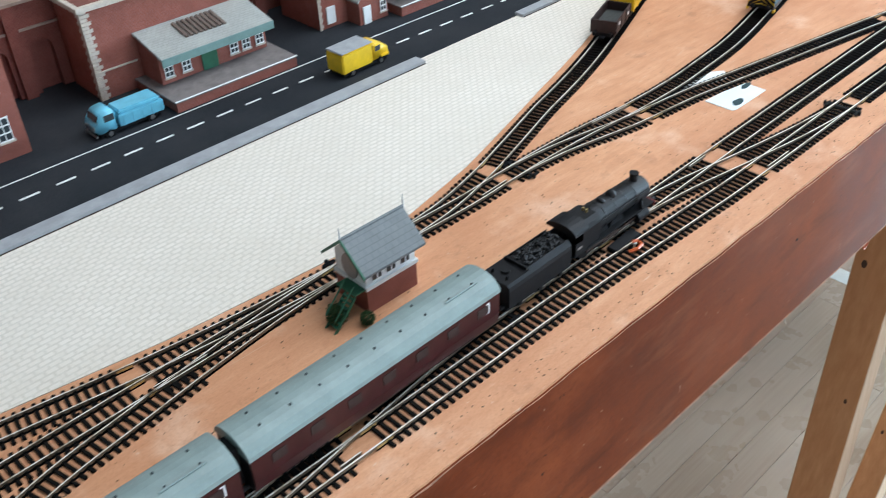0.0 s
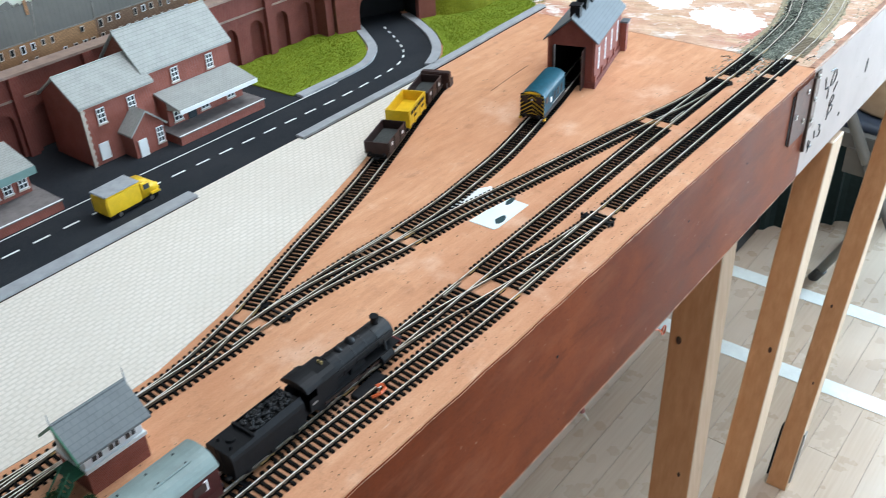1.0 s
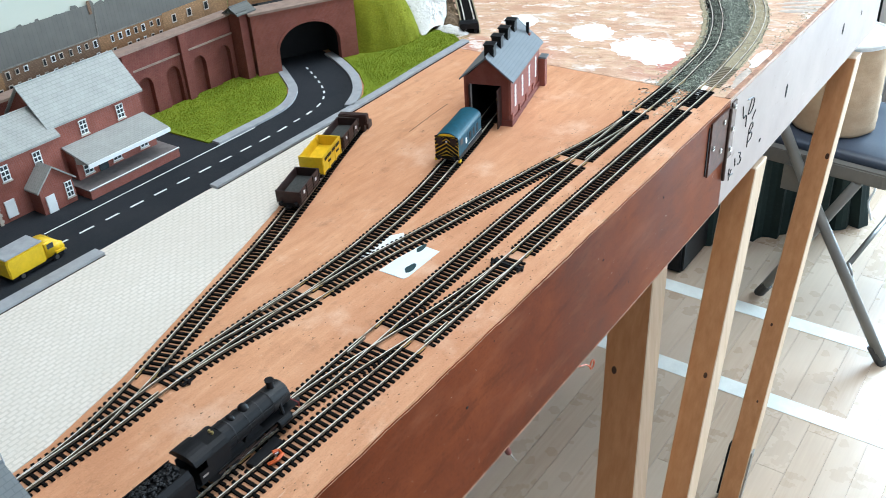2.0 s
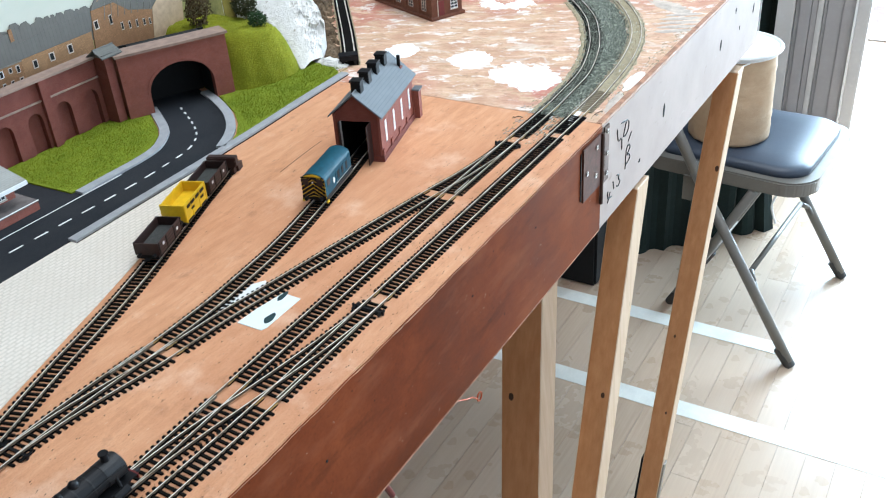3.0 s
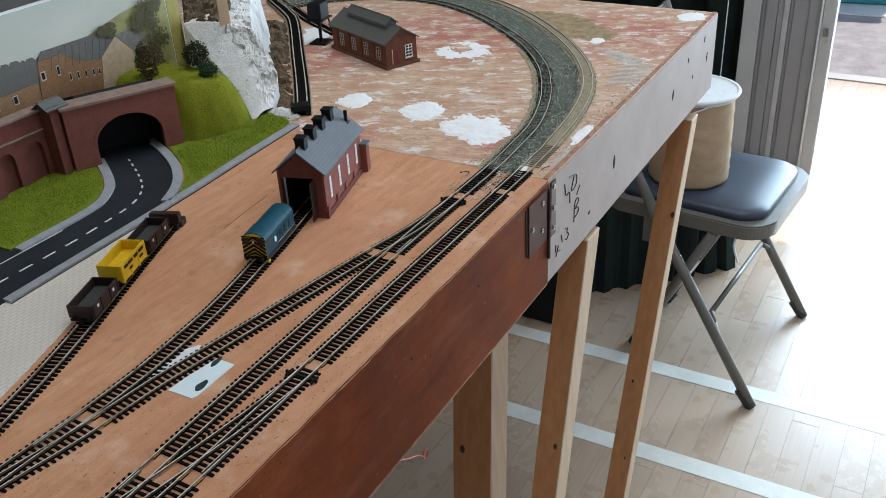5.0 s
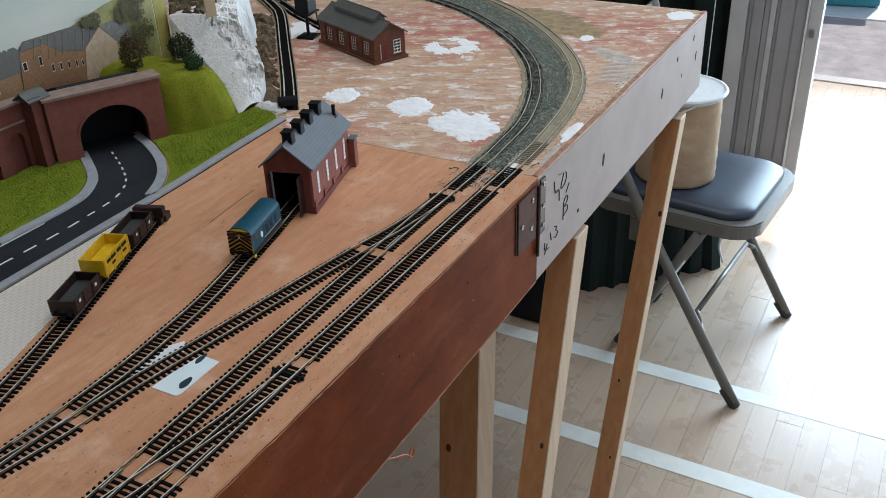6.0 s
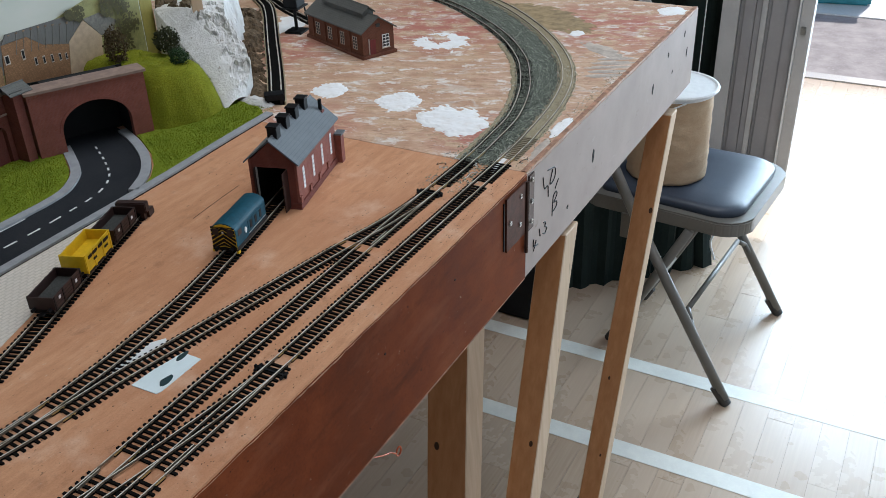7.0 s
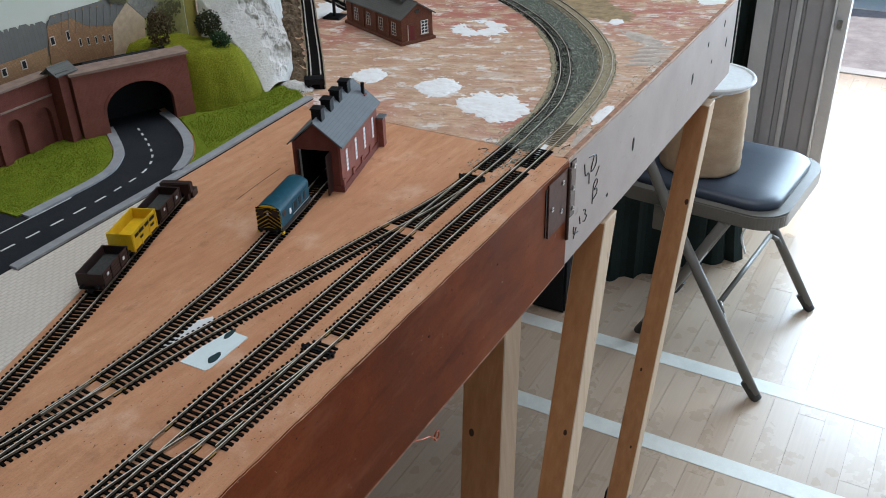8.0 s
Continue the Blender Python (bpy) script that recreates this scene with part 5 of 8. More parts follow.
bush(0.024, 0.615, hill_top(0.024, 0.615) + 0.004, 0.0200, M_LEAF, "dark brown-green bush on the hill", 1)
bush(-0.012, 0.560, hill_top(-0.012, 0.560) - 0.006, 0.0145, M_LEAF_G, "dark green bush on the hillside", 2, 0.9)
bush(-0.055, 0.640, 0.074, 0.018, M_LEAF_R, "rusty brown-green tree above the tunnel", 3, 1.75)


# ---------------------------------------------------------------- printed backscene
scene_board = thing("backscene", "printed backscene board of slate-roofed terraces under a hazy sky", "backscene", on_board(0, 0.700))
slab("sky_panel", M_SKY, -1.69, 0.062, 0.0, 0.006, 0.0, 0.216, scene_board)
slab("top_edge", M_WHITE, -1.69, 0.062, -0.0004, 0.0064, 0.2162, 0.2185, scene_board, "bare white top edge")
bm = bmesh.new()
bend = smoothed([(0.0625, 0.003), (0.085, 0.008), (0.105, 0.022), (0.118, 0.05)], 0.006)
band(bm, bend, -0.003, 0.003, 0.0, 0.217)
part("bent_end", bm, M_OLIVE, scene_board, "olive painted curved end")
bm = bmesh.new()
hill_line = [(-1.69 + 0.02 * i, 0.142 + 0.006 * math.sin(i * 0.31) + 0.004 * math.sin(i * 0.83)) for i in range(79)]
hill_line += [(-0.11, 0.150), (-0.067, 0.160), (-0.035, 0.167), (-0.005, 0.171), (0.03, 0.172), (0.06, 0.176)]
prism(bm, [(-1.69, 0.01), (0.06, 0.01), *hill_line[::-1]], -0.0006, 0.0)
part("printed_hill", bm, M_PRINTHILL, scene_board)
rng = random.Random(21)
FRONTS = [make_brick("printed_front", c, tuple(v * 0.72 for v in c), tuple(v * 0.55 for v in c), 0.004, 0.0016)
          for c in ((0.42, 0.235, 0.115), (0.37, 0.195, 0.095), (0.40, 0.26, 0.15), (0.24, 0.145, 0.09))]


def printed_house(x, w, b, h, i, lean):
    """One printed house: front, roof, chimney and rows of windows."""
    y = -0.0014 - 0.0001 * (i % 3)
    front = FRONTS[rng.randrange(4)]
    bm = bmesh.new()
    prism(bm, [(x, 0.04), (x + w, 0.04), (x + w, b), (x, b)], y, -0.0007)
    part("printed_front", bm, front, scene_board)
    bm = bmesh.new()
    prism(bm, [(x - 0.001, b), (x + w + 0.001, b), (x + w + lean, b + h), (x + lean, b + h)], y - 0.0006, y + 0.0002)
    part("printed_roof", bm, M_PRINTROOF, scene_board)
    bm = bmesh.new()
    prism(bm, [(x - 0.001, b), (x + 0.0004, b), (x + lean + 0.0009, b + h), (x + lean - 0.0006, b + h)], y - 0.0010, y - 0.0006)
    box(bm, x - 0.001, x + w + 0.001, y - 0.0010, y - 0.0006, b - 0.0012, b + 0.0004)
    part("printed_verge", bm, M_PRINTEDGE, scene_board)
    bm = bmesh.new()
    cw = rng.uniform(0.004, 0.007)
    box(bm, x + w - cw, x + w, y - 0.0012, y, b + h * 0.7, b + h + 0.003)
    for k in range(2):
        box(bm, x + w - cw * (0.95 - 0.5 * k), x + w - cw * (0.6 - 0.5 * k), y - 0.0012, y, b + h + 0.003, b + h + 0.0048)
    part("printed_chimney", bm, front, scene_board)
    bays = max(2, round(w / 0.013))
    for row in (0, 1):
        for k in range(bays):
            if rng.random() < 0.15:
                continue
            xx, ww, hh = x + w * (k + 0.5) / bays + rng.uniform(-0.001, 0.001), rng.uniform(0.0020, 0.0034), rng.uniform(0.007, 0.011)
            zt = b - 0.004 - row * 0.017
            bm = bmesh.new()
            box(bm, xx - ww, xx + ww, y - 0.0005, y, zt - hh, zt)
            wp = part("printed_window", bm, M_WHITE if rng.random() < 0.35 else M_QUOIN, scene_board)
            bm = bmesh.new()
            box(bm, xx - ww * 0.62, xx + ww * 0.62, y - 0.0009, y - 0.0004, zt + 0.0012 - hh, zt - 0.0010)
            part("glass", bm, M_DARK, wp)


# a far row of small roofs and long terraces
bm = bmesh.new()
x = -1.68
while x < -0.10:
    w, z = rng.uniform(0.008, 0.022), 0.150 + rng.uniform(-0.004, 0.004) - max(0.0, x + 0.30) * 0.04
    prism(bm, [(x, 0.10), (x + w, 0.10), (x + w, z), (x + w * 0.7, z + rng.uniform(0.003, 0.007)), (x + w * 0.2, z + rng.uniform(0.003, 0.007)), (x, z)], -0.0010 + 0.0002 * (rng.random() - 0.5), -0.0007)
    x += w * rng.uniform(0.75, 1.0)
part("roofline", bm, M_PRINTROOF, scene_board)
x, i = -1.68, 0
while x < -0.34:
    w = min(rng.uniform(0.075, 0.15), -0.3302 - x)
    printed_house(x, w, 0.112 + rng.uniform(-0.003, 0.003), rng.uniform(0.036, 0.044), i, rng.uniform(0.004, 0.010))
    x, i = x + w, i + 1
# the nearer terrace: long slate roofs, brick fronts and a tan gable end
for name, mat, y, outline in (
        ("printed_roof", M_PRINTROOF, -0.0016, [(-0.330, 0.132), (-0.211, 0.142), (-0.197, 0.137), (-0.208, 0.113), (-0.330, 0.111)]),
        ("printed_front", FRONTS[0], -0.0017, [(-0.330, 0.1108), (-0.208, 0.1128), (-0.213, 0.060), (-0.330, 0.060)]),
        ("printed_roof", M_PRINTROOF, -0.0019, [(-0.200, 0.1405), (-0.158, 0.1415), (-0.134, 0.1235), (-0.087, 0.1115), (-0.056, 0.1385), (-0.082, 0.1510), (-0.190, 0.1530)]),
        ("printed_front", FRONTS[1], -0.0020, [(-0.2125, 0.060), (-0.2005, 0.140), (-0.158, 0.141), (-0.134, 0.123), (-0.087, 0.111), (-0.093, 0.060)]),
        ("printed_roof", M_PRINTEDGE, -0.0019, [(-0.055, 0.139), (-0.026, 0.107), (-0.004, 0.104), (0.008, 0.122), (-0.022, 0.141)]),
        ("printed_gable", M_PRINTTAN, -0.0026, [(-0.102, 0.050), (-0.089, 0.114), (-0.056, 0.138), (-0.027, 0.107), (-0.036, 0.050)])):
    bm = bmesh.new()
    prism(bm, outline, y, -0.0008)
    part(name, bm, mat, scene_board)
for px, pz, ww, hh in ((-0.282, 0.100, 0.0045, 0.012), (-0.250, 0.101, 0.0045, 0.013), (-0.310, 0.099, 0.0040, 0.012), (-0.197, 0.119, 0.0042, 0.013), (-0.170, 0.119, 0.0028, 0.015), (-0.152, 0.104, 0.0024, 0.012),
                       (-0.138, 0.102, 0.0022, 0.012), (-0.124, 0.100, 0.0022, 0.012), (-0.110, 0.098, 0.0022, 0.011), (-0.099, 0.096, 0.0020, 0.010)):
    bm = bmesh.new()
    box(bm, px - ww, px + ww, -0.0024, -0.0020, pz - hh / 2, pz + hh / 2)
    wp = part("printed_window", bm, M_QUOIN, scene_board)
    bm = bmesh.new()
    box(bm, px - ww * 0.6, px + ww * 0.6, -0.0028, -0.0023, pz - hh * 0.36, pz + hh * 0.40)
    part("glass", bm, M_DARK, wp)
for k in range(9):
    cx, cz = -0.185 + k * 0.0125, 0.150 - 0.0006 * k * k / 4
    bm = bmesh.new()
    box(bm, cx - 0.0018, cx + 0.0018, -0.0024, -0.0010, cz, cz + rng.uniform(0.001, 0.004))
    part("printed_chimney", bm, FRONTS[2 + k % 2], scene_board)
    bm = bmesh.new()
    prism(bm, [(cx + 0.004, 0.122 - 0.0012 * k), (cx + 0.0050, 0.122 - 0.0012 * k), (cx + 0.013, cz), (cx + 0.0122, cz)], -0.0024, -0.0018)
    part("printed_verge", bm, M_PRINTEDGE, scene_board)
for cx, cz, r in ((-0.063, 0.150, 0.011), (-0.080, 0.152, 0.007), (0.011, 0.164, 0.017), (-0.007, 0.146, 0.014), (0.022, 0.140, 0.015), (0.012, 0.104, 0.019), (0.014, 0.080, 0.020), (-0.014, 0.082, 0.014), (0.036, 0.110, 0.016), (0.034, 0.165, 0.012)):
    bm = bmesh.new()
    for _ in range(110):
        a, d = rng.uniform(0, 6.28), r * math.sqrt(rng.random())
        x, z, s = cx + d * math.cos(a), cz + d * math.sin(a) * 1.1, rng.uniform(0.0010, 0.0028)
        if x > 0.050:
            continue
        y = -0.0042 - rng.random() * 0.0008
        bm.faces.new([bm.verts.new((x + s * math.cos(t + a), y, z + s * math.sin(t + a))) for t in (0, 1.3, 2.6, 3.7, 5.0)])
    part("printed_tree", bm, M_PRINTTREE, scene_board)

# ---------------------------------------------------------------- card houses and station
house = thing("card_house", "pink-red brick card house with grey slate roofs and gabled porch", "model house", on_board(0, 0), "card buildings")
gable_body(house, -0.702, -0.612, 0.553, 0.628, 0.0740, 0.0985, M_BRICK, "left_wing")
gable_roof(house, -0.702, -0.612, 0.553, 0.628, 0.0740, 0.0985)
gable_body(house, -0.6118, -0.487, 0.563, 0.640, 0.0825, 0.1205, M_BRICK, "right_wing")
gable_roof(house, -0.6118, -0.487, 0.563, 0.640, 0.0825, 0.1205)
bm = bmesh.new()
prism(bm, [(-0.662, 0), (-0.620, 0), (-0.620, 0.032), (-0.641, 0.052), (-0.662, 0.032)], 0.530, 0.553)
porch = part("porch", bm, M_BRICK, house)
for s in (-1, 1):
    bm = bmesh.new()
    x1 = -0.641 + s * 0.0245
    prism(bm, [(-0.641, 0.052), (x1, 0.0287), (x1, 0.0309), (-0.641, 0.0542)], 0.527, 0.5545)
    part("porch_roof", bm, M_SLATE, porch)
for x in (-0.680, -0.640):
    sash(house, x, 0.048, 0.0090, 0.017, 0.553)
for x in (-0.570, -0.518):
    sash(house, x, 0.057, 0.0090, 0.0165, 0.563)
sash(house, -0.627, 0.010, 0.008, 0.018, 0.530)
slab("door", M_WHITE, -0.657, -0.646, 0.5285, 0.530, 0, 0.022, house, "pale blue-white panelled door")
slab("door", M_WHITE, -0.692, -0.680, 0.5515, 0.553, 0.006, 0.026, house, "pale blue-white panelled door")
for k in range(19):
    slab("quoin", M_QUOIN, -0.7030, -0.7022 + (0.0042 if k % 2 else 0.0030), 0.5520, 0.5529, k * 0.0038, k * 0.0038 + 0.0034, house)


def canopy(parent, x0, x1, yb, zb, yf, zf, posts, plat, trim):
    """A sloping platform canopy with valance and posts on a low platform."""
    y0, ph = plat
    bm = bmesh.new()
    prism(bm, [(yf, zf), (yb, zb), (yb, zb + 0.0025), (yf, zf + 0.0025)], x0, x1, "x")
    roof = part("canopy", bm, M_SLATE, parent, "grey canopy roof")
    slab("valance", trim, x0, x1, yf - 0.0012, yf, zf - (0.006 if trim is M_TEAL else 0.003), zf + 0.002, roof, "painted valance")
    for x in (x0 + 0.004, (x0 + x1) / 2, x1 - 0.004):
        bm = bmesh.new()
        prism(bm, [(yb, zb - 0.020), (yb, zb - 0.002), (yf + 0.008, zf), (yf + 0.010, zf - 0.002)], x - 0.0008, x + 0.0008, "x")
        part("bracket", bm, M_STONE, parent)
    for k in range(posts if posts > 1 else 0):
        x = x0 + 0.006 + (x1 - x0 - 0.012) * k / (posts - 1)
        slab("post", M_STONE, x - 0.0012, x + 0.0012, yf + 0.003, yf + 0.0054, ph + 0.001, zf, parent)
    slab("platform", M_BRICK, x0 - 0.008, x1 + 0.004, y0, yb - 0.001, 0, ph, parent, "brick-sided platform")
    slab("platform_top", M_PLATFORM, x0 - 0.009, x1 + 0.005, y0 - 0.001, yb - 0.001, ph, ph + 0.0012, parent, "grey platform paving")
    slab("platform_edge", M_WHITE, x0 - 0.009, x1 + 0.005, y0 - 0.0012, y0 + 0.001, ph + 0.0012, ph + 0.0017, parent, "white platform edge")


def lean_to(parent, x0, x1, y0, y1, z0, zb, k):
    """A brick front under the canopy, with its top cut to the slope."""
    bm = bmesh.new()
    prism(bm, [(y0, z0), (y1, z0), (y1, zb - 0.0008), (y0, zb - 0.0008 - (y1 - y0) * k)], x0, x1, "x")
    part("lean_to_wall", bm, M_BRICK, parent)


canopy(house, -0.604, -0.487, 0.5625, 0.0500, 0.517, 0.0395, 0, (0.514, 0.012), M_WHITE)
lean_to(house, -0.602, -0.489, 0.546, 0.5625, 0.0125, 0.0500, 0.231)
for x in (-0.588, -0.548, -0.508):
    sash(house, x, 0.018, 0.011, 0.017, 0.546)
slab("door", M_GLAZE, -0.574, -0.562, 0.5445, 0.546, 0.0135, 0.034, house, "dark open doorway")

station = thing("card_station", "red brick card station building with quoined corner and grey canopy", "model station", on_board(0, 0), "card buildings")
slab("block", M_BRICK, -0.958, -0.782, 0.580, 0.640, 0, 0.094, station)
for k in range(25):
    w = 0.009 if k % 2 else 0.006
    bm = bmesh.new()
    prism(bm, [(-0.9592, 0.5790), (-0.9582 + w, 0.5790), (-0.9582 + w, 0.5799), (-0.9581, 0.5799), (-0.9581, 0.5790 + w), (-0.9592, 0.5790 + w)], k * 0.0038, k * 0.0038 + 0.0033, "z")
    part("quoin", bm, M_QUOIN, station)
for a in ((-0.962, -0.778, 0.576, 0.581), (-0.962, -0.778, 0.638, 0.644), (-0.962, -0.957, 0.581, 0.638), (-0.783, -0.778, 0.581, 0.638)):
    slab("parapet", M_QUOIN, a[0], a[1], a[2], a[3], 0.094, 0.099, station)
slab("flat_roof", M_BRICK_D, -0.957, -0.783, 0.581, 0.638, 0.094, 0.0948, station, "dark red roof deck")
for x in (-0.925, -0.872, -0.820):
    bm = bmesh.new()
    prism(bm, [(x, 0.0948), (x + 0.030, 0.0948), (x + 0.030, 0.098), (x + 0.015, 0.113), (x, 0.098)], 0.588, 0.634)
    part("roof_light", bm, M_SLATE, station, "grey gabled roof light")
canopy(station, -0.912, -0.780, 0.5795, 0.0565, 0.527, 0.0435, 0, (0.4985, 0.0115), M_TEAL)
for k in range(9):
    x = -0.872 + k * 0.0055
    bm = bmesh.new()
    prism(bm, [(0.545, 0.0510), (0.572, 0.0577), (0.572, 0.0592), (0.545, 0.0525)], x, x + 0.0035, "x")
    part("slat", bm, M_RUST, station)
slab("string_course", M_QUOIN, -0.9588, -0.9125, 0.5786, 0.5799, 0.030, 0.0316, station)
lean_to(station, -0.909, -0.783, 0.5415, 0.5795, 0.0130, 0.0565, 0.248)
slab("door", M_GREENP, -0.862, -0.844, 0.5400, 0.5415, 0.013, 0.037, station, "dark green double door")
for x in (-0.900, -0.880, -0.823, -0.808, -0.791):
    sash(station, x, 0.020, 0.009, 0.016, 0.5415)

warehouse = thing("card_warehouse", "plain dark red brick card warehouse by the road", "model building", on_board(0, 0), "card buildings")
slab("wall", M_BRICK, -1.30, -1.052, 0.535, 0.640, 0, 0.118, warehouse)
slab("parapet", M_QUOIN, -1.303, -1.049, 0.532, 0.643, 0.118, 0.122, warehouse)
for x in (-1.07, -1.10, -1.14, -1.18):
    sash(warehouse, x, 0.02, 0.012, 0.022, 0.535)
    sash(warehouse, x, 0.066, 0.012, 0.022, 0.535)

# ---------------------------------------------------------------- engine shed
shed = thing("engine_shed", "red brick model engine shed with grey roof and black smoke vents", "engine shed", on_board(-0.209, 0.2034, 16))
SLn, SW, SE, SR = 0.142, 0.061, 0.0625, 0.0880
bm = bmesh.new()
box(bm, 0, SLn, 0, 0.003, 0, SE)
part("side_wall", bm, M_BRICK, shed)
bm = bmesh.new()
box(bm, 0, SLn, SW - 0.003, SW, 0, SE)
part("side_wall", bm, M_BRICK, shed)
bm = bmesh.new()
y0, y1, zt = 0.0135, 0.0525, 0.0530
for out in ([(0.0031, 0), (y0, 0), (y0, zt), (0.0031, zt)], [(y1, 0), (SW - 0.0031, 0), (SW - 0.0031, zt), (y1, zt)], [(0.0031, zt), (SW - 0.0031, zt), (SW - 0.0031, SE), (SW / 2, SR - 0.001), (0.0031, SE)]):
    prism(bm, out, 0, 0.003, "x")
part("front_wall", bm, M_BRICK_D, shed)
bm = bmesh.new()
prism(bm, [(0.0031, 0), (SW - 0.0031, 0), (SW - 0.0031, SE), (SW / 2, SR - 0.001), (0.0031, SE)], SLn - 0.003, SLn, "x")
part("rear_wall", bm, M_BRICK, shed)
gable_roof(shed, 0, SLn, 0, SW, SE, SR, 0.0045, 0.0022, M_SLATE_D, "roof", 0.005)
slab("plinth", M_BRICK_D, 0, SLn, -0.0020, 0.0, 0, 0.008, shed, "dark brick plinth")
slab("plinth", M_BRICK_D, -0.0015, 0.0, -0.0020, y0, 0, 0.008, shed)
slab("plinth", M_BRICK_D, -0.0015, 0.0, y1, SW + 0.001, 0, 0.008, shed)
for k in range(5):
    x = 0.003 + k * 0.034
    slab("pilaster", M_BRICK, x - 0.003, x + 0.003, -0.0018, 0.0, 0.008, 0.016, shed)
for k in range(4):
    x = 0.020 + k * 0.034
    bm = bmesh.new()
    box(bm, x - 0.0030, x + 0.0030, -0.0004, 0.001, 0.020, 0.048)
    w = part("window", bm, M_WHITE, shed, "white arched window")
    bm = bmesh.new()
    for j in range(1, 5):
        box(bm, x - 0.0028, x + 0.0028, -0.0008, -0.0003, 0.020 + j * 0.0056 - 0.0002, 0.020 + j * 0.0056 + 0.0002)
    part("glazing_bar", bm, M_KERB, w)
for k in range(4):
    x = 0.010 + k * 0.032
    vent = slab("smoke_vent", M_BLACK, x, x + 0.0125, SW / 2 - 0.0062, SW / 2 + 0.0062, SR - 0.004, SR + 0.0115, shed, "square black smoke vent", bevel=0.0006)
    slab("cowl", M_BLACK, x - 0.001, x + 0.0135, SW / 2 - 0.0072, SW / 2 + 0.0072, SR + 0.0115, SR + 0.0133, vent)
slab("door_leaf", M_WAGON, -0.017, 0.0, y0 - 0.0012, y0, 0.002, zt, shed, "open dark wooden door")
slab("door_leaf", M_WAGON, -0.006, 0.0, y1, y1 + 0.0012, 0.002, zt, shed, "open dark wooden door")
slab("jamb", M_STONE, -0.0010, 0.0035, y0 - 0.001, y0 + 0.0004, 0, zt, shed, "pale door jamb")
slab("jamb", M_STONE, -0.0010, 0.0035, y1 - 0.0004, y1 + 0.001, 0, zt, shed, "pale door jamb")
# black boxes added inside give the interior its shade by colour
bm = bmesh.new()
box(bm, 0.0040, SLn - 0.0035, 0.0032, 0.0040, 0.0004, SE)
box(bm, 0.0040, SLn - 0.0035, SW - 0.0040, SW - 0.0032, 0.0004, SE)
box(bm, SLn - 0.0042, SLn - 0.0034, 0.0041, SW - 0.0041, 0.0004, SE)
box(bm, 0.0040, SLn - 0.0043, 0.0041, SW - 0.0041, 0.0002, 0.0008)
box(bm, 0.0040, SLn - 0.0043, 0.0041, SW - 0.0041, SE, SE + 0.0008)
part("lining", bm, M_DARK, shed, "black lining added to keep the shed's inside dark")
slab("annex", M_BRICK, SLn - 0.004, SLn + 0.008, -0.009, -0.0004, 0, 0.040, shed, "small brick annex")
slab("annex_roof", M_SLATE_D, SLn - 0.006, SLn + 0.010, -0.011, -0.0004, 0.040, 0.0422, shed)
slab("chimney", M_BRICK_D, SLn - 0.012, SLn - 0.004, 0.010, 0.018, SE, SE + 0.013, shed)
rod("chimney_pot", M_BLACK, (SLn - 0.008, 0.014, SE + 0.013), (SLn - 0.008, 0.014, SE + 0.028), 0.0025, shed)

# ---------------------------------------------------------------- boiler house, water tower and ramp on the second board
engine = thing("boiler_house", "dark brown-red brick model boiler house with charcoal ventilated roof", "model building", on_board(0.368, 0.4150, 66))
BL, BW = 0.186, 0.066
gable_body(engine, 0, BL, 0, BW, 0.0480, 0.0690, M_BRICK_N)
gable_roof(engine, 0, BL, 0, BW, 0.0480, 0.0690, 0.005, 0.0022, M_SLATE_E, "roof", 0.004)
slab("plinth", M_BRICK_N, -0.004, BL + 0.004, -0.004, BW + 0.004, -0.0002, 0.006, engine, "brown base plate", bevel=0.0008)
gable_body(engine, 0.028, 0.158, 0.022, 0.044, 0.0715, 0.0790, M_SLATE_E, "vent_box")
gable_roof(engine, 0.028, 0.158, 0.022, 0.044, 0.0725, 0.0810, 0.003, 0.0018, M_SLATE_E, "vent_roof", 0.003)
sash(engine, 0.018, 0.014, 0.014, 0.022, 0.0, "x", M_GLAZE, 4)
slab("door", M_RED, -0.0016, 0.0, 0.040, 0.052, 0.006, 0.032, engine, "dark red door")
slab("door_surround", M_QUOIN, -0.0012, 0.0, 0.0525, 0.0540, 0.006, 0.034, engine)
for k in range(4):
    x = 0.024 + k * 0.042
    bm = bmesh.new()
    box(bm, x - 0.0065, x + 0.0065, BW - 0.0005, BW + 0.0005, 0.014, 0.036)
    w = part("window", bm, M_GLAZE, engine, "small-paned window in a pale frame")
    bm = bmesh.new()
    for q in (-0.0065, 0.0, 0.0065):
        box(bm, x + q - 0.0005, x + q + 0.0005, BW + 0.0006, BW + 0.0010, 0.014, 0.036)
    for q in range(5):
        box(bm, x - 0.0065, x + 0.0065, BW + 0.0006, BW + 0.0010, 0.0136 + q * 0.0055, 0.0144 + q * 0.0055)
    part("frame", bm, M_QUOIN, w)
    slab("brick_pier", M_BRICK_N, x + 0.014, x + 0.020, BW + 0.0004, BW + 0.0020, 0.006, 0.044, engine)
slab("gable_light", M_GLAZE, -0.001, 0.0005, 0.029, 0.037, 0.052, 0.058, engine)

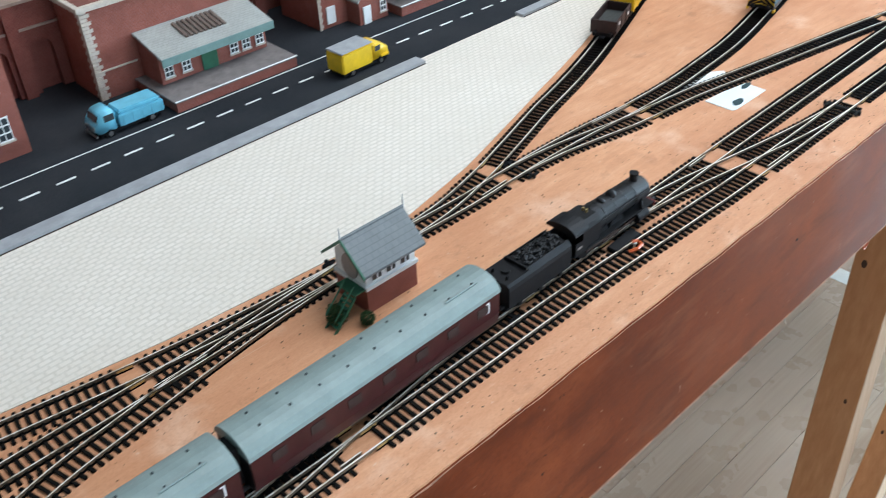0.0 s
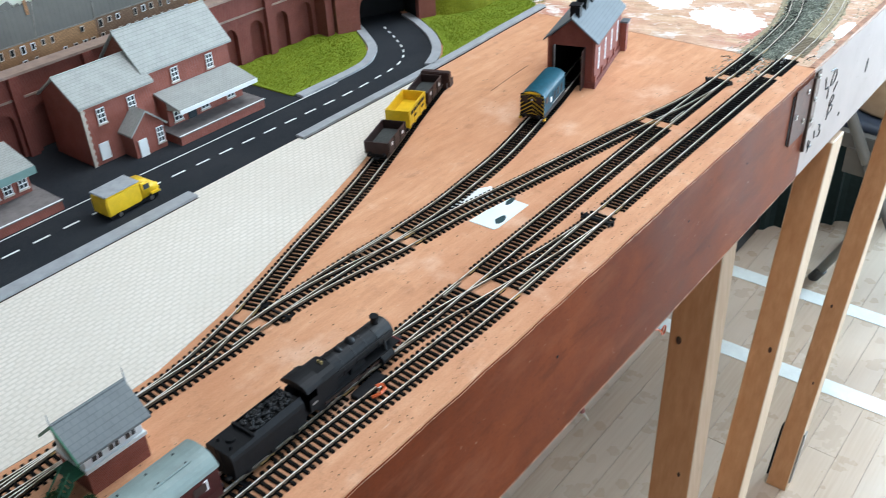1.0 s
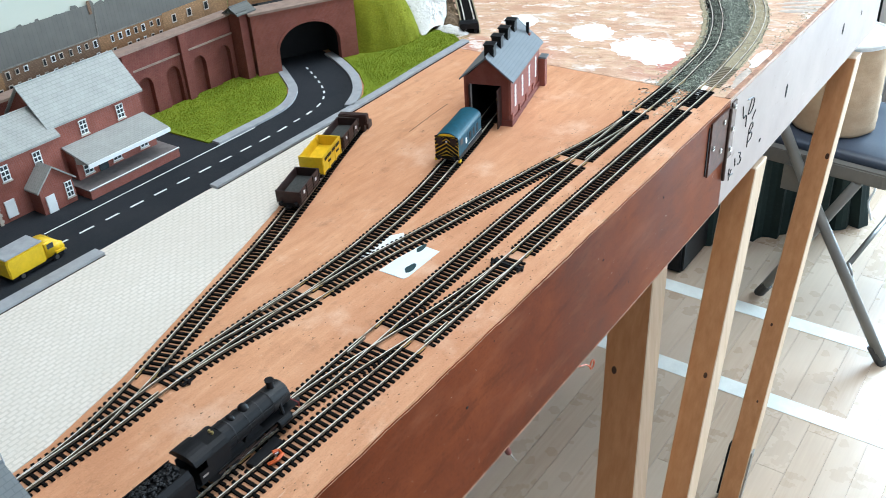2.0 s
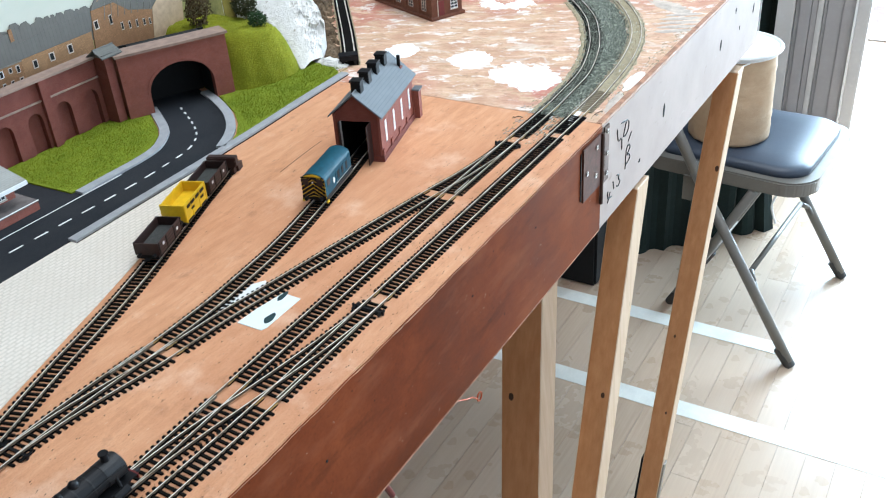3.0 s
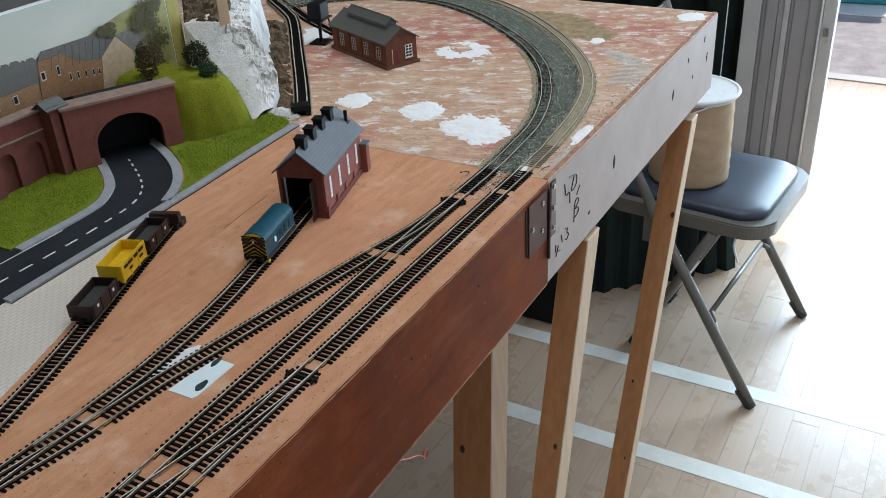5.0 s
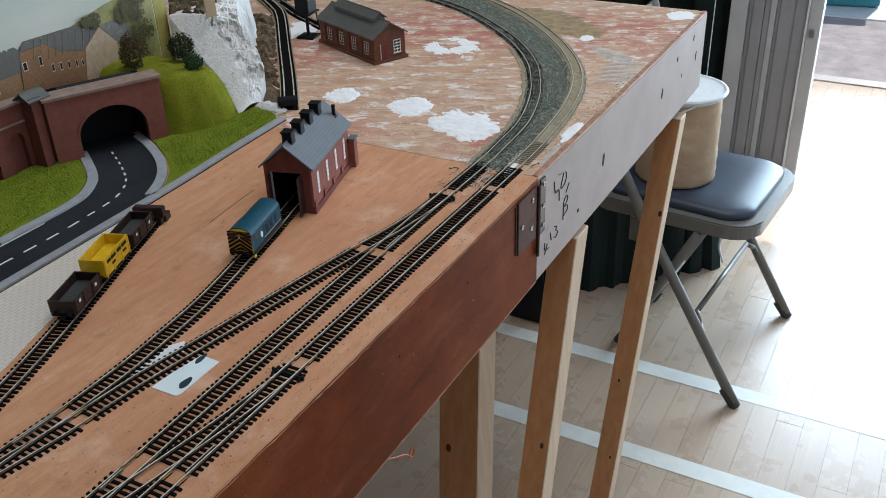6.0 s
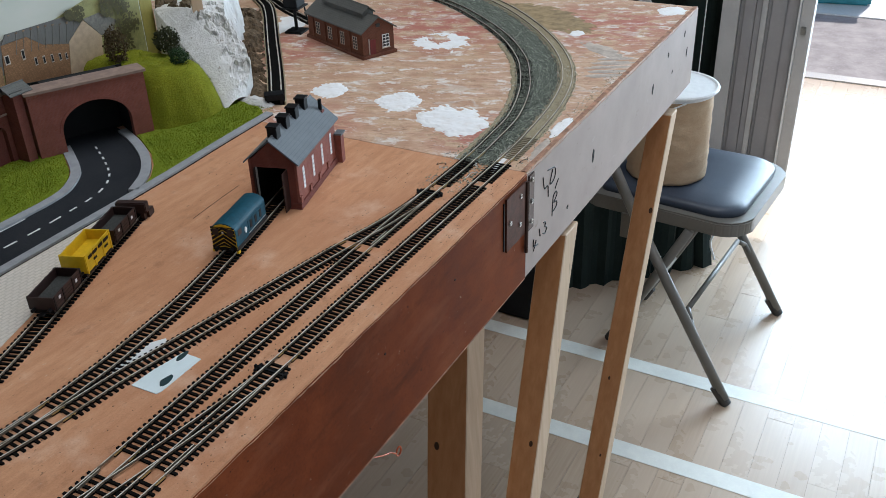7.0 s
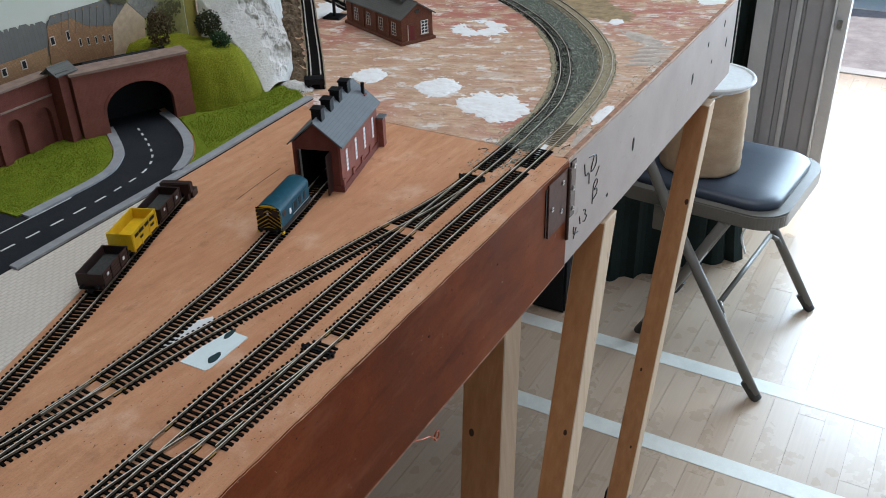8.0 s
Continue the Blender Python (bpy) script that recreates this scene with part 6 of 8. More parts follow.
tower = thing("water_tower", "black model water tower on a slim column", "water tower", on_board(0.402, 0.655, 10))
slab("base", M_BLACK, -0.018, 0.018, -0.018, 0.018, 0, 0.004, tower, bevel=0.001)
rod("column", M_BLACK, (0, 0, 0.004), (0, 0, 0.050), 0.0032, tower)
slab("tank", M_BLACK, -0.018, 0.018, -0.014, 0.014, 0.050, 0.080, tower, bevel=0.001)
rod("spout", M_BLACK, (0.016, -0.012, 0.050), (0.020, -0.016, 0.012), 0.0016, tower)
slab("walkway", M_BLACK, -0.022, 0.022, -0.018, 0.018, 0.0475, 0.0500, tower)

ramp_line = smoothed([(0.066, 0.449), (0.076, 0.456), (0.178, 0.536), (0.312, 0.645), (0.485, 0.786), (0.546, 0.85), (0.627, 0.956)], 0.006)
ramp = thing("ramp_track", "dark-bedded siding with pale edges ending at a buffer", "track", on_board(0, 0), "model railway track")
ribbon("bed", M_SLEEPER, ramp_line, -0.0125, 0.0125, 0.0, 0.0060, ramp)
for s in (-1, 1):
    ribbon("rail", M_RAIL, ramp_line, s * G2 - 0.001, s * G2 + 0.001, 0.0060, 0.0085, ramp)
    ribbon("edge_strip", M_SAND, ramp_line, s * 0.0140 - 0.0009, s * 0.0140 + 0.0009, 0.0, 0.0055, ramp)
buffer = thing("buffer_stop", "black model buffer stop block at the end of the ramp", "buffer stop", on_board(0.071, 0.4565, 40))
slab("block", M_BLACK, -0.014, 0.008, -0.015, 0.015, 0.0085, 0.0175, buffer, bevel=0.001)
for y in (-0.010, 0.010):
    slab("support", M_BLACK, -0.012, 0.006, y - 0.002, y + 0.002, 0, 0.0085, buffer)
track([(0.452, 0.640), (0.472, 0.680), (0.523, 0.770), (0.575, 0.846), (0.624, 0.923), (0.679, 1.015), (0.72, 1.10)], "dark siding track behind the boiler house")


def splat(name, x, y, rx, ry, turn, seed, label, mat=None, h=0.0014, ring=0.0):
    """A broken sheet of filler that thins out to a ragged rim; ring: swept into an open swirl."""
    bm = bmesh.new()
    step = max(0.0011, min(rx, ry) / 22)
    nx, ny = int(1.5 * rx / step), int(1.5 * ry / step)
    grid = {}
    for i in range(-nx, nx + 1):
        for j in range(-ny, ny + 1):
            p = Vector((i * step, j * step))
            r = math.hypot(p.x / rx, p.y / ry)
            f = 1 - r if not ring else 0.30 - abs(r - ring) - 0.25 * max(0.0, p.x / rx)
            q = Vector((p.x * 30, p.y * 30, seed))
            f += 0.26 * noise.noise(q) + 0.20 * noise.noise(q * 2.7) + 0.14 * noise.noise(Vector((p.x * 60, p.y * 260, seed))) + 0.10 * noise.noise(q * 9)
            z = h * min(1.0, 3.2 * f) + 0.25 * h * noise.noise(q * 5) if f > 0 else -0.0003
            grid[i, j] = (p, max(z, -0.0003))
    verts = {}
    for i, j in grid:
        ring_keys = ((i, j), (i + 1, j), (i + 1, j + 1), (i, j + 1))
        if all(k in grid for k in ring_keys) and any(grid[k][1] > 0 for k in ring_keys):
            for k in ring_keys:
                if k not in verts:
                    verts[k] = bm.verts.new((*grid[k][0], grid[k][1]))
            bm.faces.new([verts[k] for k in ring_keys])
    return tagged(mesh(name, bm, mat or M_PATCH, at=on_board(x, y, turn), smooth=True), label, "filler", "filler patches")


splat("filler_patch", 0.154, 0.410, 0.034, 0.030, 20, 1.1, "round white filler patch smeared on the board")
splat("filler_patch", 0.158, 0.281, 0.040, 0.034, 10, 2.4, "round white filler patch smeared on the board")
splat("filler_patch", 0.118, 0.167, 0.066, 0.046, 60, 3.3, "large white filler patch beside the curve")
splat("filler_patch", 0.157, 0.013, 0.040, 0.010, 2, 4.2, "white filler patch at the board edge", h=0.0012)
splat("filler_patch", 0.075, 0.010, 0.040, 0.007, 4, 4.9, "greyish filler dragged along the board edge", M_GREYSMEAR, h=0.0008)
splat("filler_patch", 0.462, 0.372, 0.066, 0.052, 40, 5.2, "thin white swirl of filler on the board", h=0.0006, ring=0.62)
for k in range(5):
    splat("filler_patch", 0.395 + 0.022 * k, 0.030 + 0.003 * k, 0.036, 0.0085, 118, 30.5 + k, "dragged stripe of grey-white filler by the board edge", M_GREYSMEAR, h=0.0005)
splat("filler_patch", 0.60, 0.155, 0.020, 0.014, 15, 7.2, "thin white smear outside the curve", h=0.0008)
splat("filler_patch", 0.812, 0.038, 0.034, 0.026, 5, 8.2, "thin white smear near the board corner", h=0.0008)
splat("filler_patch", 0.52, 0.075, 0.055, 0.020, 55, 11.3, "grey-white smear outside the curve", M_GREYSMEAR, h=0.0005)
splat("scatter_patch", 0.680, 0.255, 0.130, 0.058, 62, 12.1, "olive-brown scatter smeared outside the curve", M_SCATTER, h=0.0007)
splat("filler_patch", 0.44, 0.70, 0.06, 0.03, 30, 9.2, "white smear beside the water tower", h=0.001)
splat("filler_patch", 0.03, 0.045, 0.05, 0.006, 8, 10.2, "pale smear at the board joint", h=0.0006)


# ---------------------------------------------------------------- goods wagons, shunter and road vehicles
def wheelset(parent, xs, r, gauge=G2, mat=None, inset=0.0):
    for x in xs:
        for s in (-1, 1):
            rod("wheel", mat or M_BLACK, (x, s * (gauge - 0.001), 0.0046 + r), (x, s * (gauge + 0.0012), 0.0046 + r), r, parent, n=14)


def open_wagon(x, y, turn, body, load, label, length=0.058, w=0.0280, top=0.0268, marks=True, ribs=False):
    ob = thing("goods_wagon", label, "wagon", on_board(x, y, turn), "goods wagons")
    l, h = length / 2, w / 2
    slab("underframe", M_BLACK, -l, l, -h + 0.002, h - 0.002, 0.0085, 0.0130, ob)
    wheelset(ob, (-l * 0.55, l * 0.55), 0.0060)
    bm = bmesh.new()
    t = 0.0014
    box(bm, -l, l, -h, -h + t, 0.0131, top)
    box(bm, -l, l, h - t, h, 0.0131, top)
    box(bm, -l, -l + t, -h + t, h - t, 0.0131, top)
    box(bm, l - t, l, -h + t, h - t, 0.0131, top)
    box(bm, -l + t, l - t, -h + t, h - t, 0.0131, 0.0140)
    part("body", bm, body, ob)
    for s in (-1, 1):
        bm = bmesh.new()
        for k in range(1, 4):
            z = 0.0125 + (top - 0.0125) * k / 4
            box(bm, -l, l, s * h - 0.0002, s * h + 0.0002, z - 0.0002, z + 0.0002)
        for xx in (-l + 0.002, -l * 0.33, l * 0.33, l - 0.002):
            box(bm, xx - 0.0011, xx + 0.0011, s * h - 0.0006, s * h + 0.0006, 0.0118, top + (0.0003 if ribs else 0))
        part("side_strapping", bm, M_BLACK if marks else body, ob)
    if marks:
        for k, xx in enumerate((-l * 0.62, l * 0.55)):
            slab("number_patch", M_WHITE, xx - 0.0018, xx + 0.0018, -h - 0.0009, -h - 0.0005, 0.0205 - 0.002 * k, 0.0238 - 0.002 * k, ob)
    slab("load", load, -l + t, l - t, -h + t, h - t, 0.0140, 0.0215 if load is M_YELLOW else 0.0168, ob, "grey loose load" if load is M_GRAVEL else "")
    for e in (-1, 1):
        for s in (-1, 1):
            rod("buffer", M_BLACK, (e * l, s * 0.0085, 0.0135), (e * (l + 0.005), s * 0.0085, 0.0135), 0.0018, ob, n=8)
        slab("coupling", M_BLACK, *(sorted((e * l, e * (l + 0.006)))), -0.003, 0.003, 0.0085, 0.0098, ob)
    return ob


def on_siding(s):
    """A place and heading on the wagon siding, s metres past its first wagon's end."""
    a = Vector((-0.5180, 0.2940))
    d = Vector((0.233, 0.0905)).normalized()
    return a.x + d.x * s, a.y + d.y * s, math.degrees(math.atan2(d.y, d.x))


open_wagon(*on_siding(0.0295), M_WAGON, M_GRAVEL, "dark brown open goods wagon with a grey load")
yel = open_wagon(*on_siding(0.1000), M_YELLOW, M_YELLOW, "bright yellow open hopper wagon with black bars of lettering", 0.060, 0.0285, 0.0335, False, True)
bm = bmesh.new()
for i, (a, b) in enumerate(((-0.024, -0.016), (-0.014, -0.004), (0.000, 0.009), (0.012, 0.023))):
    box(bm, a, b, -0.0154, -0.0149, 0.0270, 0.0305)
    if i % 2:
        box(bm, a, b - 0.003, -0.0154, -0.0149, 0.0205, 0.0230)
part("lettering", bm, M_BLACK, yel, "black bars of lettering")
open_wagon(*on_siding(0.168), M_WAGON, M_GRAVEL, "dark brown open goods wagon with a grey load")
bx, by, bt = on_siding(0.212)
stop = thing("buffer_stop", "dark brown timber buffer stop at the siding's end", "buffer stop", on_board(bx, by, bt))
slab("beam", M_WAGON, 0.0, 0.010, -0.019, 0.019, 0.010, 0.0235, stop, bevel=0.001)
for s in (-1, 1):
    slab("post", M_WAGON, 0.002, 0.009, s * 0.012 - 0.0025, s * 0.012 + 0.0025, 0, 0.010, stop)
    bm = bmesh.new()
    prism(bm, [(0.010, 0.012), (0.010, 0.016), (0.024, 0.002), (0.020, 0.0)], s * 0.012 - 0.002, s * 0.012 + 0.002)
    part("strut", bm, M_WAGON, stop)
slab("sleeper_box", M_WAGON, 0.0102, 0.024, -0.017, 0.017, 0.0, 0.009, stop)

shunter = thing("diesel_shunter", "blue diesel shunter with yellow and black wasp stripes", "locomotive", on_board(-0.3025, 0.2185, 14))
slab("frame", M_BLACK, -0.040, 0.040, -0.0150, 0.0150, 0.0100, 0.0145, shunter)
wheelset(shunter, (-0.022, 0.0, 0.022), 0.0075)
bm = bmesh.new()
prof = [(-0.0148, 0.0145), (0.0148, 0.0145)] + [(0.0148 * math.cos(radians(a)), 0.0335 + 0.0095 * math.sin(radians(a))) for a in range(0, 181, 12)]
prism(bm, prof, -0.0395, -0.012, "x")
part("cab", bm, M_BLUE, shunter)
bm = bmesh.new()
prof2 = [(-0.0142, 0.0145), (0.0142, 0.0145)] + [(0.0142 * math.cos(radians(a)), 0.0335 + 0.0090 * math.sin(radians(a))) for a in range(0, 181, 12)]
prism(bm, prof2, -0.012, 0.0385, "x")
part("bonnet", bm, M_BLUE, shunter)
slab("radiator", M_BLACK, 0.0385, 0.0395, -0.010, 0.010, 0.018, 0.034, shunter)
bm = bmesh.new()
prism(bm, [(-0.0145, 0.0120), (0.0145, 0.0120)] + [(0.0142 * math.cos(radians(a)), 0.0332 + 0.0088 * math.sin(radians(a))) for a in range(0, 181, 15)], -0.0402, -0.0396, "x")
warn = part("warning_panel", bm, M_YELLOW, shunter, "yellow and black chevron end panel")
for k in range(-3, 6):
    for s in (-1, 1):
        bm = bmesh.new()
        z = 0.0120 + k * 0.0050
        pts = [(a, min(max(b, 0.0121), 0.0390)) for a, b in ((0.0, z + 0.0095), (s * 0.0142, z), (s * 0.0142, z + 0.0034), (0.0, z + 0.0129))]
        if max(q[1] for q in pts) - min(q[1] for q in pts) > 0.001:
            prism(bm, pts, -0.0406, -0.0402, "x")
            part("stripe", bm, M_BLACK, warn)
for s in (-1, 1):
    slab("cab_window", M_SMOKED, -0.0412, -0.0400, s * 0.0088 - 0.0040, s * 0.0088 + 0.0040, 0.0285, 0.0370, shunter, bevel=0.0006)
    slab("side_window", M_SMOKED, -0.034, -0.026, *(sorted((s * 0.0146, s * 0.0151))), 0.026, 0.033, shunter)
    for k in range(3):
        slab("louvre", M_BLACK, -0.004 + k * 0.0125, 0.001 + k * 0.0125, *(sorted((s * 0.0147, s * 0.0150))), 0.0205, 0.030, shunter)
    for k in range(4):
        slab("bonnet_door", M_BLUE, -0.008 + k * 0.0112, 0.0015 + k * 0.0112, *(sorted((s * 0.0139, s * 0.0146))), 0.018, 0.032, shunter)
    rod("handrail", M_STEEL, (-0.010, s * 0.0154, 0.0175), (0.036, s * 0.0154, 0.0175), 0.0004, shunter, n=6)
    slab("footstep", M_YELLOW, -0.0400, -0.036, *(sorted((s * 0.0135, s * 0.0160))), 0.0070, 0.0100, shunter)
    for e in (-1, 1):
        rod("buffer", M_BLACK, (e * 0.040, s * 0.0085, 0.0128), (e * 0.0455, s * 0.0085, 0.0128), 0.0022, shunter, n=8)
bm = bmesh.new()
prism(bm, [(-0.0165 + 0.0024 * math.cos(radians(a)), 0.0250 + 0.0036 * math.sin(radians(a))) for a in range(0, 360, 24)], -0.0158, -0.0149)
part("crest", bm, M_WHITE, shunter, "small white oval emblem")
slab("headlamp", M_WHITE, -0.0412, -0.0402, -0.0010, 0.0010, 0.0315, 0.0335, shunter)


def road_wheels(parent, xs, w, r):
    for x in xs:
        for s in (-1, 1):
            tyre = rod("wheel", M_BLACK, (x, s * (w - 0.0030), r), (x, s * w, r), r, parent, n=14)
            rod("hub", M_STEEL, (x, s * w, r), (x, s * (w + 0.0003), r), r * 0.5, tyre, n=10)


van = thing("delivery_van", "yellow toy delivery van with grey roof parked on the road", "van", on_board(-0.733, 0.4475, 3))
slab("chassis", M_BLACK, -0.030, 0.030, -0.0115, 0.0115, 0.0035, 0.0070, van)
bm = bmesh.new()
prism(bm, [(-0.0320, 0.0066), (0.0095, 0.0066), (0.0095, 0.0282), (-0.0310, 0.0282), (-0.0325, 0.0240)], -0.0130, 0.0130)
soften(bm, 0.0012, 2)
part("box_body", bm, M_YELLOW, van)
bm = bmesh.new()
prism(bm, [(0.0097, 0.0066), (0.0315, 0.0066), (0.0335, 0.0095), (0.0332, 0.0145), (0.0300, 0.0168), (0.0255, 0.0228), (0.0205, 0.0248), (0.0097, 0.0254)], -0.0120, 0.0120)
soften(bm, 0.0016, 2)
part("cab", bm, M_YELLOW, van, smooth=True)
slab("roof_panel", M_KERB, -0.0325, 0.0105, -0.0128, 0.0128, 0.0283, 0.0298, van, "grey roof", bevel=0.0006)
for s in (-1, 1):
    slab("side_window", M_GLAZE, 0.0135, 0.0210, *(sorted((s * 0.0118, s * 0.0123))), 0.0170, 0.0225, van)
    slab("wing", M_YELLOW, 0.0205, 0.0315, *(sorted((s * 0.0110, s * 0.0140))), 0.0085, 0.0112, van, bevel=0.0005)
bm = bmesh.new()
prism(bm, [(0.0296, 0.0174), (0.0258, 0.0224), (0.0263, 0.0228), (0.0301, 0.0178)], -0.0095, 0.0095)
part("windscreen", bm, M_GLAZE, van)
slab("bumper", M_STEEL, 0.0336, 0.0346, -0.011, 0.011, 0.006, 0.008, van)
road_wheels(van, (-0.019, 0.021), 0.0125, 0.0048)

lorry = thing("flatbed_lorry", "sky blue toy lorry with a flat load bed by the station", "lorry", on_board(-0.966, 0.5165, 181))
slab("chassis", M_BLACK, -0.032, 0.030, -0.0100, 0.0100, 0.0035, 0.0072, lorry)
bm = bmesh.new()
prism(bm, [(0.014, 0.007), (0.0325, 0.007), (0.0350, 0.0100), (0.0348, 0.0150), (0.0315, 0.0180), (0.0285, 0.0245), (0.0250, 0.0270), (0.0150, 0.0275), (0.014, 0.026)], -0.0118, 0.0118)
soften(bm, 0.0022, 3)
part("cab", bm, M_SKYBLUE, lorry, smooth=True)
slab("body", M_SKYBLUE, -0.036, 0.0115, -0.0128, 0.0128, 0.0078, 0.0190, lorry, "low box body", bevel=0.0008)
slab("load", M_SKYBLUE, -0.034, 0.0095, -0.0112, 0.0112, 0.0190, 0.0235, lorry, bevel=0.0012)
for k in range(5):
    slab("rib", M_SKYBLUE, -0.034 + k * 0.0100, -0.0326 + k * 0.0100, -0.0133, 0.0133, 0.0080, 0.0188, lorry)
bm = bmesh.new()
prism(bm, [(0.0318, 0.0186), (0.0291, 0.0244), (0.0297, 0.0247), (0.0324, 0.0189)], -0.0088, 0.0088)
part("windscreen", bm, M_GLAZE, lorry)
for s in (-1, 1):
    rod("headlamp", M_STEEL, (0.0345, s * 0.0078, 0.0128), (0.0358, s * 0.0078, 0.0128), 0.0018, lorry, n=10)
for k in range(3):
    slab("grille_bar", M_STEEL, 0.0346, 0.0352, -0.0080, 0.0080, 0.0082 + k * 0.0026, 0.0094 + k * 0.0026, lorry)
slab("bumper", M_STEEL, 0.0346, 0.0362, -0.0112, 0.0112, 0.0045, 0.0066, lorry)
for s in (-1, 1):
    slab("side_window", M_GLAZE, 0.0150, 0.0255, *(sorted((s * 0.0114, s * 0.0119))), 0.0175, 0.0240, lorry)
road_wheels(lorry, (-0.022, 0.022), 0.0118, 0.0048)

# ---------------------------------------------------------------- signal box
sbox = thing("signal_box", "white-timbered signal box on a red brick base with slate roof", "signal box", on_board(-0.9845, 0.1335, 0))
SBW, SBD = 0.046, 0.034
slab("brick_base", M_BRICK, 0, SBW, 0, SBD, 0, 0.0205, sbox)
slab("band", M_WHITE, -0.001, SBW + 0.001, -0.0012, SBD + 0.0012, 0.0205, 0.0235, sbox, "white timber band")
slab("cabin", M_WHITE, 0.0005, SBW - 0.0005, 0.0005, SBD - 0.0005, 0.0235, 0.0405, sbox, "white timber cabin")
for x in (0.010, 0.023, 0.036):
    slab("window", M_GLAZE, x - 0.0038, x + 0.0038, -0.0002, 0.0006, 0.0265, 0.0375, sbox)
    bm = bmesh.new()
    box(bm, x - 0.0003, x + 0.0003, -0.0007, -0.0001, 0.0265, 0.0375)
    box(bm, x - 0.0038, x + 0.0038, -0.0007, -0.0001, 0.0318, 0.0324)
    part("glazing_bar", bm, M_WHITE, sbox)
bm = bmesh.new()
prism(bm, [(0.0, 0.0405), (SBD, 0.0405), (SBD / 2, 0.0560)], 0.0005, SBW - 0.0005, "x")
part("gable", bm, M_WHITE, sbox)
gable_roof(sbox, 0, SBW, 0, SBD, 0.0415, 0.0565, 0.0060, 0.0020, M_SLATE_M, "roof", 0.005)
bm = bmesh.new()
for s in (-1, 1):
    prism(bm, [(SBD / 2, 0.0560), (SBD / 2 + s * 0.0235, 0.0352), (SBD / 2 + s * 0.0235, 0.0378), (SBD / 2, 0.0590)], -0.0062, -0.0050, "x")
part("bargeboard", bm, M_GREENP, sbox, "dark green bargeboard")
for x in (-0.0055, SBW + 0.0055):
    rod("finial", M_KERB, (x, SBD / 2, 0.056), (x, SBD / 2, 0.0685), 0.0007, sbox, n=6, r2=0.0002)
bm = bmesh.new()
n = 14
prism(bm, [(SBD / 2 + 0.0085 * math.cos(6.2832 * i / n), 0.0335 + 0.0105 * math.sin(6.2832 * i / n)) for i in range(n)], -0.0006, 0.0004, "x")
part("end_window", bm, M_PANE, sbox, "tall arched end window")
slab("landing", M_GREENP, -0.011, -0.0005, 0.000, 0.020, 0.0215, 0.0226, sbox, "dark green landing")
for k in range(7):
    slab("step", M_GREENP, -0.0135 - k * 0.0025, -0.0112 - k * 0.0025, 0.0005, 0.0105, 0.0195 - k * 0.0028, 0.0205 - k * 0.0028, sbox)
for y in (0.0005, 0.0105):
    rod("handrail", M_GREENP, (-0.0105, y, 0.0300), (-0.0290, y, 0.0105), 0.0006, sbox, n=6)
    bm = bmesh.new()
    prism(bm, [(-0.0100, 0.0218), (-0.0100, 0.0190), (-0.0285, -0.0004), (-0.0315, -0.0004)], y - 0.0005, y + 0.0005)
    part("string_board", bm, M_GREENP, sbox)
bush(-1.006, 0.142, 0.0, 0.0080, M_LEAF_G, "dull green bush beside the signal box steps", 14, 1.0)
bush(-0.992, 0.126, 0.0, 0.0055, M_LEAF_G, "dull green bush beside the signal box steps", 15, 1.0)

# ---------------------------------------------------------------- passenger train on the second line
TRAIN = smoothed(T2, 0.001)


def on_line(a, b):
    """A pose between two places of the second line, by their x."""
    p, q = (min(TRAIN[:1800], key=lambda v: abs(v.x - x)) for x in (a, b))
    m, d = (p + q) / 2, q - p
    return on_board(m.x, m.y, math.degrees(math.atan2(d.y, d.x)))


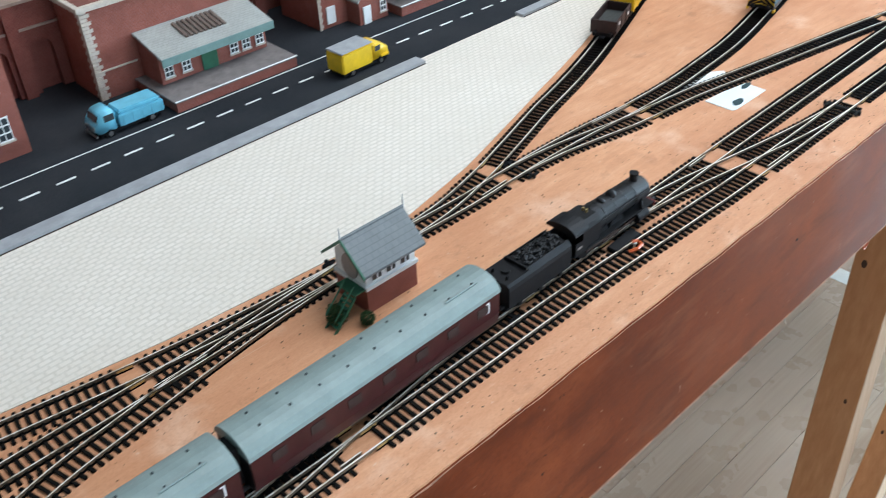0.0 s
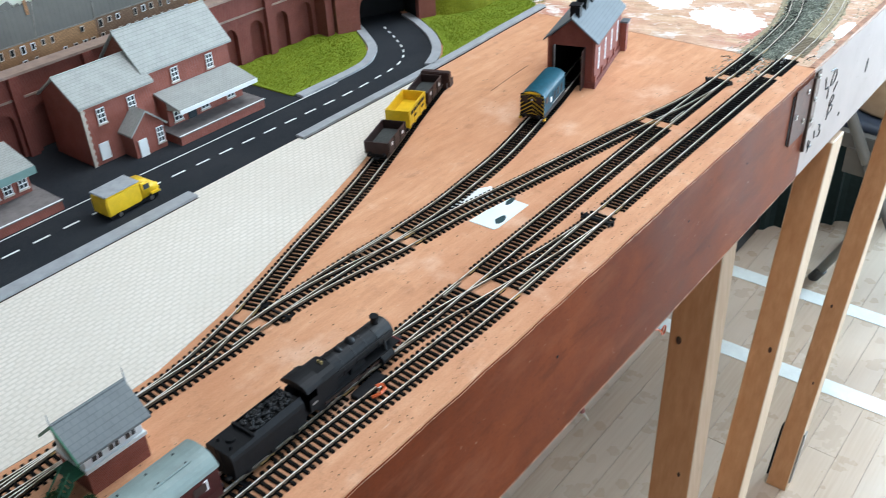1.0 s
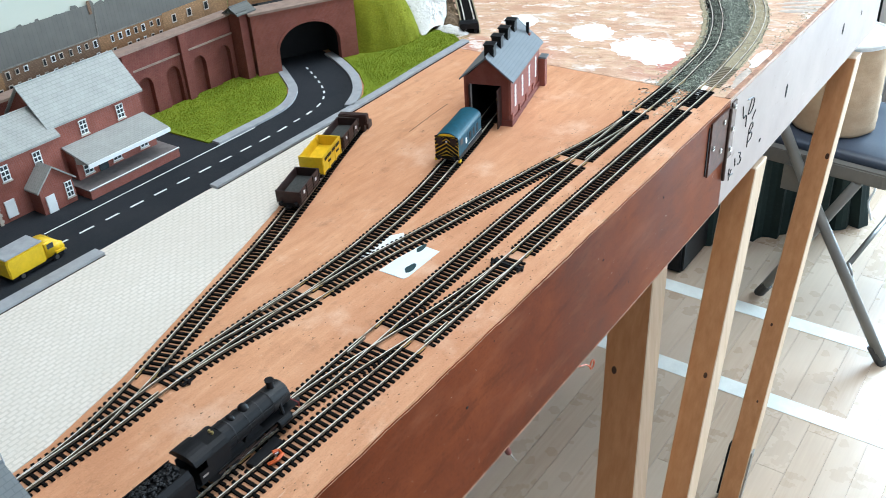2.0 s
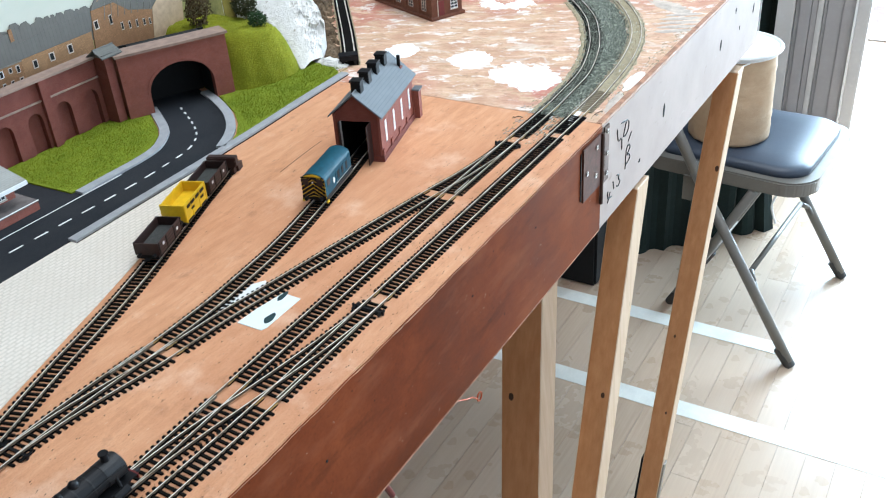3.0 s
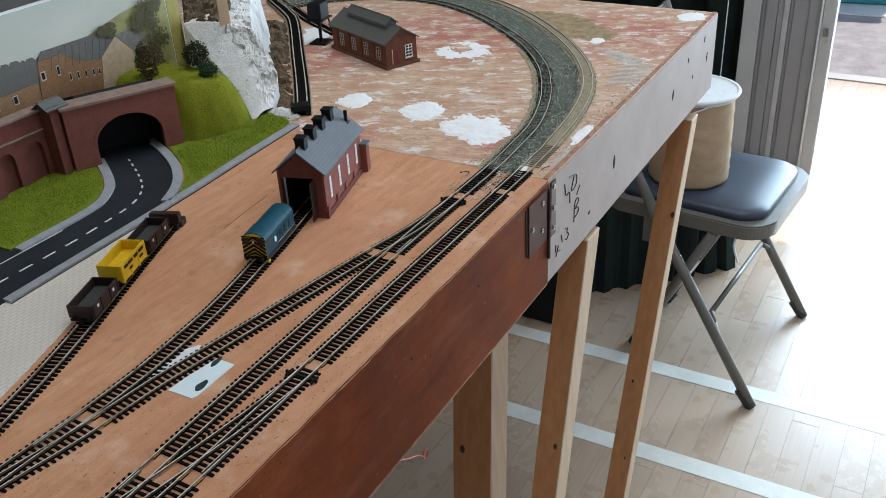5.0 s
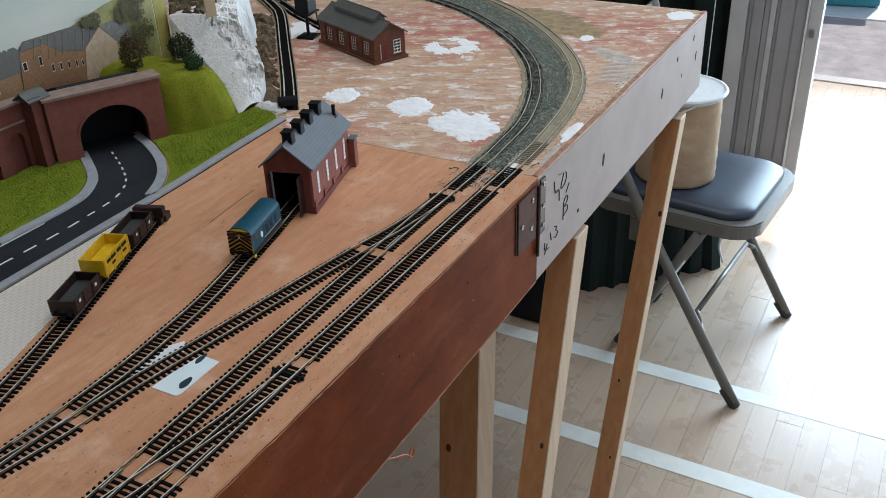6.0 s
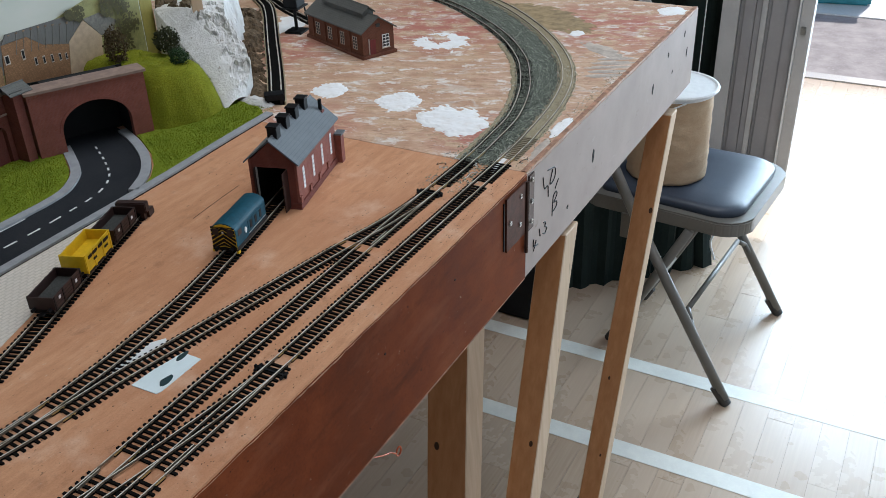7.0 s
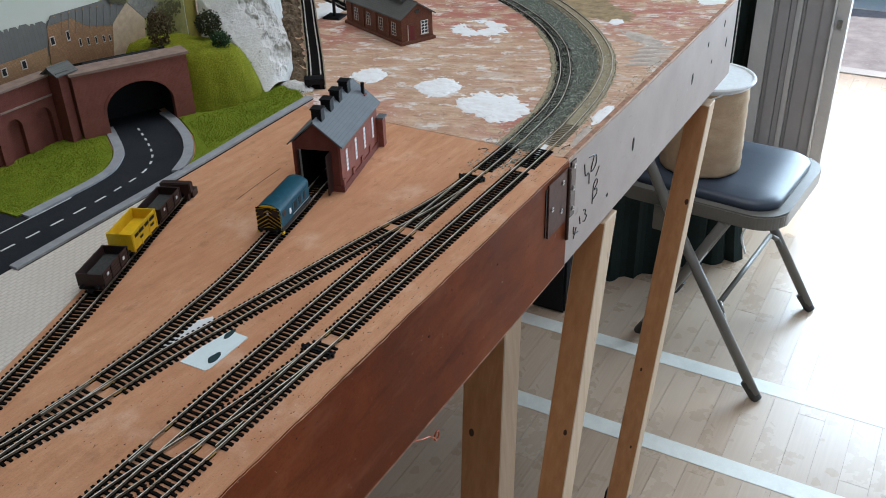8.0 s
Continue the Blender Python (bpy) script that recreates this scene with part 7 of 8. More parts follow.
def coach(at, label):
    ob = thing("coach", label, "railway coach", at, "passenger coaches")
    L, W = 0.0982, 0.0165
    slab("underframe", M_BLACK, -L + 0.002, L - 0.002, -0.013, 0.013, 0.0095, 0.0125, ob)
    for e in (-1, 1):
        bogie = slab("bogie", M_BLACK, e * 0.062 - 0.017, e * 0.062 + 0.017, -0.0115, 0.0115, 0.0065, 0.0100, ob)
        for x in (-0.010, 0.010):
            for s in (-1, 1):
                rod("wheel", M_BLACK, (e * 0.062 + x, s * 0.0072, 0.0106), (e * 0.062 + x, s * 0.0094, 0.0106), 0.0060, bogie, n=12)
    bm = bmesh.new()
    prism(bm, [(-W + 0.001, 0.0125), (W - 0.001, 0.0125), (W, 0.020), (W, 0.0375), (-W, 0.0375), (-W, 0.020)], -L, L, "x")
    part("body", bm, M_MAROON, ob)
    bm = bmesh.new()
    arc = [((W + 0.0006) * math.cos(math.pi * i / 12), 0.0375 + 0.0105 * math.sin(math.pi * i / 12)) for i in range(13)]
    prism(bm, arc, -L - 0.0008, L + 0.0008, "x")
    part("roof", bm, M_ROOF, ob, "grey-green rounded roof")
    for k in range(9):
        x = -L + 0.015 + k * 0.0208
        for s in (-1, 1):
            slab("roof_vent", M_GLAZE, x - 0.0007, x + 0.0007, s * 0.0062 - 0.0006, s * 0.0062 + 0.0006, 0.0465, 0.0480, ob)
    rod("roof_pipe", M_ROOF, (L - 0.040, -0.0075, 0.0475), (L - 0.012, -0.0075, 0.0475), 0.0007, ob, n=6)
    for s in (-1, 1):
        for k in range(7):
            x = -L + 0.018 + k * 0.0271
            slab("window", M_SMOKED, x - 0.0050, x + 0.0050, *(sorted((s * (W - 0.0004), s * (W + 0.0004)))), 0.0265, 0.0335, ob)
        slab("door_strip", M_WHITE, L - 0.0125, L - 0.0095, *(sorted((s * (W - 0.0002), s * (W + 0.0003)))), 0.0260, 0.0345, ob, "white door window")
    for e in (-1, 1):
        slab("end_panel", M_BLACK, *(sorted((e * L, e * (L + 0.0006)))), -W + 0.001, W - 0.001, 0.0125, 0.0400, ob)
        gang = slab("gangway", M_BLACK, *(sorted((e * (L + 0.0006), e * (L + 0.0042)))), -0.0062, 0.0062, 0.0130, 0.0415, ob)
        slab("gangway_door", M_WHITE, *(sorted((e * (L + 0.0042), e * (L + 0.0048)))), -0.0042, 0.0042, 0.0150, 0.0385, gang, "pale gangway door")
        for s in (-1, 1):
            rod("buffer", M_BLACK, (e * L, s * 0.0090, 0.0128), (e * (L + 0.005), s * 0.0090, 0.0128), 0.0018, ob, n=8)
    return ob


for k in range(3):
    coach(on_line(-1.1365 - 0.2035 * k, -0.9365 - 0.2035 * k), "maroon railway coach with grey-green roof behind the tender")

tender = thing("tender", "black six-wheeled tender heaped with coal", "tender", on_line(-0.920, -0.860), "steam locomotive")
slab("frame", M_BLACK, -0.034, 0.034, -0.0112, 0.0112, 0.0090, 0.0128, tender)
wheelset(tender, (-0.022, 0.0, 0.022), 0.0062)
bm = bmesh.new()
prism(bm, [(-0.0136, 0.0128), (0.0136, 0.0128), (0.0136, 0.0272), (0.0130, 0.0298), (0.0112, 0.0316), (-0.0112, 0.0316), (-0.0130, 0.0298), (-0.0136, 0.0272)], -0.0345, 0.0320, "x")
tank = part("tank", bm, M_BLACK, tender)
for s in (-1, 1):
    bm = bmesh.new()
    prism(bm, [(s * 0.0112, 0.0316), (s * 0.0098, 0.0334), (s * 0.0090, 0.0334), (s * 0.0102, 0.0316)], -0.012, 0.0320, "x")
    part("coal_rave", bm, M_BLACK, tank)
    for k in range(3):
        slab("axlebox", M_BLACK, -0.0240 + k * 0.022, -0.0200 + k * 0.022, *(sorted((s * 0.0112, s * 0.0128))), 0.0085, 0.0125, tender)
slab("bulkhead", M_BLACK, -0.0135, -0.0120, -0.0100, 0.0100, 0.0316, 0.0345, tank)
rod("water_filler", M_BLACK, (-0.0235, 0, 0.0316), (-0.0235, 0, 0.0336), 0.0032, tank, n=14)
for y in (-0.0065, 0.0065):
    rod("tank_vent", M_BLACK, (-0.029, y, 0.0316), (-0.029, y, 0.0345), 0.0011, tank, n=8)
for y in (-0.0022, 0.0022):
    rod("ladder_rail", M_BLACK, (-0.0352, y, 0.013), (-0.0352, y, 0.033), 0.0004, tank, n=6)
bm = bmesh.new()
rng = random.Random(5)
for _ in range(150):
    x, y = rng.uniform(-0.010, 0.029), rng.uniform(-0.0082, 0.0082)
    r = rng.uniform(0.0009, 0.0019)
    bmesh.ops.create_icosphere(bm, subdivisions=1, radius=r, matrix=Matrix.Translation((x, y, 0.0318 + 0.0022 * (1 - (y / 0.0085) ** 2) + rng.random() * 0.0008)))
part("coal", bm, M_COAL, tender, "black coal")
for s in (-1, 1):
    rod("buffer", M_BLACK, (-0.0345, s * 0.0080, 0.0118), (-0.0385, s * 0.0080, 0.0118), 0.0017, tender, n=8)

loco = thing("steam_locomotive", "black steam locomotive with rounded boiler and cab", "locomotive", on_line(-0.845, -0.765), "steam locomotive")
slab("running_plate", M_BLACK, -0.0480, 0.0520, -0.0128, 0.0128, 0.0150, 0.0160, loco)
slab("frame", M_BLACK, -0.0470, 0.0500, -0.0056, 0.0056, 0.0070, 0.0150, loco)
slab("buffer_beam", M_RED, 0.0520, 0.0532, -0.0128, 0.0128, 0.0118, 0.0160, loco, "dull red buffer beam")
wheelset(loco, (-0.0300, -0.0110, 0.0080), 0.0094)
wheelset(loco, (0.0280, 0.0420), 0.0050)
rod("boiler", M_BLACK, (-0.0170, 0, 0.0272), (0.0310, 0, 0.0262), 0.0110, loco, n=28, r2=0.0098)
for k, x in enumerate((-0.008, 0.006, 0.019)):
    r = 0.0110 - 0.0012 * (x + 0.017) / 0.048
    rod("boiler_band", M_COAL, (x - 0.0005, 0, 0.0270 - 0.0003 * k), (x + 0.0005, 0, 0.0270 - 0.0003 * k), r + 0.0003, loco, n=28)
smokebox = rod("smokebox", M_COAL, (0.0310, 0, 0.0260), (0.0480, 0, 0.0260), 0.0103, loco, n=28)
rod("smokebox_door", M_COAL, (0.0480, 0, 0.0260), (0.0498, 0, 0.0260), 0.0088, smokebox, n=24, r2=0.0060)
rod("door_dart", M_STEEL, (0.0498, 0, 0.0260), (0.0506, 0, 0.0260), 0.0009, smokebox, n=8)
rod("chimney", M_BLACK, (0.0390, 0, 0.0350), (0.0390, 0, 0.0418), 0.0032, smokebox, n=16, r2=0.0028)
rod("chimney_lip", M_BLACK, (0.0390, 0, 0.0416), (0.0390, 0, 0.0428), 0.0038, smokebox, n=16)
bm = bmesh.new()
bmesh.ops.create_uvsphere(bm, u_segments=16, v_segments=8, radius=1.0, matrix=Matrix.Translation((0.0100, 0, 0.0365)) @ Matrix.Diagonal((0.0042, 0.0042, 0.0045, 1)))
part("dome", bm, M_BLACK, loco, smooth=True)
bm = bmesh.new()
bmesh.ops.create_uvsphere(bm, u_segments=12, v_segments=8, radius=1.0, matrix=Matrix.Translation((-0.0030, 0, 0.0375)) @ Matrix.Diagonal((0.0026, 0.0040, 0.0024, 1)))
part("top_feed", bm, M_BLACK, loco, smooth=True)
for y in (-0.0016, 0.0016):
    rod("safety_valve", M_BRASS, (-0.0215, y, 0.0372), (-0.0215, y, 0.0400), 0.0010, loco, n=8)
bm = bmesh.new()
prism(bm, [(-0.0116, 0.0160), (0.0116, 0.0160), (0.0118, 0.0320), (0.0104, 0.0358), (0.0070, 0.0378), (-0.0070, 0.0378), (-0.0104, 0.0358), (-0.0118, 0.0320)], -0.0330, -0.0170, "x")
part("firebox", bm, M_BLACK, loco)
bm = bmesh.new()
prism(bm, [(-0.0130, 0.0160), (0.0130, 0.0160), (0.0130, 0.0345), (-0.0130, 0.0345)], -0.0350, -0.0332, "x")
for s in (-1, 1):
    box(bm, -0.0470, -0.0350, *(sorted((s * 0.0122, s * 0.0130))), 0.0160, 0.0265)
    box(bm, -0.0390, -0.0350, *(sorted((s * 0.0122, s * 0.0130))), 0.0265, 0.0345)
part("cab", bm, M_BLACK, loco)
bm = bmesh.new()
arc = [(0.0138 * math.cos(math.pi * i / 12), 0.0340 + 0.0062 * math.sin(math.pi * i / 12)) for i in range(13)]
prism(bm, arc, -0.0490, -0.0325, "x")
part("cab_roof", bm, M_BLACK, loco)
for s in (-1, 1):
    bm = bmesh.new()
    tube(bm, (0.0290, s * 0.0118, 0.0108), (0.0420, s * 0.0118, 0.0116), 0.0042, 14)
    part("cylinder", bm, M_BLACK, loco)
    rod("steam_pipe", M_BLACK, (0.0370, s * 0.0085, 0.0270), (0.0370, s * 0.0112, 0.0150), 0.0016, loco, n=8)
    rod("coupling_rod", M_BRONZE, (-0.0300, s * 0.0098, 0.0100), (0.0080, s * 0.0098, 0.0100), 0.0009, loco, n=6)
    rod("connecting_rod", M_BRONZE, (-0.0110, s * 0.0106, 0.0085), (0.0290, s * 0.0112, 0.0108), 0.0008, loco, n=6)
    rod("handrail", M_BLACK, (-0.0150, s * 0.0110, 0.0305), (0.0460, s * 0.0104, 0.0290), 0.0004, loco, n=6)
    slab("nameplate_bar", M_PANE, -0.0450, -0.0400, *(sorted((s * 0.0130, s * 0.0133))), 0.0210, 0.0226, loco, "pale bar of cabside figures")
    rod("buffer", M_BLACK, (0.0532, s * 0.0080, 0.0138), (0.0575, s * 0.0080, 0.0138), 0.0018, loco, n=8)

# ---------------------------------------------------------------- scraps on the boards
card = tagged(sheet("card_scrap", M_CYANPAPER, [(-0.557, 0.139), (-0.5565, 0.110), (-0.552, 0.108), (-0.499, 0.1085), (-0.4985, 0.131), (-0.53, 0.137)], 0.0, 0.0006, at=on_board(0, 0)), "pale blue-white card scrap with dark ink blots under the track", "card")
for x, y, a, b in ((-0.538, 0.115, 0.0085, 0.0042), (-0.503, 0.1275, 0.0085, 0.0030)):
    bm = bmesh.new()
    prism(bm, [(x + a * math.cos(6.28 * i / 18) * (1 + 0.16 * math.sin(i * 0.7)), y + b * math.sin(6.28 * i / 18) * (1 + 0.14 * math.cos(i * 1.05))) for i in range(18)], 0.0006, 0.0008, "z")
    part("ink_blot", bm, M_INK, card, "dark teal ink blot")
tagged(sheet("card_scrap", M_WHITE, [(-0.558, 0.165), (-0.548, 0.1705), (-0.500, 0.1705), (-0.488, 0.162), (-0.498, 0.150), (-0.52, 0.1545)], 0.0, 0.0005, at=on_board(0, 0)), "torn white card scrap between two tracks", "card")
tagged(ribbon("pencil_line", M_EARTH, smoothed([(-0.285, 0.308), (-0.236, 0.313), (-0.19, 0.3165)], 0.01), -0.0004, 0.0004, BT, BT + 0.0003), "thin dark scribed line on the bare board", "line")
clip = thing("wire_clip", "black point motor clip with orange wire on the board", "clip", on_board(-0.793, 0.0555, 4))
slab("block", M_BLACK, -0.020, 0.012, -0.0055, 0.0045, 0, 0.0045, clip, bevel=0.0006)
bm = bmesh.new()
pts = [(-0.012, -0.010, 0.002), (-0.006, -0.014, 0.0035), (0.001, -0.013, 0.003), (0.003, -0.008, 0.003), (-0.002, -0.006, 0.004)]
hose(bm, pts, 0.0015, 6)
part("wire", bm, M_ORANGE, clip, "orange wire loop")
slab("ferrule", M_WHITE, -0.0015, 0.0015, -0.0090, -0.0060, 0, 0.003, clip)
rng = random.Random(77)
bm = bmesh.new()
for _ in range(1100):
    x = rng.uniform(-1.3, -0.02)
    y = rng.choice((rng.uniform(0.004, 0.020), rng.uniform(0.05, 0.06), rng.uniform(0.10, 0.16), rng.uniform(0.2, 0.40)))
    if x < -0.55 and y > 0.185:
        continue
    r = rng.uniform(0.0003, 0.0010)
    vs = [bm.verts.new((x + r * a, y + r * b, r * c)) for a, b, c in ((1.4, 0.1, 0), (-0.4, 1, 0), (-1, -0.7, 0), (0, 0, 0.7))]
    for f in ((0, 1, 3), (1, 2, 3), (2, 0, 3)):
        bm.faces.new([vs[k] for k in f])
tagged(mesh("crumbs", bm, M_EARTH, at=on_board(0, 0)), "scattered brown crumbs and chips on the bare board", "debris", "", "stuff")

rng = random.Random(31)
tangle = thing("wire_tangle", "tangle of thin pale wires lying over the board joint", "wires", on_board(0, 0))
for k in range(9):
    x, y = rng.uniform(-0.07, 0.03), rng.choice((rng.uniform(0.095, 0.125), rng.uniform(0.052, 0.066), rng.uniform(0.012, 0.022)))
    a, r = rng.uniform(0, 6.28), rng.uniform(0.006, 0.014)
    bm = bmesh.new()
    pts = [Vector((x + 0.5 * r * math.cos(a) * (i - 5) / 2.5 + 0.002 * math.sin(1.1 * i + k), y + 0.3 * r * math.sin(a) * (i - 5) / 2.5 + 0.0025 * math.cos(0.9 * i + 2 * k), 0.0007 + 0.0022 * abs(math.sin(0.5 * i + k)))) for i in range(11)]
    hose(bm, pts, 0.00045, 5)
    part("wire", bm, (M_STEEL, M_WHITE, M_BLACK)[k % 3], tangle)

# ---------------------------------------------------------------- under and beyond the boards
def cable(name, mat, pts, r, label, category):
    bm = bmesh.new()
    hose(bm, pts, r)
    return tagged(mesh(name, bm, mat), label, category)


probe = thing("test_probe", "dark red test probe with bright tip hanging on a cable", "probe", pose(0, 0, BT))
rod("grip", M_RED, (-0.482, 0.053, -0.235), (-0.466, 0.053, -0.272), 0.0040, probe)
bm = bmesh.new()
hose(bm, smoothed([(-0.495, 0.075, -0.010), (-0.494, 0.072, -0.12), (-0.490, 0.060, -0.20), (-0.482, 0.053, -0.236)], 0.01), 0.0012)
part("lead", bm, M_BLACK, probe)
rod("tip", M_STEEL, (-0.466, 0.053, -0.272), (-0.449, 0.053, -0.300), 0.0016, probe, r2=0.0006)
cable("copper_wire", M_ORANGE, [(-0.335, 0.05, BT - 0.008), (-0.332, 0.05, BT - 0.15), (-0.332, 0.05, BT - 0.238), (-0.300, 0.05, BT - 0.260), (-0.283, 0.05, BT - 0.269), *[(-0.2655 + 0.0055 * math.cos(math.pi + k * 0.55), 0.05, BT - 0.281 + 0.0065 * math.sin(math.pi + k * 0.55)) for k in range(12)]], 0.0011, "bent copper wire hanging under the board", "wire")
crate = thing("equipment_case", "black equipment case on the floor beneath the layout", "case", pose(1.168, 0.457, 0))
slab("body", M_BLACK, 0.0, 0.30, 0.0, 0.55, 0, 0.30, crate, bevel=0.008)
slab("lid", M_BLACK, -0.006, 0.306, -0.006, 0.556, 0.302, 0.34, crate, bevel=0.008)
bundle = thing("cloth_bundle", "black-green cloth bundle heaped on the floor behind the chair", "cloth", pose(1.551, 0.204, 0, 0, 0, -47))
bm = bmesh.new()
pts = [(-0.36 + 0.02 * i, 0.04 + 0.012 * math.sin(i * 1.7) + 0.006 * math.sin(i * 3.1)) for i in range(31)]
prism(bm, [*pts, (0.24, 0.20), (-0.36, 0.20)], 0.0, 0.44, "z")
for q in bm.verts:
    if q.co.z > 0.1 and q.co.x > 0.1:
        q.co.x -= 0.07 * (q.co.x - 0.1) / 0.14
part("folds", bm, M_CURTAIN, bundle)
bm = bmesh.new()
hose(bm, smoothed([(0.200, 0.030, 0.20), (0.222, 0.022, 0.15), (0.212, 0.024, 0.10), (0.236, 0.026, 0.03)], 0.01), 0.004, 6)
part("cord", bm, M_WHITE, bundle, "thin white drawstring")


def folding_chair(at, label):
    """A metal folding chair that faces -y; its seat's middle is over the origin."""
    ob = thing("folding_chair", label, "chair", at)
    bm = bmesh.new()
    w, d0, d1 = 0.208, -0.178, 0.20
    def outline(g):
        pts = []
        for cx, cy, r, a0 in ((w - 0.055 + g, d1 - 0.03 + g, 0.03, 0), (-w + 0.055 - g, d1 - 0.03 + g, 0.03, 90), (-w + 0.07 - g, d0 + 0.07 - g, 0.07, 180), (w - 0.07 + g, d0 + 0.07 - g, 0.07, 270)):
            pts += [(cx + r * math.cos(radians(a0 + k * 15)), cy + r * math.sin(radians(a0 + k * 15))) for k in range(7)]
        return [(x * (1 - 0.3 * (d1 - y)), y) for x, y in pts]
    prism(bm, outline(0.009), 0.408, 0.442, "z")
    soften(bm, 0.006, 2)
    part("seat_pan", bm, M_CHAIR, ob, "beige enamelled seat pan")
    bm = bmesh.new()
    rings = []
    for g, z in ((-0.018, 0.438), (-0.016, 0.452), (-0.022, 0.4585), (-0.038, 0.4625), (-0.10, 0.4640)):
        rings.append([bm.verts.new((*p, z)) for p in [(x * (1 + g / w), y * (1 + g / 0.2)) for x, y in outline(0)]])
    for a, b in zip(rings, rings[1:]):
        n = len(a)
        for i in range(n):
            bm.faces.new((a[i], a[(i + 1) % n], b[(i + 1) % n], b[i]))
    bm.faces.new(rings[-1])
    bm.faces.new(rings[0][::-1])
    part("cushion", bm, M_VINYL, ob, "padded slate blue vinyl cushion", True)

    def pipe(name, pts, r, label=""):
        bm = bmesh.new()
        line = [Vector(p) for p in pts]
        for a, b in zip(line, line[1:]):
            tube(bm, a, b, r, 12)
        for p in line[1:-1]:
            bmesh.ops.create_icosphere(bm, subdivisions=2, radius=r, matrix=Matrix.Translation(p))
        return part(name, bm, M_CHAIR, ob, label, True)

    for s in (-1, 1):
        f = pipe("front_leg", [(s * 0.228, -0.206, 0.012), (s * 0.226, 0.045, 0.40), (s * 0.222, 0.20, 0.66), (s * 0.20, 0.245, 0.80)], 0.0125)
        rod("foot_cap", M_RUBBER, (s * 0.2282, -0.213, 0.0), (s * 0.2280, -0.180, 0.040), 0.0136, f, n=12)
        r = pipe("rear_leg", [(s * 0.118, 0.140, 0.012), (s * 0.190, -0.06, 0.405)], 0.0115)
        rod("foot_cap", M_RUBBER, (s * 0.1170, 0.146, 0.0), (s * 0.1225, 0.124, 0.038), 0.0135, r, n=12)
        slab("hinge_plate", M_CHAIR, s * 0.213 - 0.003, s * 0.213 + 0.003, 0.03, 0.10, 0.36, 0.42, ob)
    pipe("front_stretcher", [(-0.226, -0.118, 0.150), (-0.212, -0.095, 0.190), (-0.192, -0.080, 0.205), (0.192, -0.080, 0.205), (0.212, -0.095, 0.190), (0.226, -0.118, 0.150)], 0.0065)
    pipe("rear_stretcher", [(-0.142, 0.071, 0.140), (0.142, 0.071, 0.140)], 0.007)
    bm = bmesh.new()
    box(bm, -0.20, 0.20, 0.238, 0.252, 0.62, 0.80)
    soften(bm, 0.005, 2)
    part("backrest", bm, M_CHAIR, ob)
    return ob


folding_chair(pose(1.307, 0.056, 0, 0, 0, -5) @ Matrix.Diagonal((1.1, 1.1, 1.155, 1)), "beige metal folding chair with slate blue padded seat")

drum = thing("paper_drum", "brown paper-covered drum with white rim standing on the chair", "drum", pose(1.276, 0.130, 0.5405) @ Matrix.Diagonal((1.0, 1.0, 0.915, 1)))
R = 0.107
bm = bmesh.new()
rows = []
for k in range(31):
    f = k / 30
    row = []
    for i in range(48):
        a = 6.2832 * i / 48
        r = R * (0.995 - 0.045 * f) + 0.003 * noise.noise(Vector((math.cos(a) * 4, math.sin(a) * 4, f * 9))) + 0.002 * noise.noise(Vector((math.cos(a) * 12, math.sin(a) * 12, f * 30)))
        row.append(bm.verts.new((r * math.cos(a), r * math.sin(a), 0.250 * f)))
    rows.append(row)
for a, b in zip(rows, rows[1:]):
    for i in range(48):
        bm.faces.new((a[i], a[(i + 1) % 48], b[(i + 1) % 48], b[i]))
bm.faces.new(rows[0][::-1]), bm.faces.new(rows[-1])
part("wrapped_body", bm, M_PAPER, drum, "crinkled brown paper wrapping", True)
bm = bmesh.new()
tube(bm, (0, 0, 0.248), (0, 0, 0.262), R * 0.985, 48)
part("white_band", bm, M_WHITE, drum, "white plastic band")
bm = bmesh.new()
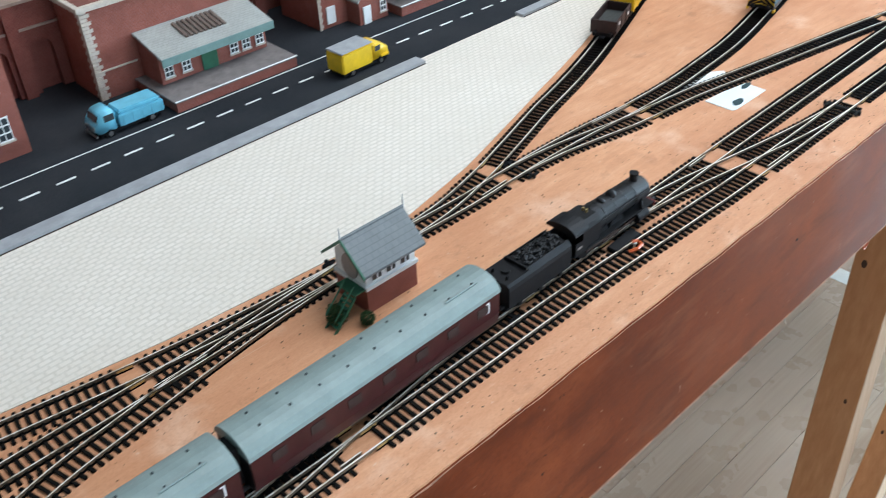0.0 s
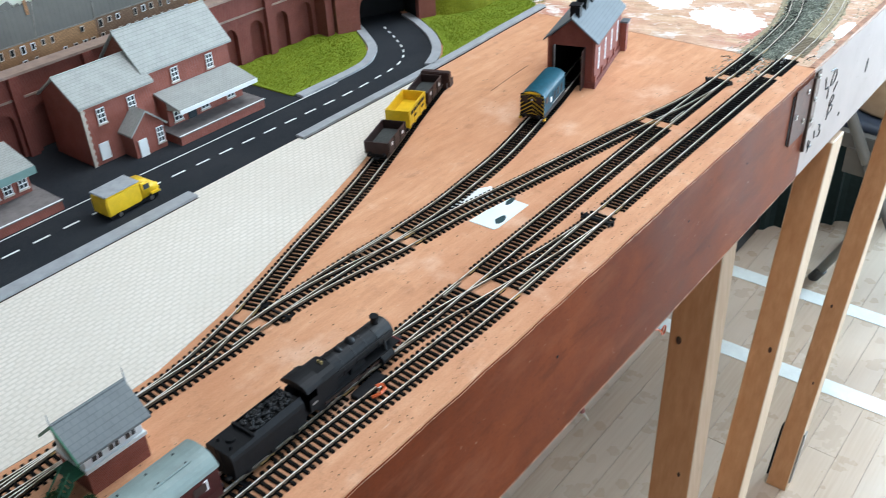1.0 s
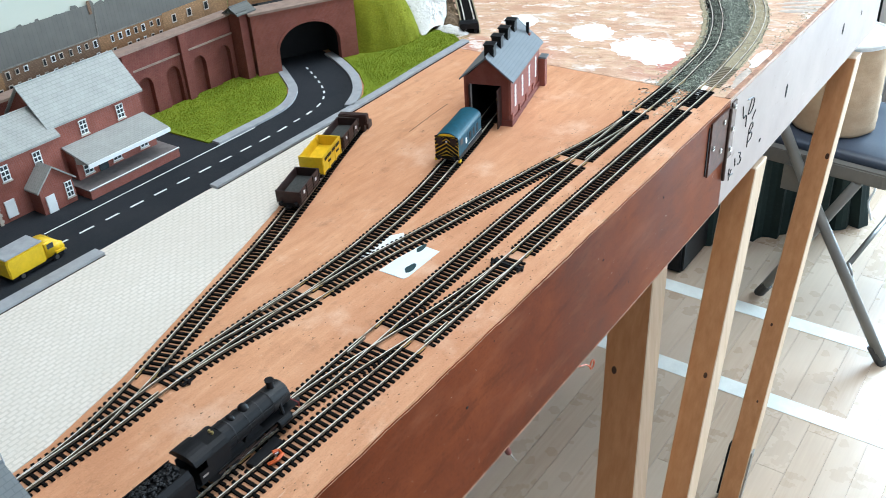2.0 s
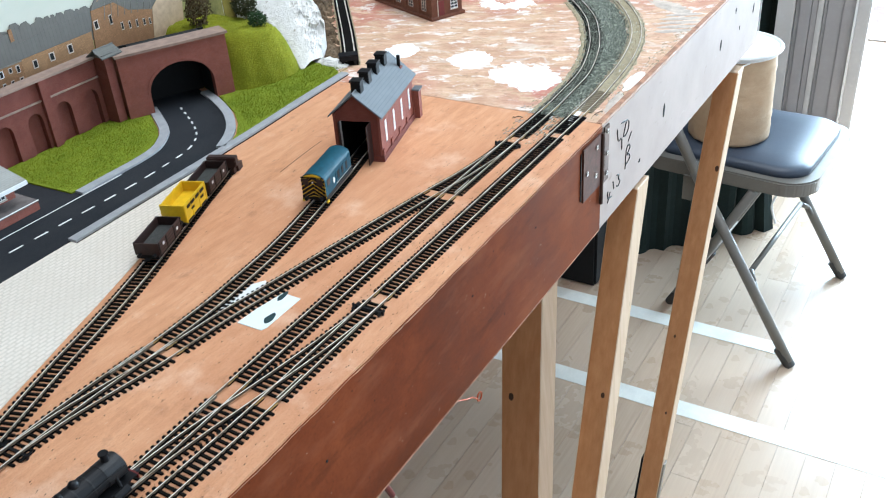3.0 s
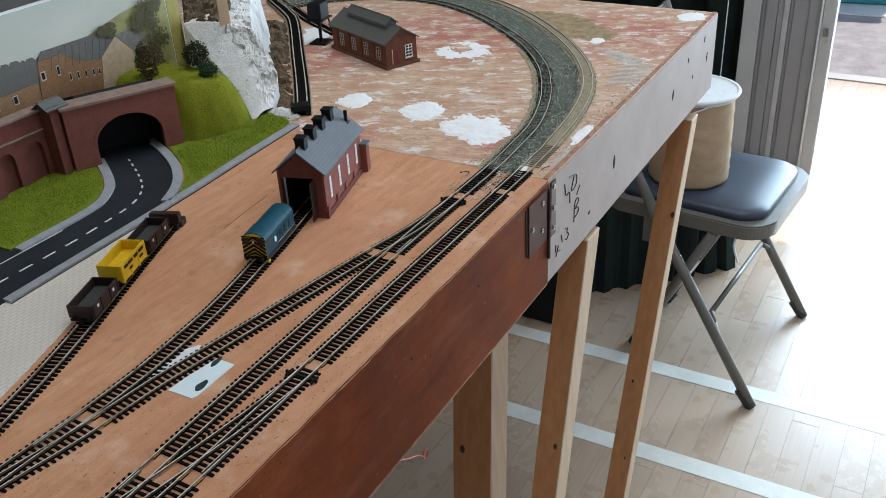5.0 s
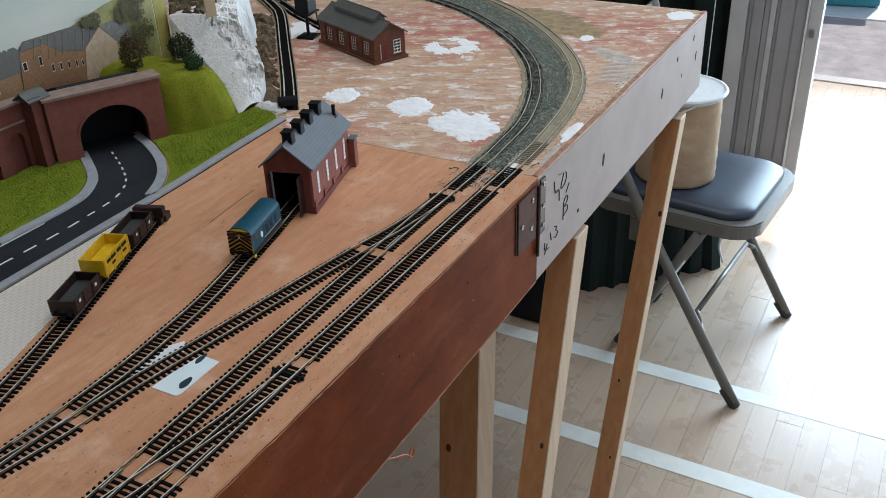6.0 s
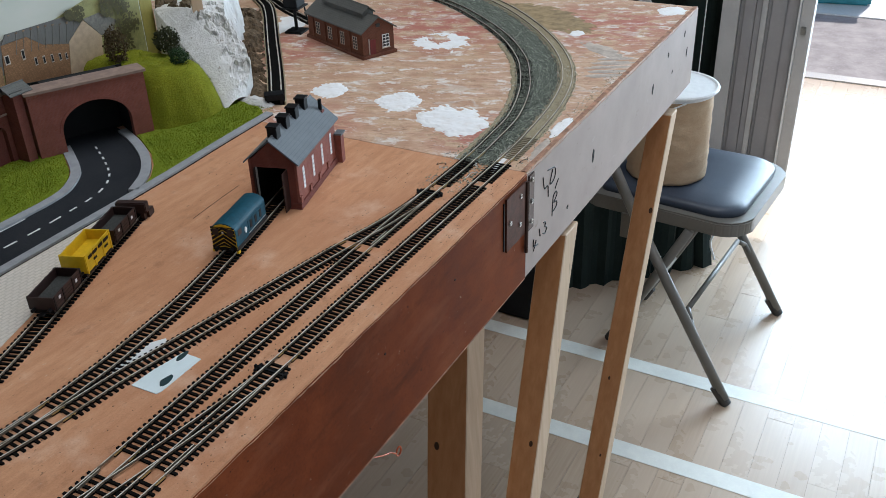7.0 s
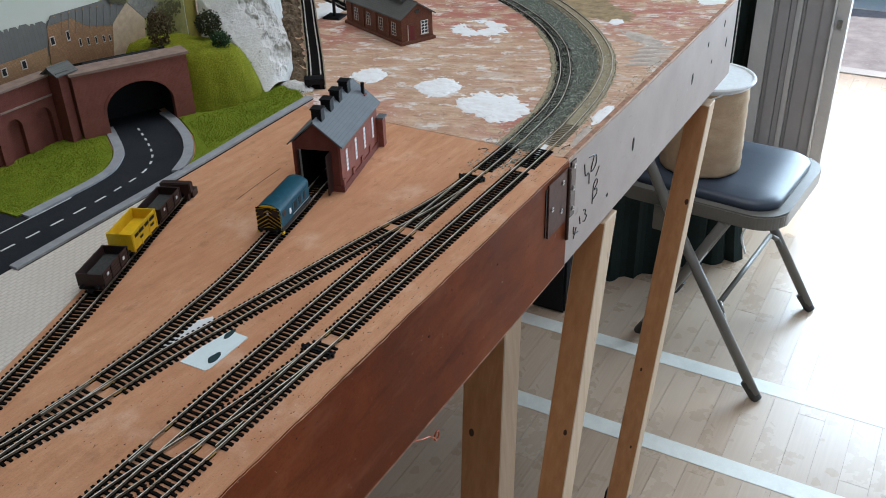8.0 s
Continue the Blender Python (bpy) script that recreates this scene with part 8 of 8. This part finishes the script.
hose(bm, [(R * 1.02 * math.cos(6.2832 * i / 48), R * 1.02 * math.sin(6.2832 * i / 48), 0.262) for i in range(49)], 0.0062, 8)
part("rolled_rim", bm, M_WHITE, drum)
bm = bmesh.new()
tube(bm, (0, 0, 0.2621), (0, 0, 0.2645), R * 0.985, 48)
part("lid", bm, M_WHITE, drum, "pale translucent lid")
bm = bmesh.new()
hose(bm, [(R * 1.015 * math.cos(0.1 + 0.09 * i), R * 1.015 * math.sin(0.1 + 0.09 * i), 0.25 - 0.06 * math.sin(math.pi * i / 40)) for i in range(41)], 0.0022, 6)
part("handle", bm, M_WHITE, drum, "thin white bail handle")

# ---------------------------------------------------------------- floor planks
PW, PL = 0.0665, 0.92
bm = bmesh.new()
box(bm, 0, PL - 0.0008, 0, PW - 0.0008, -0.012, 0.0)
bmesh.ops.recalc_face_normals(bm, faces=bm.faces)
plank = bpy.data.meshes.new("plank")
bm.to_mesh(plank)
bm.free()
plank.materials.append(M_FLOOR)
floor_ob = bpy.data.objects["floor"]
rng = random.Random(4)
verts, faces = [], []
for j in range(90):
    y = -2.99 + j * PW
    x = -4.0 + (0.05 - rng.random() * 0.9)
    while x < 3.79:
        a, b = max(x, -3.995), min(x + PL, 3.795)
        dz = rng.uniform(-0.0004, 0)
        if b - a > 0.03:
            if -0.5 < b and x < 3.4 and -1.25 < y < 1.7:
                ob = new("plank", plank)
                ob.parent = floor_ob
                ob.matrix_basis = Matrix.Translation((a, y, dz)) @ Matrix.Diagonal(((b - a) / PL, 1, 1, 1))
            else:
                k = len(verts)
                verts += [(u, v, w) for w in (-0.012, dz) for u, v in ((a, y), (b - 0.0008, y), (b - 0.0008, y + PW - 0.0008), (a, y + PW - 0.0008))]
                faces += [tuple(k + i for i in f) for f in ((4, 5, 6, 7), (0, 1, 5, 4), (1, 2, 6, 5), (2, 3, 7, 6), (3, 0, 4, 7))]
        x += PL
me = bpy.data.meshes.new("far_planks")
me.from_pydata(verts, [], faces)
me.materials.append(M_FLOOR)
rest = new("far_planks", me)
rest.parent = floor_ob
tagged(rest, "pale varnished floorboards further off", "", "", "stuff")
